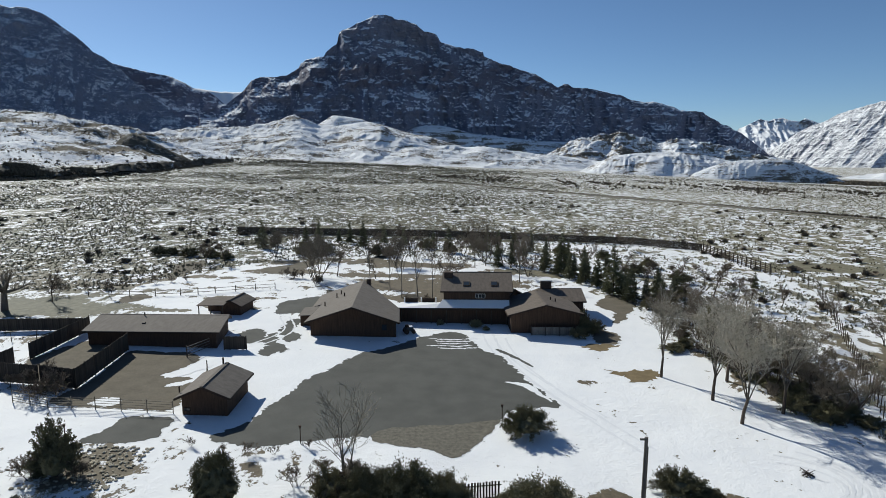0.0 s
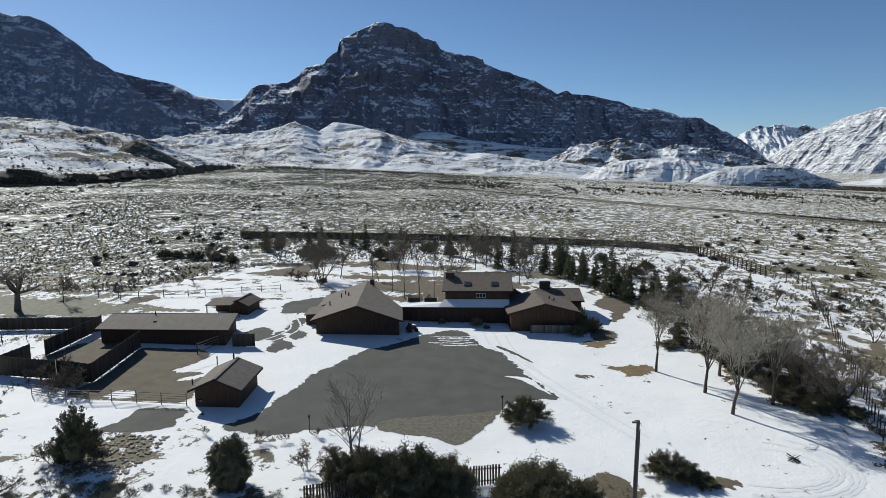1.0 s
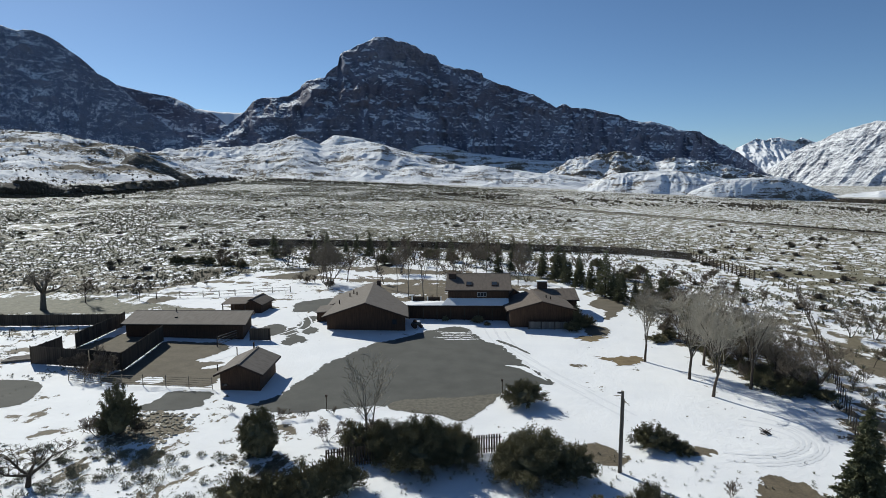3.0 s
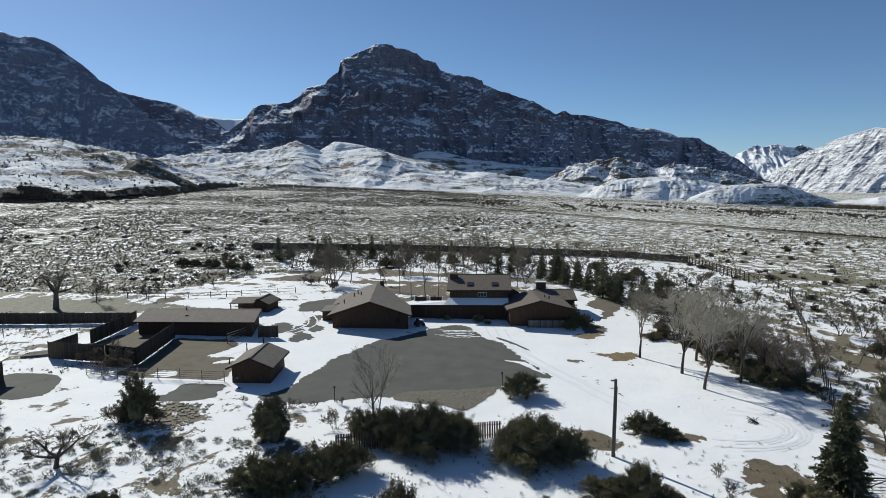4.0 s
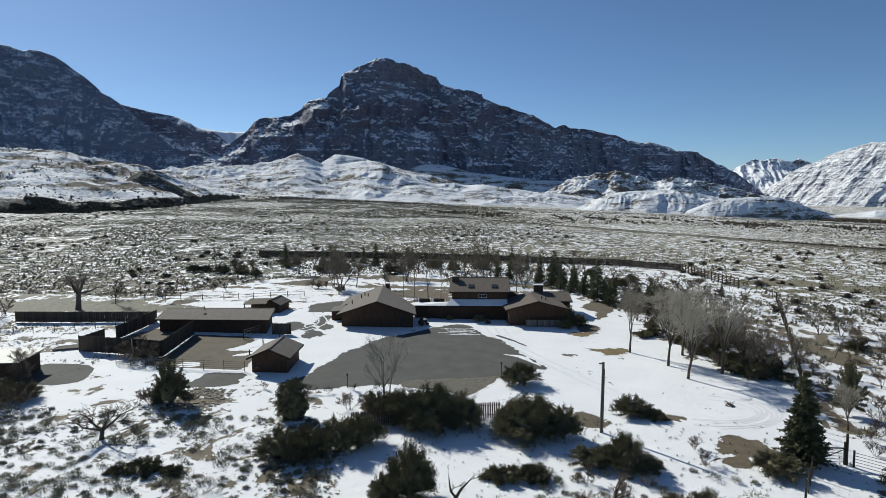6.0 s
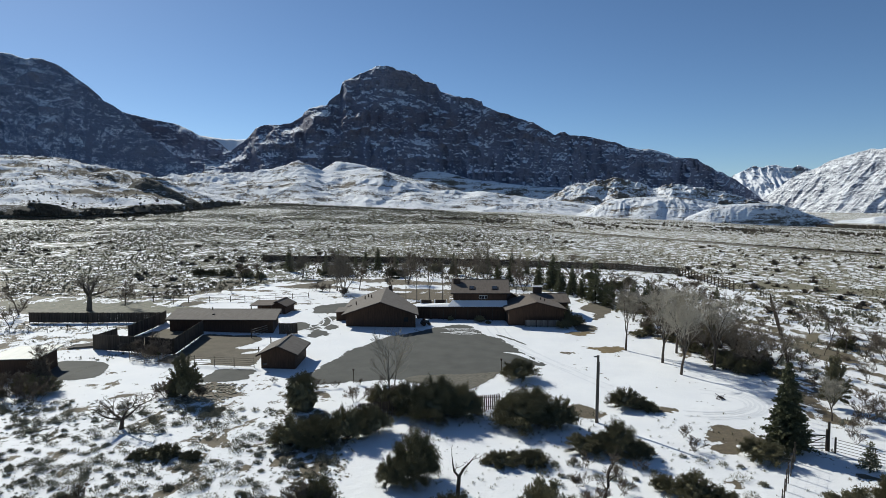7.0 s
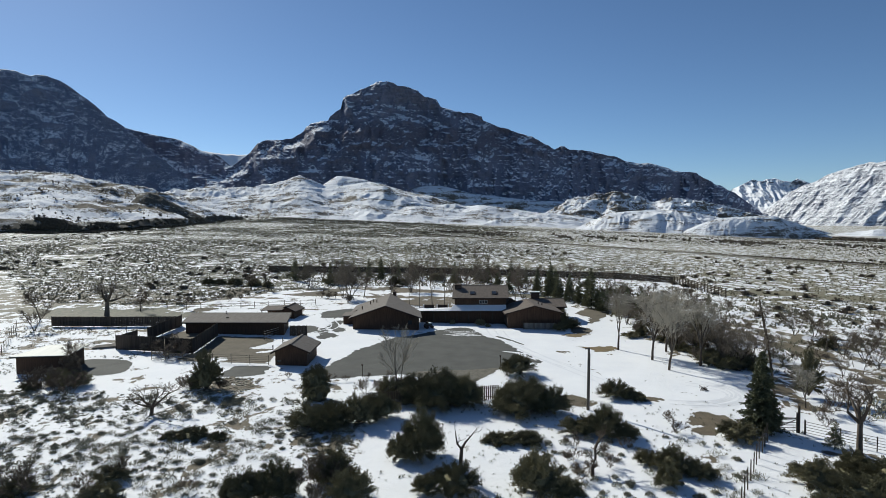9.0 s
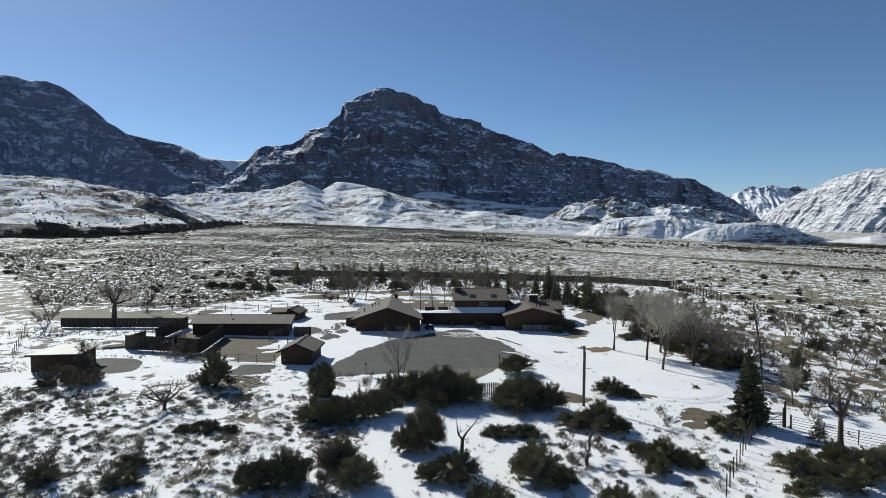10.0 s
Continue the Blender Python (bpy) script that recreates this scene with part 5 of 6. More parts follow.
def bare_tree(name, seed, height, label, bark, twig, kids=(9, 5, 5, 4), stems=1, bend=0.1, r=None, droop=(0, 0.05, 0.04, 0.02, 0), feathered=False):
    rng = np.random.RandomState(seed)
    top = len(kids)
    segs = [[] for _ in range(top + 1)]
    for s in range(stems):
        a = rng.uniform(0, 6.28)
        lean = 0.05 if stems == 1 else rng.uniform(0.15, 0.55)
        grow(rng, (rng.normal(0, 0.15 * (stems > 1)), rng.normal(0, 0.15 * (stems > 1)), -0.2), (math.cos(a) * lean, math.sin(a) * lean, 1), height * rng.uniform(0.62, 0.75), (r or height * 0.022) / stems ** 0.4, 0, top, segs, kids, bend, droop)
    o = thing(name, Matrix(), label, "tree" if height > 3 else "shrub")
    v, f = tubes(segs[0] if feathered else segs[0] + segs[1], 6)
    mesh_ob("trunk", v, f, bark, o, smooth=True)
    v, f = tubes([s for lv in segs[1 if feathered else 2:] for s in lv], 3)
    tagged(mesh_ob("twig_crown", v, f, twig, o), kind="stuff")
    return o


def tufts(rng, pts, dirs, length, width, blades=3, spread_=0.6):
    """Spiky leaf sprays: blades triangles at each point."""
    n = len(pts)
    vs = []
    for k in range(blades):
        d = dirs + rng.normal(0, spread_, (n, 3))
        d /= np.linalg.norm(d, axis=1, keepdims=True)
        s = np.cross(d, rng.normal(0, 1, (n, 3)))
        s /= np.linalg.norm(s, axis=1, keepdims=True) + 1e-9
        L = length * rng.uniform(0.6, 1.4, (n, 1))
        vs.append(np.stack([pts - s * width, pts + s * width, pts + d * L], 1))
    v = np.concatenate(vs, 0).reshape(-1, 3)
    return v, np.arange(len(v)).reshape(-1, 3)


def juniper(seed, w, h, label, mat=None, name="juniper", category="bush", branches=70, upright=0.5, tuft=0.13, fill=0.5, egg=False, n=120):
    """A bush of branches that fan out from the base, each clad in fine sprays, over a dense inner mass."""
    rng = np.random.RandomState(seed)
    o = thing(name, Matrix(), label, category)
    P, D, segs = [], [], []
    lobes = rng.uniform(0.72, 1.15, 9)
    for i in range(branches):
        a = rng.uniform(0, 6.283)
        el = math.asin(rng.uniform(0.03, 1.0)) if not egg else math.asin(rng.uniform(-0.1, 1.0))
        lobe = np.interp(a, np.linspace(0, 6.283, 9), np.r_[lobes[:8], lobes[0]]) * rng.uniform(0.78, 1.12)
        tip = np.array([math.cos(a) * math.cos(el) * w / 2 * lobe, math.sin(a) * math.cos(el) * w / 2 * lobe, (0.12 + 0.9 * math.sin(el)) * h * rng.uniform(0.75, 1.12)])
        if egg:
            uu = rng.uniform(0.02, 1.0)
            rr = w / 2 * math.sqrt(max(0.02, 1 - ((uu - 0.38) / 0.63) ** 2)) * rng.uniform(0.93, 1.06)
            tip = np.array([math.cos(a) * rr, math.sin(a) * rr, h * uu])
        root = np.array([rng.normal(0, w * 0.05), rng.normal(0, w * 0.05), h * (0.1 if not egg else 0.4)])
        t = rng.uniform(0.35, 1.0, n)[:, None] ** 0.7
        sag = np.array([0, 0, 1.0]) * (upright * 0.25 * h) * (t * (1 - t))
        p = root + (tip - root) * t + sag + rng.normal(0, 0.06 * w * 0.5, (n, 3)) * (0.4 + t * 0.6)
        p[:, 2] = np.maximum(p[:, 2], 0.03)
        P.append(p)
        d = (tip - root) / np.linalg.norm(tip - root)
        D.append(np.repeat([d * 0.8 + np.array([0, 0, upright])], n, 0))
        segs.append((root * 0.3, tip * 0.9, 0.035, 0.012))
    v, f = tufts(rng, np.concatenate(P), np.concatenate(D), tuft, tuft * 0.26, 3, 0.5)
    mesh_ob("crown", v, f, mat or M_JUNIPER, o)
    bm = bmesh.new()
    r = bmesh.ops.create_icosphere(bm, subdivisions=3, radius=1.0)
    for vv in r["verts"]:
        c = vv.co.copy()
        k = fill * (1 + 0.28 * noise.fractal(c * 1.7 + Vector((seed, 0, 0)), 0.8, 2.0, 3))
        vv.co = Vector((c.x * w / 2 * k, c.y * w / 2 * k, h * (0.36 if not egg else 0.34) + c.z * h * 0.5 * k))
        vv.co.z = max(vv.co.z, 0.0)
    part("inner_foliage", bm, mat or M_JUNIPER, o)
    tv, tf = tubes(segs[:14], 4)
    tagged(mesh_ob("branchwork", tv, tf, M_BARK_D, o), kind="stuff")
    return o


def conifer(seed, h, w, label, whorls=26, name="conifer", mat=None, droop=0.25):
    rng = np.random.RandomState(seed)
    o = thing(name, Matrix(), label, "tree")
    tv, tf = tubes([((0, 0, -0.3), (0, 0, h * 0.5), h * 0.018, h * 0.011), ((0, 0, h * 0.5), (0, 0, h * 0.97), h * 0.011, 0.02)], 7)
    mesh_ob("trunk", tv, tf, M_BARK_D, o, smooth=True)
    P, D, seg = [], [], []
    for i in range(whorls):
        t = (i + 0.5) / whorls
        z = h * (0.07 + 0.92 * t)
        reach = w / 2 * (1 - t) ** 0.85 * rng.uniform(0.8, 1.12) + 0.12
        for k in range(int(5 + 6 * (1 - t))):
            a = rng.uniform(0, 6.28)
            L = reach * rng.uniform(0.65, 1.1)
            m = max(3, int(L / 0.075))
            s = np.linspace(0.12, 1, m)[:, None]
            dirn = np.array([math.cos(a), math.sin(a), 0])
            p = dirn * s * L + np.array([0, 0, z]) + np.array([0, 0, -droop]) * (s * L) + np.array([0, 0, 0.12]) * (s * L) ** 2 / max(L, 0.3)
            p = p + rng.normal(0, 0.05, p.shape)
            P.append(p)
            D.append(np.repeat([dirn * 0.9 + [0, 0, -0.15]], m, 0))
            seg.append(((0, 0, z), tuple(dirn * L * 0.9 + np.array([0, 0, z - droop * L * 0.8])), 0.02, 0.008))
    v, f = tufts(rng, np.concatenate(P), np.concatenate(D), 0.028 * h ** 0.5 * 3, 0.009 * h ** 0.5 * 3, 3, 0.5)
    mesh_ob("crown", v, f, mat or M_SPRUCE, o)
    bv, bf = tubes(seg, 3)
    tagged(mesh_ob("branchwork", bv, bf, M_BARK_D, o), kind="stuff")
    return o


def put(kinds, i, x, y, s=1.0, sz=None, rz=None, label="", group="", dz=0.0):
    """Sets out a thing: the first time the built one, later a copy."""
    src = kinds[i % len(kinds)]
    m = pose(x, y, gz(x, y) + dz, 0, 0, random.uniform(0, 360) if rz is None else rz) @ Matrix.Diagonal((s, s, sz or s, 1))
    if src.get("set_out"):
        ob = copy_thing(src, m)
    else:
        src["set_out"] = 1
        src.matrix_basis = m
        ob = src
    return tagged(ob, label, "", group)


def vase_tree(name, seed, h, label, bark, twig, limbs=5, wide=0.75, r=0.165):
    """A cottonwood: a short dark trunk that parts into steep limbs under a fan of fine twigs."""
    rng = np.random.RandomState(seed)
    o = thing(name, Matrix(), label, "tree")
    segs = [[] for _ in range(6)]
    lean = rng.normal(0, 0.25, 2)
    fork = np.array([lean[0], lean[1], h * 0.27])
    segs[0] += [((0, 0, -0.3), (lean[0] * 0.3, lean[1] * 0.3, h * 0.13), r * 1.3, r), ((lean[0] * 0.3, lean[1] * 0.3, h * 0.13), tuple(fork), r, r * 0.85)]
    for k in range(limbs):
        a = k * 6.283 / limbs + rng.uniform(-0.5, 0.5)
        t = (1.0 if k else 0.15) * rng.uniform(0.45, 1.0) * wide
        base = fork * np.array([1, 1, rng.uniform(0.8, 1.1)])
        grow(rng, base, (math.cos(a) * t, math.sin(a) * t, 1), h * rng.uniform(0.5, 0.68), r * 0.5, 1, 5, segs, (0, 8, 6, 4, 2), 0.14, (0, 0.07, 0.06, 0.03, 0.01, 0.0))
    v, f = tubes(segs[0], 8)
    mesh_ob("trunk", v, f, M_BARK_D, o, smooth=True)
    limb_parts(segs[1], bark, o)
    v, f = tubes([s for lv in segs[2:] for s in lv], 3)
    tagged(mesh_ob("twig_crown", v, f, twig, o), kind="stuff")
    return o


COTTON = [vase_tree("bare_cottonwood", 5 + i, 9.6, "bare pale-barked cottonwood standing in snow", M_BARK_M, M_TWIG, 6, 0.36, 0.155) for i in range(3)]
THICKET = [bare_tree("bare_thicket_tree", 25 + i, 8.0, "tangled bare brown thicket tree", M_BARK_D, M_BRUSH, (8, 6, 5, 3), stems=4, bend=0.15, droop=(0.02, 0.08, 0.05, 0.02, 0)) for i in range(3)]
BROWNTREE = [bare_tree("bare_yard_tree", 45 + i, 7.0, "leafless brown yard tree in the snow", M_BARK_D, M_TWIG_D, (10, 6, 5, 4), stems=1 + i % 2, bend=0.12, droop=(0.02, 0.1, 0.08, 0.04, 0)) for i in range(3)]
SHRUB = [bare_tree("bare_shrub", 65 + i, 2.4, "leafless grey-brown shrub poking through snow", M_BARK_D, M_TWIG_D, (6, 5, 4), stems=5, bend=0.18, r=0.05) for i in range(3)]
JUN = [juniper(80 + i, 4.4, 2.7, "dark green spreading juniper bush in snow", upright=0.45 + 0.1 * i) for i in range(5)]
BIGJ = [juniper(130 + i, 6.6, 5.0, "large dark green juniper dome in snow", branches=170, upright=0.4, tuft=0.14, fill=0.5, n=170) for i in range(3)]
LOWJ = [juniper(90 + i, 3.8, 1.1, "low spreading brown-green juniper", branches=60, upright=0.3, tuft=0.12) for i in range(2)]
ROUND = [juniper(97, 3.3, 4.0, "dense rounded dark juniper", name="round_juniper", egg=True, branches=130, tuft=0.11, fill=0.84, n=80)]
CEDAR = [juniper(100 + i, 2.8, 4.8, "upright dark juniper tree", name="juniper_tree", category="tree", branches=80, upright=0.9, fill=0.5) for i in range(2)]
CONI = [conifer(110 + i, 7.5, 4.4, "dark green conifer at the back of the yard", 24) for i in range(4)]

# trees by the drive
for i, (x, y, s) in enumerate([(22.8, 74.1, 0.98), (26.5, 67.2, 1.1), (27.3, 61.3, 1.05), (32.8, 64.2, 1.05), (30.4, 73.3, 0.95)]):
    put(COTTON, i, x, y, s, group="cottonwoods by the drive")
spots = [(34.5, 71), (37, 67), (38.2, 63.2), (39, 73), (33.0, 78), (35.5, 80), (38.5, 77), (34, 86.5), (37, 93), (32.6, 74.5), (35, 98), (36.5, 73), (39, 69), (34.5, 82.5), (38, 85), (32.5, 90), (38, 97), (36, 90), (41, 88), (41, 80), (42, 73), (40.5, 94), (31.5, 83.5), (43.5, 84), (42.4, 67), (33.2, 94.6), (29.5, 97), (31, 102), (36.5, 103)]
for i, (x, y) in enumerate(spots):
    put(THICKET, i, x, y, random.uniform(0.6, 0.95), group="thicket trees")
for i, (x, y) in enumerate([(34.5, 65.0), (36.4, 62.4), (36.0, 67.5), (38.5, 63.6), (33.4, 78), (29.6, 86), (37.5, 70), (40.2, 61.6), (34.8, 71.6), (33.4, 74.4), (39.4, 66.2), (41.6, 70.4), (30.4, 90.4), (31.8, 81.2), (41.5, 76.0), (27.4, 84.6)]):
    put(JUN, i, x, y, random.uniform(0.7, 1.0), random.uniform(0.5, 0.8), label="dark juniper scrub under the bare trees", group="thicket scrub")
put(CEDAR, 0, 36.0, 75.0, 1.2, label="dark upright juniper in the thicket")
put(CEDAR, 1, 33.0, 87.0, 1.2, label="dark upright juniper in the thicket")
put(CEDAR, 1, 16.2, 92.0, 0.7, 0.62, label="dark juniper against the house wall")
spruce = conifer(140, 8.6, 4.5, "tall dark green spruce beside the fence", 62, "spruce")
spruce.matrix_basis = pose(29.4, 36.5, gz(29.4, 36.5))
small = conifer(141, 2.6, 1.9, "small dark spruce in the snow", 14, "young_spruce")
small.matrix_basis = pose(34.8, 32.7, gz(34.8, 32.7))
put(COTTON, 1, 38.3, 45.0, 0.45, label="small bare tree by the fence")
put(CEDAR, 0, 41.0, 49.6, 1.0, label="brown-green juniper tree by the fence")
for i, (x, y, s) in enumerate([(58.9, 89.5, 0.8), (62, 88.5, 0.7), (57.7, 76.3, 0.7), (60, 70, 0.75), (63, 74, 0.8), (66, 70, 0.7), (68, 80, 0.6), (65, 64, 0.6), (56, 66, 0.5), (50, 44, 0.5), (48.4, 61.5, 0.45), (53, 74, 0.6), (61, 60, 0.6), (70, 68, 0.7), (52, 67, 0.5), (58, 72, 0.55), (64, 79, 0.6), (47, 80, 0.5), (60, 104, 0.6), (75, 90, 0.8), (55, 62, 0.55), (59, 65, 0.6), (63, 69, 0.65), (67, 73, 0.6), (72, 78, 0.7), (66, 84, 0.55), (71, 62, 0.7), (75, 70, 0.7), (79, 76, 0.7), (57, 58, 0.5), (51, 60, 0.45), (46, 70, 0.4), (44.5, 64, 0.4), (49, 88, 0.45), (53, 95, 0.45)]):
    put(BROWNTREE if i % 3 else THICKET, i, x, y, s, group="trees along the ditch")
for i, (x, y, s) in enumerate([(59, 79, 0.9), (64, 67, 0.8), (72, 72, 1.0), (68, 60, 0.9), (33.4, 26.8, 1.0), (28.2, 23.6, 1.15), (30.4, 20.8, 1.2), (34.5, 23.4, 1.3), (32.4, 25.4, 0.9), (26, 18.6, 0.8), (38, 26, 1.0)]):
    put(JUN, i, x, y, s, group="junipers by the fence")

# foreground junipers: x, y, width, height
for i, (x, y, w, h) in enumerate([(-5.0, 42.4, 7.8, 5.6), (-1.8, 42.8, 4.8, 4.6), (-8.0, 43.2, 5.2, 4.6), (5.0, 41.4, 7.4, 6.2), (8.2, 40.8, 4.4, 3.2), (3.0, 42.2, 4.6, 5.2), (-11.0, 43.8, 4.4, 3.2), (5.0, 57.2, 5.8, 2.9), (-5.6, 26.8, 5.8, 9.2), (-7.6, 26.2, 3.4, 3.2), (4.6, 20.6, 5.2, 3.6), (7.0, 19.6, 2.8, 2.0), (-2.2, 19.9, 5.2, 2.6), (-4.6, 19.6, 2.6, 2.2), (12.8, 34.0, 5.0, 6.4), (10.0, 34.6, 4.2, 1.8), (14.8, 33.6, 2.6, 1.6), (17.0, 25.6, 4.0, 2.4), (15.0, 27.0, 2.4, 1.6), (15.6, 22.4, 3.0, 2.0), (19.0, 24.4, 3.0, 1.7), (26.2, 34.4, 4.8, 2.0), (16.6, 47.4, 5.0, 2.2), (-10.6, 17.8, 4.4, 3.0), (-16.6, 18.0, 4.6, 3.0), (-18.2, 33.6, 5.0, 2.8), (-15.8, 34.6, 4.4, 3.0), (-13.2, 35.4, 4.8, 3.4), (-11.2, 37.0, 4.8, 3.4), (-16.4, 32.8, 4.0, 2.2), (-19.0, 17.0, 4.0, 2.6), (0.6, 14.0, 4.6, 2.8), (10.6, 15.2, 3.8, 2.2), (-12.4, 20.8, 4.4, 3.4)]):
    if h > 4:
        put(BIGJ, i, x, y, w / 6.6, h / 6.9, group="foreground junipers")
    else:
        put(JUN, i, x, y, w / 4.1, min(h / 2.15, w / 2.9), group="foreground junipers")
for i, (x, y, s) in enumerate([(1.8, 30.9, 1.0), (4.6, 31.2, 0.9), (-28.8, 29.6, 0.95), (-26.4, 29.4, 0.7), (-30.8, 29.2, 0.7), (18.9, 46.4, 0.9)]):
    put(LOWJ, i, x, y, s, group="low junipers")
BRUSHY = [bare_tree("brown_bush", 170 + i, 2.8, "dense leafless brown bush", M_BARK_D, M_BRUSH, (7, 6, 6), stems=9, bend=0.16, r=0.05) for i in range(2)]
for i, (x, y, w, h) in enumerate([(-13.6, 20.4, 6.0, 4.0), (-11.8, 19.6, 4.6, 3.4), (-15.0, 18.6, 4.4, 3.0), (-13.0, 16.8, 5.0, 3.2), (-51.0, 63.6, 5.4, 3.4), (-47.8, 63.0, 5.2, 4.2), (-53.4, 64.0, 3.6, 2.4), (-47.6, 67.4, 3.0, 2.2), (-55.4, 49.4, 6.4, 5.0), (-53.6, 48.0, 5.0, 4.0), (-56.4, 47.6, 5.0, 3.0), (-53.5, 46.0, 4.4, 2.6), (-57.5, 45.0, 4.0, 2.0), (-37.4, 46.0, 4.4, 2.8), (-33.0, 46.0, 3.2, 2.0), (-10.8, 44.4, 4.0, 2.2), (-10.2, 47.4, 5.4, 2.6), (-13.0, 48.6, 4.4, 2.0), (-8.2, 46.2, 4.0, 2.0), (-32.8, 122, 6.0, 3.4), (-39.5, 127, 4.0, 2.0), (34.5, 64.5, 5.0, 2.4), (37.0, 61.5, 4.0, 2.0), (39.5, 58.0, 3.0, 1.4), (36.0, 69.0, 5.0, 2.6), (31.0, 84.5, 5.0, 2.4), (35.0, 78.0, 6.0, 2.8), (34.0, 90.0, 6.0, 2.8), (39.0, 84.0, 5.0, 2.6), (40.5, 92.0, 5.0, 2.4), (38, 108, 6, 2.4), (43, 113, 6, 2.2), (36, 117, 5, 2.4), (48, 117, 6, 2.2), (41, 122, 6, 2.6), (46, 134, 7, 2.2), (52, 127, 6, 2.0), (37, 127, 6, 2.2), (58, 132, 6, 2.0), (43, 99, 5, 2.4), (47, 104, 5, 2.0), (34, 142, 6, 2.4), (42, 148, 7, 2.2), (52, 148, 7, 2.0), (60, 150, 6, 2.0), (54, 70, 4.5, 2.0), (62, 82, 5.0, 2.4), (33.6, 68.4, 5.0, 3.4), (36.2, 65.2, 5.0, 3.2), (38.6, 68.0, 5.4, 3.8), (35.6, 74.6, 5.6, 4.0), (32.6, 76.4, 4.6, 3.4), (39.4, 71.8, 5.6, 4.0), (38.0, 80.4, 6.0, 4.2), (33.0, 84.4, 5.4, 3.8), (36.8, 87.6, 6.0, 4.2), (41.0, 84.6, 5.0, 3.6), (31.8, 93.2, 5.4, 3.6), (37.8, 95.2, 5.6, 3.8), (41.4, 77.4, 5.0, 3.4), (29.6, 88.8, 4.4, 2.8), (40.4, 64.8, 4.6, 2.8), (33.8, 99.6, 5.0, 3.4)]):
    put(BRUSHY, i, x, y, w / 6.2, h / 3.9, group="brown bushes")
put(ROUND, 0, -20.1, 43.0, 1.08)
put(CEDAR, 1, -34.9, 45.6, 1.25, 0.85, label="dark upright juniper among brown shrubs")
for i, (x, y, s) in enumerate([(-36.8, 45.4, 1.1), (-37.6, 46.4, 0.9), (-33.2, 45.6, 0.9), (-10.6, 43.6, 1.2), (-12.0, 44.6, 1.1), (-9.0, 44.0, 1.0), (-14.5, 46.0, 0.9), (-47.6, 60.8, 1.3), (-49.0, 61.6, 1.1), (-45.8, 61.4, 1.2), (-50.6, 42.0, 1.4), (-53.1, 42.4, 1.5), (-55.4, 43.6, 1.4), (-51.5, 44.5, 1.3), (-58, 46, 1.2), (-48.6, 63.4, 1.5), (-30.8, 20.4, 1.0), (-31.6, 17.0, 1.0), (-36.7, 16.4, 1.2), (-24, 18, 0.8), (-38, 18.5, 0.9), (9.0, 30.8, 0.6), (8.6, 27.5, 0.6), (11.4, 28.6, 0.7), (11.5, 25.9, 0.6), (13.9, 30.5, 0.6), (9.4, 24.4, 0.8), (8.4, 23.2, 0.7), (20.4, 38.6, 0.8), (38.5, 41.5, 0.9), (40.2, 43.0, 0.9), (37.2, 38.6, 0.8), (41.2, 39.4, 0.9), (43.0, 46.4, 1.0)]):
    put(SHRUB, i, x, y, s, group="leafless shrubs")
for i, (x, y, s) in enumerate([(-31.2, 19.8, 0.75), (-30.0, 16.6, 0.8), (-37.2, 16.6, 0.8), (-52.6, 45.6, 1.3), (-55.0, 46.2, 1.2), (-56.6, 43.4, 0.7), (-48.0, 64.2, 0.9), (-36.2, 46.0, 0.6)]):
    put(JUN, i, x, y, s, s * 0.8, label="dark scrubby juniper among sage", group="scrub junipers")
big = bare_tree("lot_edge_tree", 160, 9.0, "leafless slender tree at the lot's edge", M_BARK, M_TWIG, (8, 5, 4), stems=3, bend=0.1, r=0.14)
big.matrix_basis = pose(-10.6, 47.0, gz(-10.6, 47))


def gnarled_tree(name, seed, label, bark, twig, trunk=1.1, reach=2.6, r=0.17, limbs=4, kids=(0, 8, 6, 5), rise=0.75):
    """A low fruit tree: a short trunk that forks into wide crooked limbs."""
    rng = np.random.RandomState(seed)
    o = thing(name, Matrix(), label, "tree")
    segs = [[] for _ in range(5)]
    fork = np.array([0.15, 0.1, trunk])
    segs[0] += [((0, 0, -0.2), (0.05, 0.12, trunk * 0.5), r * 1.25, r), ((0.05, 0.12, trunk * 0.5), tuple(fork), r, r * 0.85)]
    for k in range(limbs):
        a = k * 6.283 / limbs + rng.uniform(-0.5, 0.5)
        grow(rng, fork, (math.cos(a) * 0.9, math.sin(a) * 0.9, rise), reach * rng.uniform(0.8, 1.2), r * 0.7, 1, 4, segs, kids, 0.3, (0, 0.08, 0.1, 0.05, 0))
    v, f = tubes(segs[0], 8)
    mesh_ob("trunk", v, f, bark, o, smooth=True)
    limb_parts(segs[1], bark, o)
    v, f = tubes([s for lv in segs[2:] for s in lv], 3)
    tagged(mesh_ob("twig_crown", v, f, twig, o), kind="stuff")
    return o


apple = gnarled_tree("apple_tree", 163, "gnarled leafless apple tree in snow", M_BARK_D, M_TWIG_D, 1.0, 2.8, 0.2, 4, (0, 6, 5, 4), 0.55)
apple.matrix_basis = pose(-36.6, 35.6, gz(-36.6, 35.6))
snag = gnarled_tree("old_cottonwood", 150, "old dead cottonwood with broken limbs", M_BARK_D, M_TWIG_D, 4.2, 4.4, 0.25, 4, (0, 7, 5, 4), 1.4)
snag.matrix_basis = pose(34.0, 27.2, gz(34.0, 27.2), 0, 0, 60)
dead = gnarled_tree("dead_sapling", 166, "crooked dead trunk standing above a juniper", M_BARK_D, M_BARK_D, 2.6, 1.9, 0.17, 2, (0, 3, 2, 1), 1.2)
dead.matrix_basis = pose(-1.9, 22.4, gz(-1.9, 22.4))
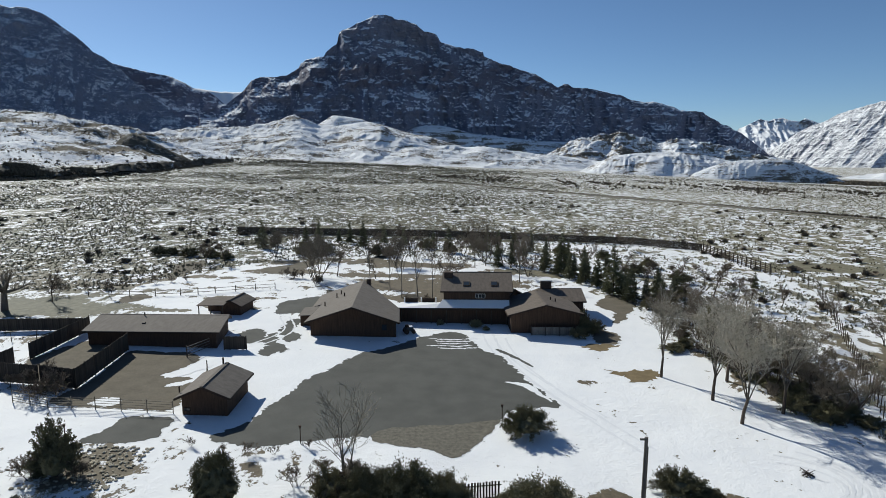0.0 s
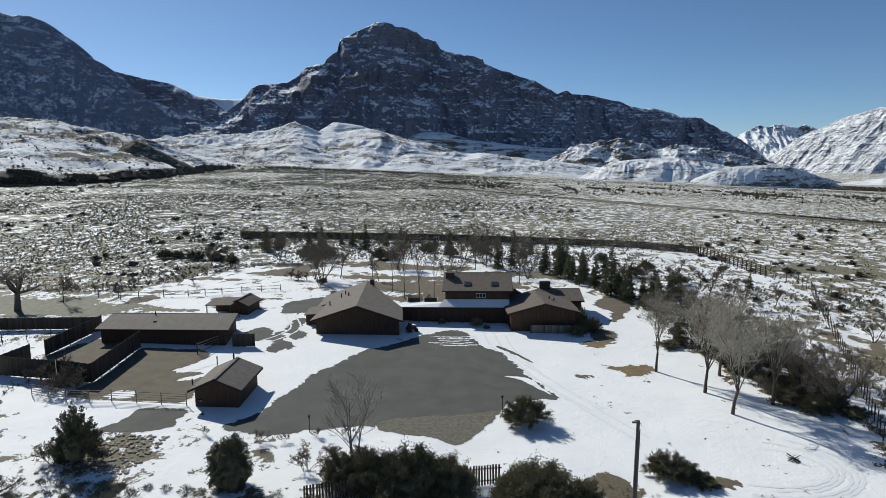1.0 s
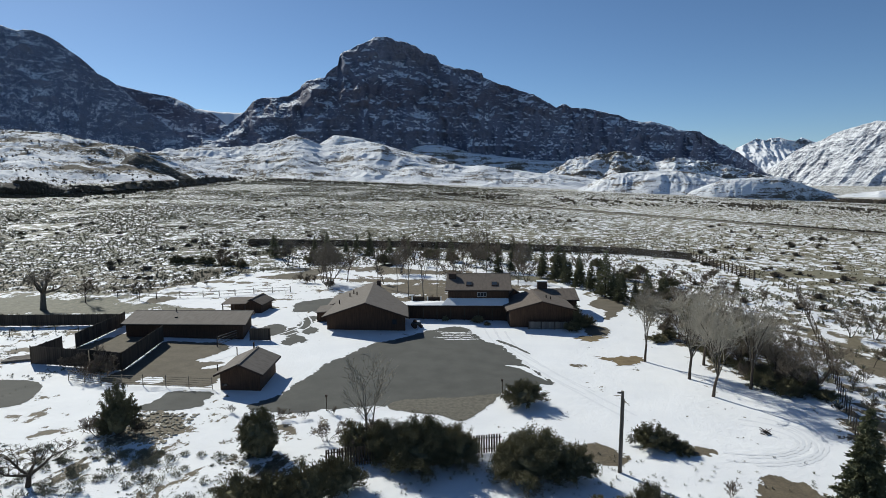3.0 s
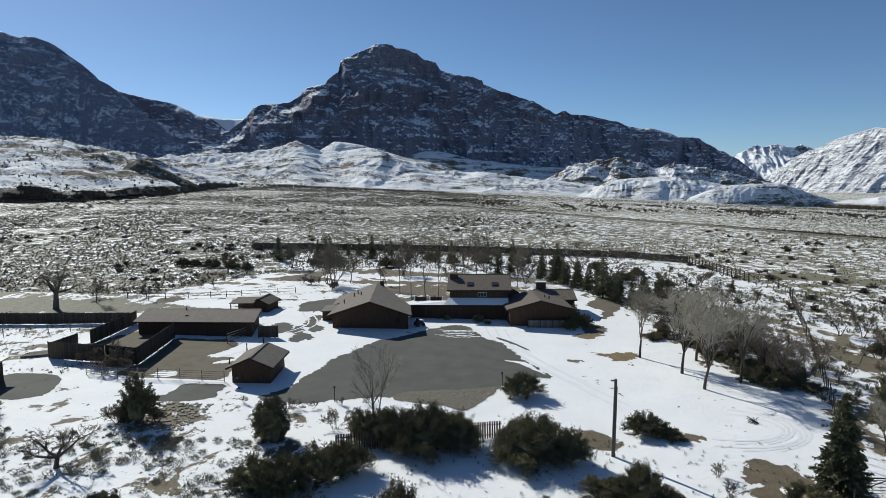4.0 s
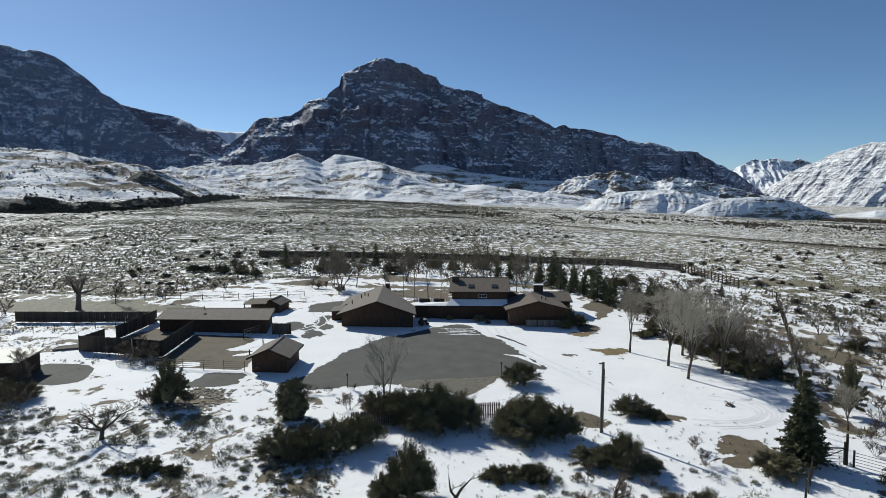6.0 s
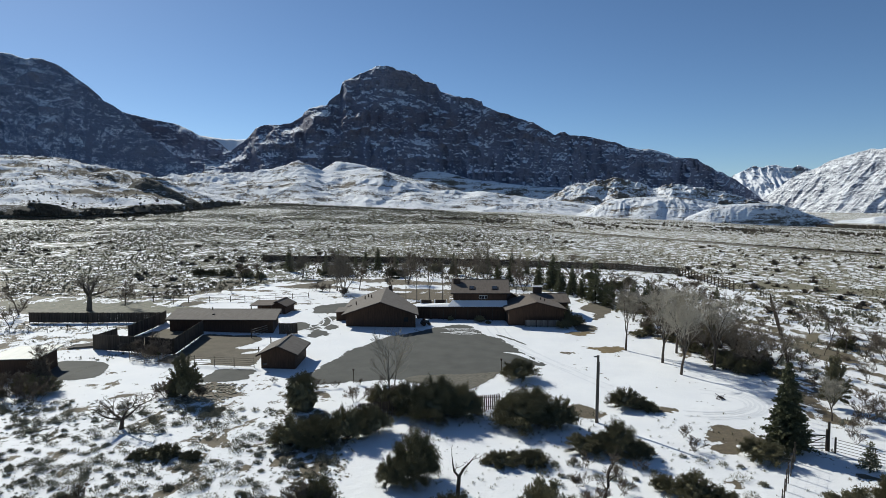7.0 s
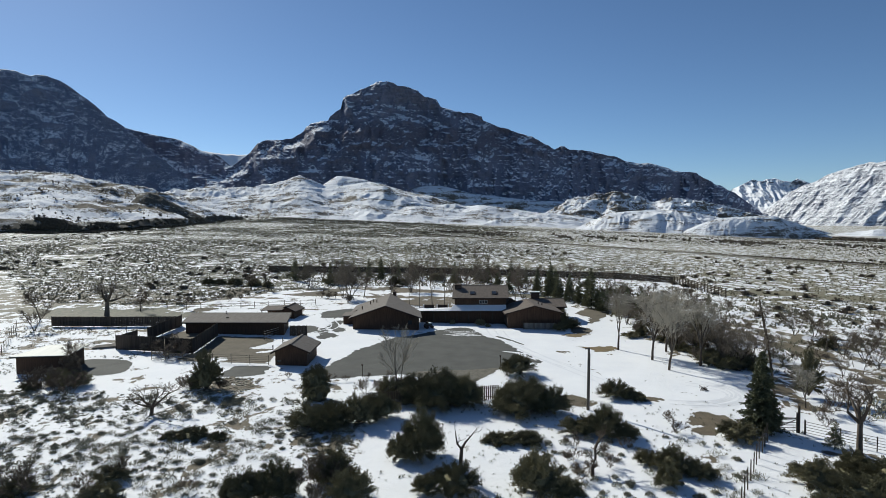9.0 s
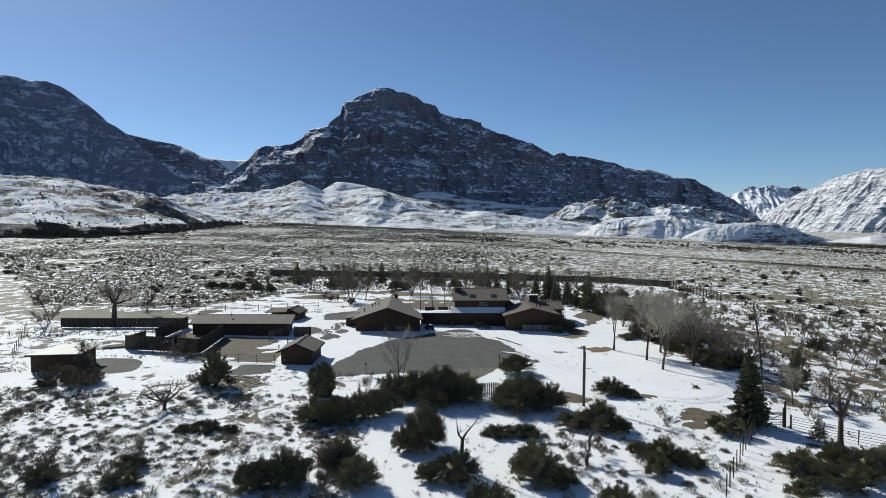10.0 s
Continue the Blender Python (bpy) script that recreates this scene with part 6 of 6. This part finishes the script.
dead2 = bare_tree("dead_snag", 168, 5.4, "short dead snag among dry brush", M_BARK_D, M_TWIG_D, (8, 5, 4), stems=1, bend=0.2, r=0.2)
dead2.matrix_basis = pose(9.6, 24.0, gz(9.6, 24))
oldc = gnarled_tree("yard_cottonwood", 175, "big dark-barked cottonwood behind the board fence", M_BARK_M, M_TWIG_M, 3.0, 4.6, 0.46, 6, (0, 7, 5, 4), 0.85)
oldc.matrix_basis = pose(-79.5, 95.6, gz(-79.5, 95.6))
put(BROWNTREE, 0, -55.2, 50.6, 0.85, label="bare tree beside the pale-roofed shed")

# trees round the houses
FAN = [bare_tree("spreading_yard_tree", 180 + i, 10.5, "spreading many-stemmed leafless brown tree", M_BARK_M, M_TWIG_M, (9, 6, 5, 3), stems=5, bend=0.1, r=0.2, droop=(0.03, 0.08, 0.06, 0.03, 0)) for i in range(2)]
for i, (x, y, s) in enumerate([(-33.4, 123.5, 1.05), (-36.0, 128.0, 0.8), (-20.0, 144.0, 0.7), (1.0, 152.0, 0.8), (11.0, 150.0, 0.7), (-2.0, 166.0, 0.8), (-52.0, 152.0, 0.7)]):
    put(FAN, i, x, y, s, group="spreading yard trees")
POPLAR = [bare_tree("slender_poplar", 185 + i, 13.0, "slender leafless poplar behind the lodge", M_BARK, M_TWIG_D, (16, 4, 4), bend=0.05, r=0.12, droop=(0.05, 0.35, 0.25, 0.1, 0), feathered=True) for i in range(2)]
for i, (x, y, s) in enumerate([(-14.3, 111.5, 0.95), (-11.4, 112.5, 1.0), (-8.6, 112.0, 0.9), (-22.5, 124.0, 0.85), (-1.0, 145.0, 1.0), (1.6, 147.0, 0.95), (-5.6, 118.0, 0.85), (8.6, 128.0, 0.9), (-17.5, 118.0, 0.8)]):
    put(POPLAR, i, x, y, s, group="slender poplars")
# conifers behind the houses: x, y, height
rowc = [(-60.2, 165.4, 7.5), (-58.6, 170.6, 5.5), (-47.3, 176.8, 6.8), (-38.4, 178.1, 6.4), (-33.1, 171.5, 7.4), (-42.6, 182.0, 5.6), (-28.5, 180.0, 6.0), (-22.0, 176.0, 6.2), (-8.4, 166.1, 6.6), (-13.5, 178.0, 5.8), (2.1, 167.6, 7.0), (5.2, 163.4, 7.8), (9.8, 172.0, 6.6), (14.3, 169.0, 7.5), (16.4, 150.8, 7.2), (11.4, 160.5, 6.4), (18.7, 138.2, 9.1), (24.4, 142.0, 8.1), (21.1, 135.6, 5.8), (24.6, 126.2, 7.2), (26.1, 118.0, 9.4), (29.0, 120.8, 6.4), (21.4, 147.0, 7.0), (28.4, 136.0, 6.6), (27.6, 112.4, 5.6), (31.6, 127.0, 6.0), (33.4, 115.0, 4.6), (56.5, 126.7, 4.0), (-52.5, 181.0, 5.0), (22.8, 130.4, 8.2), (33.0, 110.0, 5.8), (35.6, 112.6, 5.4), (38.0, 118.0, 5.2), (32.2, 104.6, 5.0), (15.2, 141.3, 6.6), (18.0, 137.0, 7.2), (19.8, 132.8, 5.8), (21.5, 127.6, 5.4), (23.9, 125.3, 5.2), (25.1, 119.4, 4.9), (27.7, 118.0, 5.0), (29.1, 114.4, 5.9), (31.0, 113.0, 5.0), (35.1, 120.5, 6.1), (8.1, 148.8, 5.5), (4.4, 146.6, 7.2)]
for i, (x, y, h) in enumerate(rowc):
    put(CONI, i, x, y, h / 7.3 * random.uniform(0.85, 1.0), h / 7.3, group="yard conifers")
for i, (x, y, s) in enumerate([(-46, 158.5, 1.6), (-42, 160, 1.4), (-26.6, 158, 1.3), (-24, 158, 1.2), (-8, 165, 1.3), (-68, 150, 1.1), (-74, 151, 1.2), (-83, 152, 1.1), (-80, 153, 1.0), (-63, 148, 1.0), (-15, 172, 1.3), (0, 172, 1.4), (22, 165, 1.3), (32, 160, 1.2), (41, 150, 1.1), (36, 140, 1.2), (43, 132, 1.1), (38, 116, 1.0), (34, 104, 0.9), (30, 108, 0.9), (16.6, 91.6, 0.85), (15.0, 89.6, 0.75), (17.9, 92.6, 0.9), (-0.4, 93.4, 0.62), (-5.9, 94.0, 0.4), (1.3, 91.9, 0.3), (12.6, 108, 0.7), (14.4, 108.5, 0.6)]):
    put(JUN, i, x, y, s, s * 1.1, label="dark juniper in the yard", group="yard junipers")
for i, (x, y, s) in enumerate([(-31, 130, 1.0), (-6, 124, 1.1), (-20, 142, 0.9), (-60, 140, 0.9), (11, 134, 1.1), (-75.8, 102, 1.0), (-66.5, 104.6, 0.5), (-83, 79, 0.9), (-22, 128, 0.8), (6, 150, 1.2), (-66, 143, 1.0), (-90, 90, 1.1), (-28, 160, 1.0), (-52, 168, 1.0), (-38, 150, 1.1), (-18, 158, 1.1), (-4, 160, 1.2), (3, 163, 1.1), (-50, 186, 0.9), (-24, 186, 1.0), (20, 172, 1.0), (32, 182, 1.0), (42, 176, 0.9), (-66, 180, 0.9), (13, 166, 1.0), (26, 150, 1.0), (40, 125, 0.9), (45, 118, 0.9), (48, 110, 0.9), (37, 122, 0.7), (42, 130, 0.7), (36, 131, 0.75), (47, 128, 0.7), (51, 121, 0.6), (39, 112, 0.65), (43, 106, 0.65), (52, 134, 0.6), (33, 137, 0.75), (40, 140, 0.7), (47, 143, 0.65), (56, 140, 0.6), (35, 147, 0.7), (55, 112, 0.55), (58, 118, 0.5)]):
    put(BROWNTREE, i, x, y, s * 1.2, group="bare yard trees")
for i, (x, y, s) in enumerate([(-39.5, 127, 1.2), (-37.6, 126.4, 1.1), (-41.6, 128, 1.0), (-33, 120, 1.2), (-75, 110, 0.9), (-72, 112, 0.9), (-70, 114, 0.8), (-67.5, 116, 0.8), (-65.5, 118, 0.8), (-63, 120, 0.8), (-60.5, 121.5, 0.8), (-78, 106, 1.3), (-13, 108, 0.8), (-9, 108, 0.9), (46, 75, 1.0), (48, 68, 1.0), (43, 58, 0.9), (20.2, 35.0, 0.7), (15, 35.5, 0.5), (8, 27, 0.6), (45, 50, 1.0), (50, 80, 1.0), (-23.0, 51.0, 0.5), (-20.4, 50.6, 0.6), (-18.2, 51.2, 0.5), (-15.4, 52.4, 0.5), (-12.6, 53.0, 0.5), (-26.4, 52.0, 0.5)]):
    put(SHRUB, i + 1, x, y, s, group="garden shrubs")


# ---- sagebrush, grass and stones ----
def scatter(name, label, category, pts, size, mat, blades=9, seed=1, squat=0.8, wide=0.16, level=ground_h):
    rng = np.random.RandomState(seed)
    n = len(pts)
    size = np.broadcast_to(size, (n,)) * rng.uniform(0.6, 1.35, n)
    base = np.stack([pts[:, 0], pts[:, 1], level(pts[:, 0], pts[:, 1]) - 0.05], -1)
    vs = []
    for k in range(blades):
        a = rng.uniform(0, 6.283, n)
        t = rng.uniform(0.1, 1.0, n)
        d = np.stack([np.cos(a) * t, np.sin(a) * t, (1.15 - t * 0.75) * squat], -1) * size[:, None]
        side = np.stack([-np.sin(a + 0.6), np.cos(a + 0.6), rng.uniform(-0.3, 0.3, n)], -1) * (size * wide * rng.uniform(0.6, 1.3, n))[:, None]
        low = base + d * np.array([0.25, 0.25, 0.0])
        vs.append(np.stack([low - side, low + side, base + d + side * 0.6, base + d - side * 0.6], 1))
    v = np.concatenate(vs, 0).reshape(-1, 3)
    ob = mesh_ob(name, v, np.arange(len(v)).reshape(-1, 4), mat)
    return tagged(ob, label, category, kind="stuff")


def clumps(name, label, category, pts, size, mat, sprays=40, seed=1, blade=0.13):
    """Small rounded bushes, each a loose dome of fine upright sprays."""
    rng = np.random.RandomState(seed)
    n = len(pts)
    base = np.stack([pts[:, 0], pts[:, 1], ground_h(pts[:, 0], pts[:, 1]) - 0.03], -1)
    P, D = [], []
    for k in range(sprays):
        d = rng.normal(0, 1, (n, 3))
        d[:, 2] = np.abs(d[:, 2])
        d /= np.linalg.norm(d, axis=1, keepdims=True)
        r = size * rng.uniform(0.35, 1.0, n)
        P.append(base + d * r[:, None] * np.array([1.15, 1.15, 0.85]))
        D.append(d * 0.6 + np.array([0, 0, 0.6]))
    v, f = tufts(rng, np.concatenate(P), np.concatenate(D), blade, 0.022, 2, 0.4)
    return tagged(mesh_ob(name, v, f, mat), label, category, kind="stuff")


rng = np.random.RandomState(9)
q = np.stack([np.r_[rng.uniform(-80, -9, 3900), rng.uniform(4, 24, 260)], np.r_[rng.uniform(5, 49, 3900), rng.uniform(10, 34, 260)]], -1)
open_ground = ((in_poly(q[:, 0], q[:, 1], YARD) > 0.5) | ((q[:, 1] < 43) & (q[:, 0] < -14)) | (q[:, 0] > 0))
keep = open_ground & (rng.uniform(0, 1, 4160) < 0.5 + 0.5 * vnoise(q[:, 0] / 6, q[:, 1] / 6, 31, 3))
clumps("sagebrush_near", "grey-green sagebrush bushes poking through snow", "sagebrush", q[keep], 0.28 + 0.5 * rng.uniform(0, 1, keep.sum()) ** 1.8, M_SAGE, 105, 2, 0.19)
q = np.stack([rng.uniform(-80, -9, 6000), rng.uniform(5, 47, 6000)], -1)
keep = ((in_poly(q[:, 0], q[:, 1], YARD) > 0.5) | ((q[:, 1] < 43) & (q[:, 0] < -12))) & (vnoise(q[:, 0] / 5, q[:, 1] / 5, 39, 3) > -0.25)
clumps("sage_seedlings", "small dry sage tufts and stubble in the snow", "sagebrush", q[keep], 0.1 + 0.16 * rng.uniform(0, 1, keep.sum()) ** 2, M_SAGE, 22, 12, 0.12)
q = np.stack([rng.uniform(-90, -53, 2600), rng.uniform(48, 92, 2600)], -1)
keep = (vnoise(q[:, 0] / 5, q[:, 1] / 3, 46, 3) > -0.05) & ~((q[:, 0] > -64.5) & (q[:, 1] > 64)) & ~((q[:, 0] > -65) & (q[:, 0] < -54) & (q[:, 1] < 60)) & ~((q[:, 1] > 82) & (q[:, 1] < 87))
scatter("paddock_grass", "dry grass and small sage in the snowy paddock", "grass", q[keep], 0.32, M_SAGE, 14, 23, squat=0.7, wide=0.06)
q = np.stack([rng.uniform(-9, 34, 1100), rng.uniform(6, 46, 1100)], -1)
keep = vnoise(q[:, 0] / 6, q[:, 1] / 6, 32, 3) > 0.02
scatter("grass_tufts_near", "dry grass tufts in the foreground snow", "grass", q[keep], 0.3, M_SAGE, 20, 3, wide=0.035)
m = 165000
r = 120 + 880 * rng.uniform(0, 1, m) ** 1.3
az = np.radians(rng.uniform(-42, 40, m))
q = np.stack([r * np.sin(az), r * np.cos(az) - 10], -1)
keep = (in_poly(q[:, 0], q[:, 1], YARD) > 2) & ((q[:, 0] > -54) | (q[:, 1] > 110)) & (vnoise(q[:, 0] / 14, q[:, 1] / 22, 33, 3) > -0.3) & ((q[:, 0] < 18) | (q[:, 0] > 70) | (q[:, 1] > 190) | (rng.uniform(0, 1, m) < 0.45))
keep &= rng.uniform(0, 1, m) < 1.0 - 0.72 * clamp01((q[:, 0] + 40) / 140)
near_by = keep & (r < 290)
scatter("sagebrush_near_plain", "grey-green sagebrush on the snowy plain behind the yard", "sagebrush", q[near_by], 0.32 + 0.00085 * r[near_by], M_SAGE_P, 11, 24, squat=0.75, wide=0.12)
keep &= r >= 290
scatter("sagebrush_plain", "endless sagebrush across the snowy plain", "sagebrush", q[keep], 0.3 + 0.00085 * r[keep], M_SAGE_P, 5, 4, squat=0.75, wide=0.26)
m = 1500
r = 130 + 620 * rng.uniform(0, 1, m)
az = np.radians(rng.uniform(-44, 42, m))
q = np.stack([r * np.sin(az), r * np.cos(az) - 10], -1)
keep = (in_poly(q[:, 0], q[:, 1], YARD) > 6) & ((q[:, 0] > -54) | (q[:, 1] > 122)) & (vnoise(q[:, 0] / 40, q[:, 1] / 60, 34, 3) > 0.0)
scatter("scrub_plain", "dark scattered scrub on the plain", "scrub", q[keep], 1.9, M_SCRUB, 16, 5, squat=0.5, wide=0.22)
hill_trees = [BVHTree.FromPolygons([tuple(v.co) for v in h.data.vertices], [tuple(p.vertices) for p in h.data.polygons]) for h in (terrace_west, bluff, knoll)]


def on_terrace(x, y):
    """Height of the terrace or of the plain below it."""
    out = ground_h(x, y)
    for i, (a, b) in enumerate(zip(x, y)):
        for tree in hill_trees:
            h = tree.ray_cast((a, b, 600), (0, 0, -1))[0]
            if h is not None:
                out[i] = max(out[i], h.z)
    return out


foot_line = np.array(BLUFF_FOOT, float)
t = rng.uniform(0, len(BLUFF_FOOT) - 1.001, 7000)
seg_i, fr = t.astype(int), (t - t.astype(int))[:, None]
q = foot_line[seg_i] * (1 - fr) + foot_line[seg_i + 1] * fr
out_dir = q / np.linalg.norm(q, axis=1, keepdims=True)
q = q + out_dir * (rng.uniform(-6, 26, len(q)) * (1 + 0.15 * t))[:, None]
keep = vnoise(q[:, 0] / 14, q[:, 1] / 14, 38, 3) > 0.015 * t - 0.1
scatter("scrub_band", "dark band of creek-side scrub on the bluff", "scrub", q[keep], 2.4 - 0.02 * t[keep], M_BELT, 12, 6, squat=0.75, wide=0.2, level=on_terrace)
q = np.stack([rng.uniform(-400, -60, 700), rng.normal(955, 22, 700)], -1)
keep = vnoise(q[:, 0] / 40, q[:, 1] / 40, 47, 3) > -0.05
scatter("scrub_foot", "thin brown scrub at the foot of the snowy hills", "scrub", q[keep], 2.6, M_BELT, 10, 19, squat=0.8, wide=0.16, level=on_terrace)
q = np.stack([rng.uniform(-1000, -300, 2600), rng.uniform(450, 1080, 2600)], -1)
keep = vnoise(q[:, 0] / 60, q[:, 1] / 22, 44, 3) > 0.1
scatter("scrub_terrace", "scattered dark brush lines on the snowy terrace", "scrub", q[keep], 2.4, M_SCRUB, 8, 17, wide=0.2, level=on_terrace)
q = np.stack([rng.uniform(540, 1000, 2500), rng.uniform(960, 1200, 2500)], -1)
scatter("scrub_far", "brown belt of far creek-side trees", "scrub", q, 5.0, M_SCRUB, 9, 16, wide=0.25)
m = 1400
t = rng.uniform(0, 1, m)
q = np.stack([-60 + 420 * t, 640 - 60 * t + rng.normal(0, 45, m)], -1)
keep = vnoise(q[:, 0] / 20, q[:, 1] / 60, 35, 2) > 0.1
scatter("scrub_line", "dark line of brush along a far ditch", "scrub", q[keep], 1.9, M_SCRUB, 10, 7, wide=0.3)
q = np.stack([rng.uniform(30, 85, 3600), rng.uniform(34, 130, 3600)], -1)
keep = (in_poly(q[:, 0], q[:, 1], YARD) > 1) & (vnoise(q[:, 0] / 8, q[:, 1] / 8, 36, 3) > 0.1)
scatter("brush_east", "dry grass and low brush east of the drive", "brush", q[keep], 0.75, M_SAGE, 14, 8, wide=0.08)
q = np.stack([rng.uniform(-37.5, -29.5, 420), rng.uniform(43.5, 51.5, 420)], -1)
for i in range(290):
    x, y = q[i]
    bm = bmesh.new()
    bmesh.ops.create_icosphere(bm, subdivisions=1, radius=random.uniform(0.07, 0.2))
    for v in bm.verts:
        v.co = Vector((v.co.x * 1.3, v.co.y, v.co.z * 0.55)) + Vector((random.uniform(-0.04, 0.04), random.uniform(-0.04, 0.04), 0))
    st = part("boulder", bm, M_STONE)
    st.matrix_basis = pose(x, y, gz(x, y) + 0.04, 0, 0, random.uniform(0, 360))
    tagged(st, "rounded tan field stone on a snowy rock bed", "stone", "stones of the rock bed")


# ---- far dirt road ----
def strip(name, line, w, mat, label, category, lift=0.25):
    vs, fs = [], []
    pts = []
    for a, b in zip(line, line[1:]):
        pts += along((*a, 0), (*b, 0), 8)[:-1]
    pts.append(Vector((*line[-1], 0)))
    for i, p in enumerate(pts):
        d = (pts[min(i + 1, len(pts) - 1)] - pts[max(i - 1, 0)]).normalized()
        nrm = Vector((-d.y, d.x, 0))
        for s in (-1, 1):
            o = p + nrm * s * w / 2
            vs.append((o.x, o.y, gz(o.x, o.y) + lift + 1.2 * float(vnoise(np.array([o.x / 90]), np.array([o.y / 90]), 5, 3)[0]) * float(clamp01((o.y - 150) / 200)) * (1 - float(clamp01(1 - math.hypot(o.x, o.y - 60) / 400)))))
    for i in range(len(pts) - 1):
        fs.append((2 * i, 2 * i + 1, 2 * i + 3, 2 * i + 2))
    return tagged(mesh_ob(name, vs, fs, mat), label, category, kind="structure")


strip("road_dirt", [(-75, 590), (4, 492), (57, 433), (98, 387), (149, 324), (187, 279), (280, 170)], 9.0, M_ROAD, "straight dirt road across the sage plain", "road")


line = np.array([(-75, 590), (4, 492), (57, 433), (98, 387), (149, 324), (187, 279), (280, 170)], float)
t = np.sort(rng.uniform(0, 6, 1500))
q = np.stack([np.interp(t, range(7), line[:, 0]) + 5.5 + rng.normal(0, 0.8, 1500), np.interp(t, range(7), line[:, 1]) + 5.0 + rng.normal(0, 0.8, 1500)], -1)
scatter("roadside_brush", "low brown brush along the far side of the dirt road", "brush", q, 0.9, M_SCRUB, 8, 18, wide=0.3)


def tyre_tracks(line, label):
    for off in (-0.75, 0.75):
        pts = []
        for i, p in enumerate(line):
            a, b = line[max(i - 1, 0)], line[min(i + 1, len(line) - 1)]
            d = Vector((b[0] - a[0], b[1] - a[1])).normalized()
            pts.append((p[0] - d.y * off, p[1] + d.x * off))
        vs, fs = [], []
        for i, p in enumerate(pts):
            a, b = pts[max(i - 1, 0)], pts[min(i + 1, len(pts) - 1)]
            d = Vector((b[0] - a[0], b[1] - a[1])).normalized()
            w = 0.15 + 0.05 * math.sin(i * 1.7)
            for s in (-1, 1):
                x, y = p[0] - d.y * w * s, p[1] + d.x * w * s
                vs.append((x, y, sheet_z(x, y) + 0.014))
        fs = [(2 * i, 2 * i + 1, 2 * i + 3, 2 * i + 2) for i in range(len(pts) - 1)]
        tagged(mesh_ob("track", vs, fs, M_TRACK), label, "tyre track", kind="structure")


def arc(cx, cy, rx, ry, a0, a1, n=40):
    return [(cx + rx * math.cos(radians(a0 + (a1 - a0) * i / n)), cy + ry * math.sin(radians(a0 + (a1 - a0) * i / n))) for i in range(n + 1)]


for k in range(3):
    tyre_tracks(arc(25.0 - k, 50.0 + 0.6 * k, 6.8 + k * 1.7, 4.4 + k * 1.3, -110 + 25 * k, 70 - 20 * k), "curved tyre track pressed into the snow")
tyre_tracks([(1.6 + 10.6 * (1 - math.cos(i / 40 * 1.5)) + 0.04 * i, 90 - 0.72 * i) for i in range(41)], "long tyre track along the snowy drive")
tyre_tracks([(3.4 + 12.4 * (1 - math.cos(i / 40 * 1.3)) + 0.06 * i, 88 - 0.78 * i) for i in range(44)], "long tyre track along the snowy drive")
tyre_tracks([(-31 + 2.2 * math.sin(i / 9), 82 + i * 0.45) for i in range(32)], "curving tyre track beside the hall")
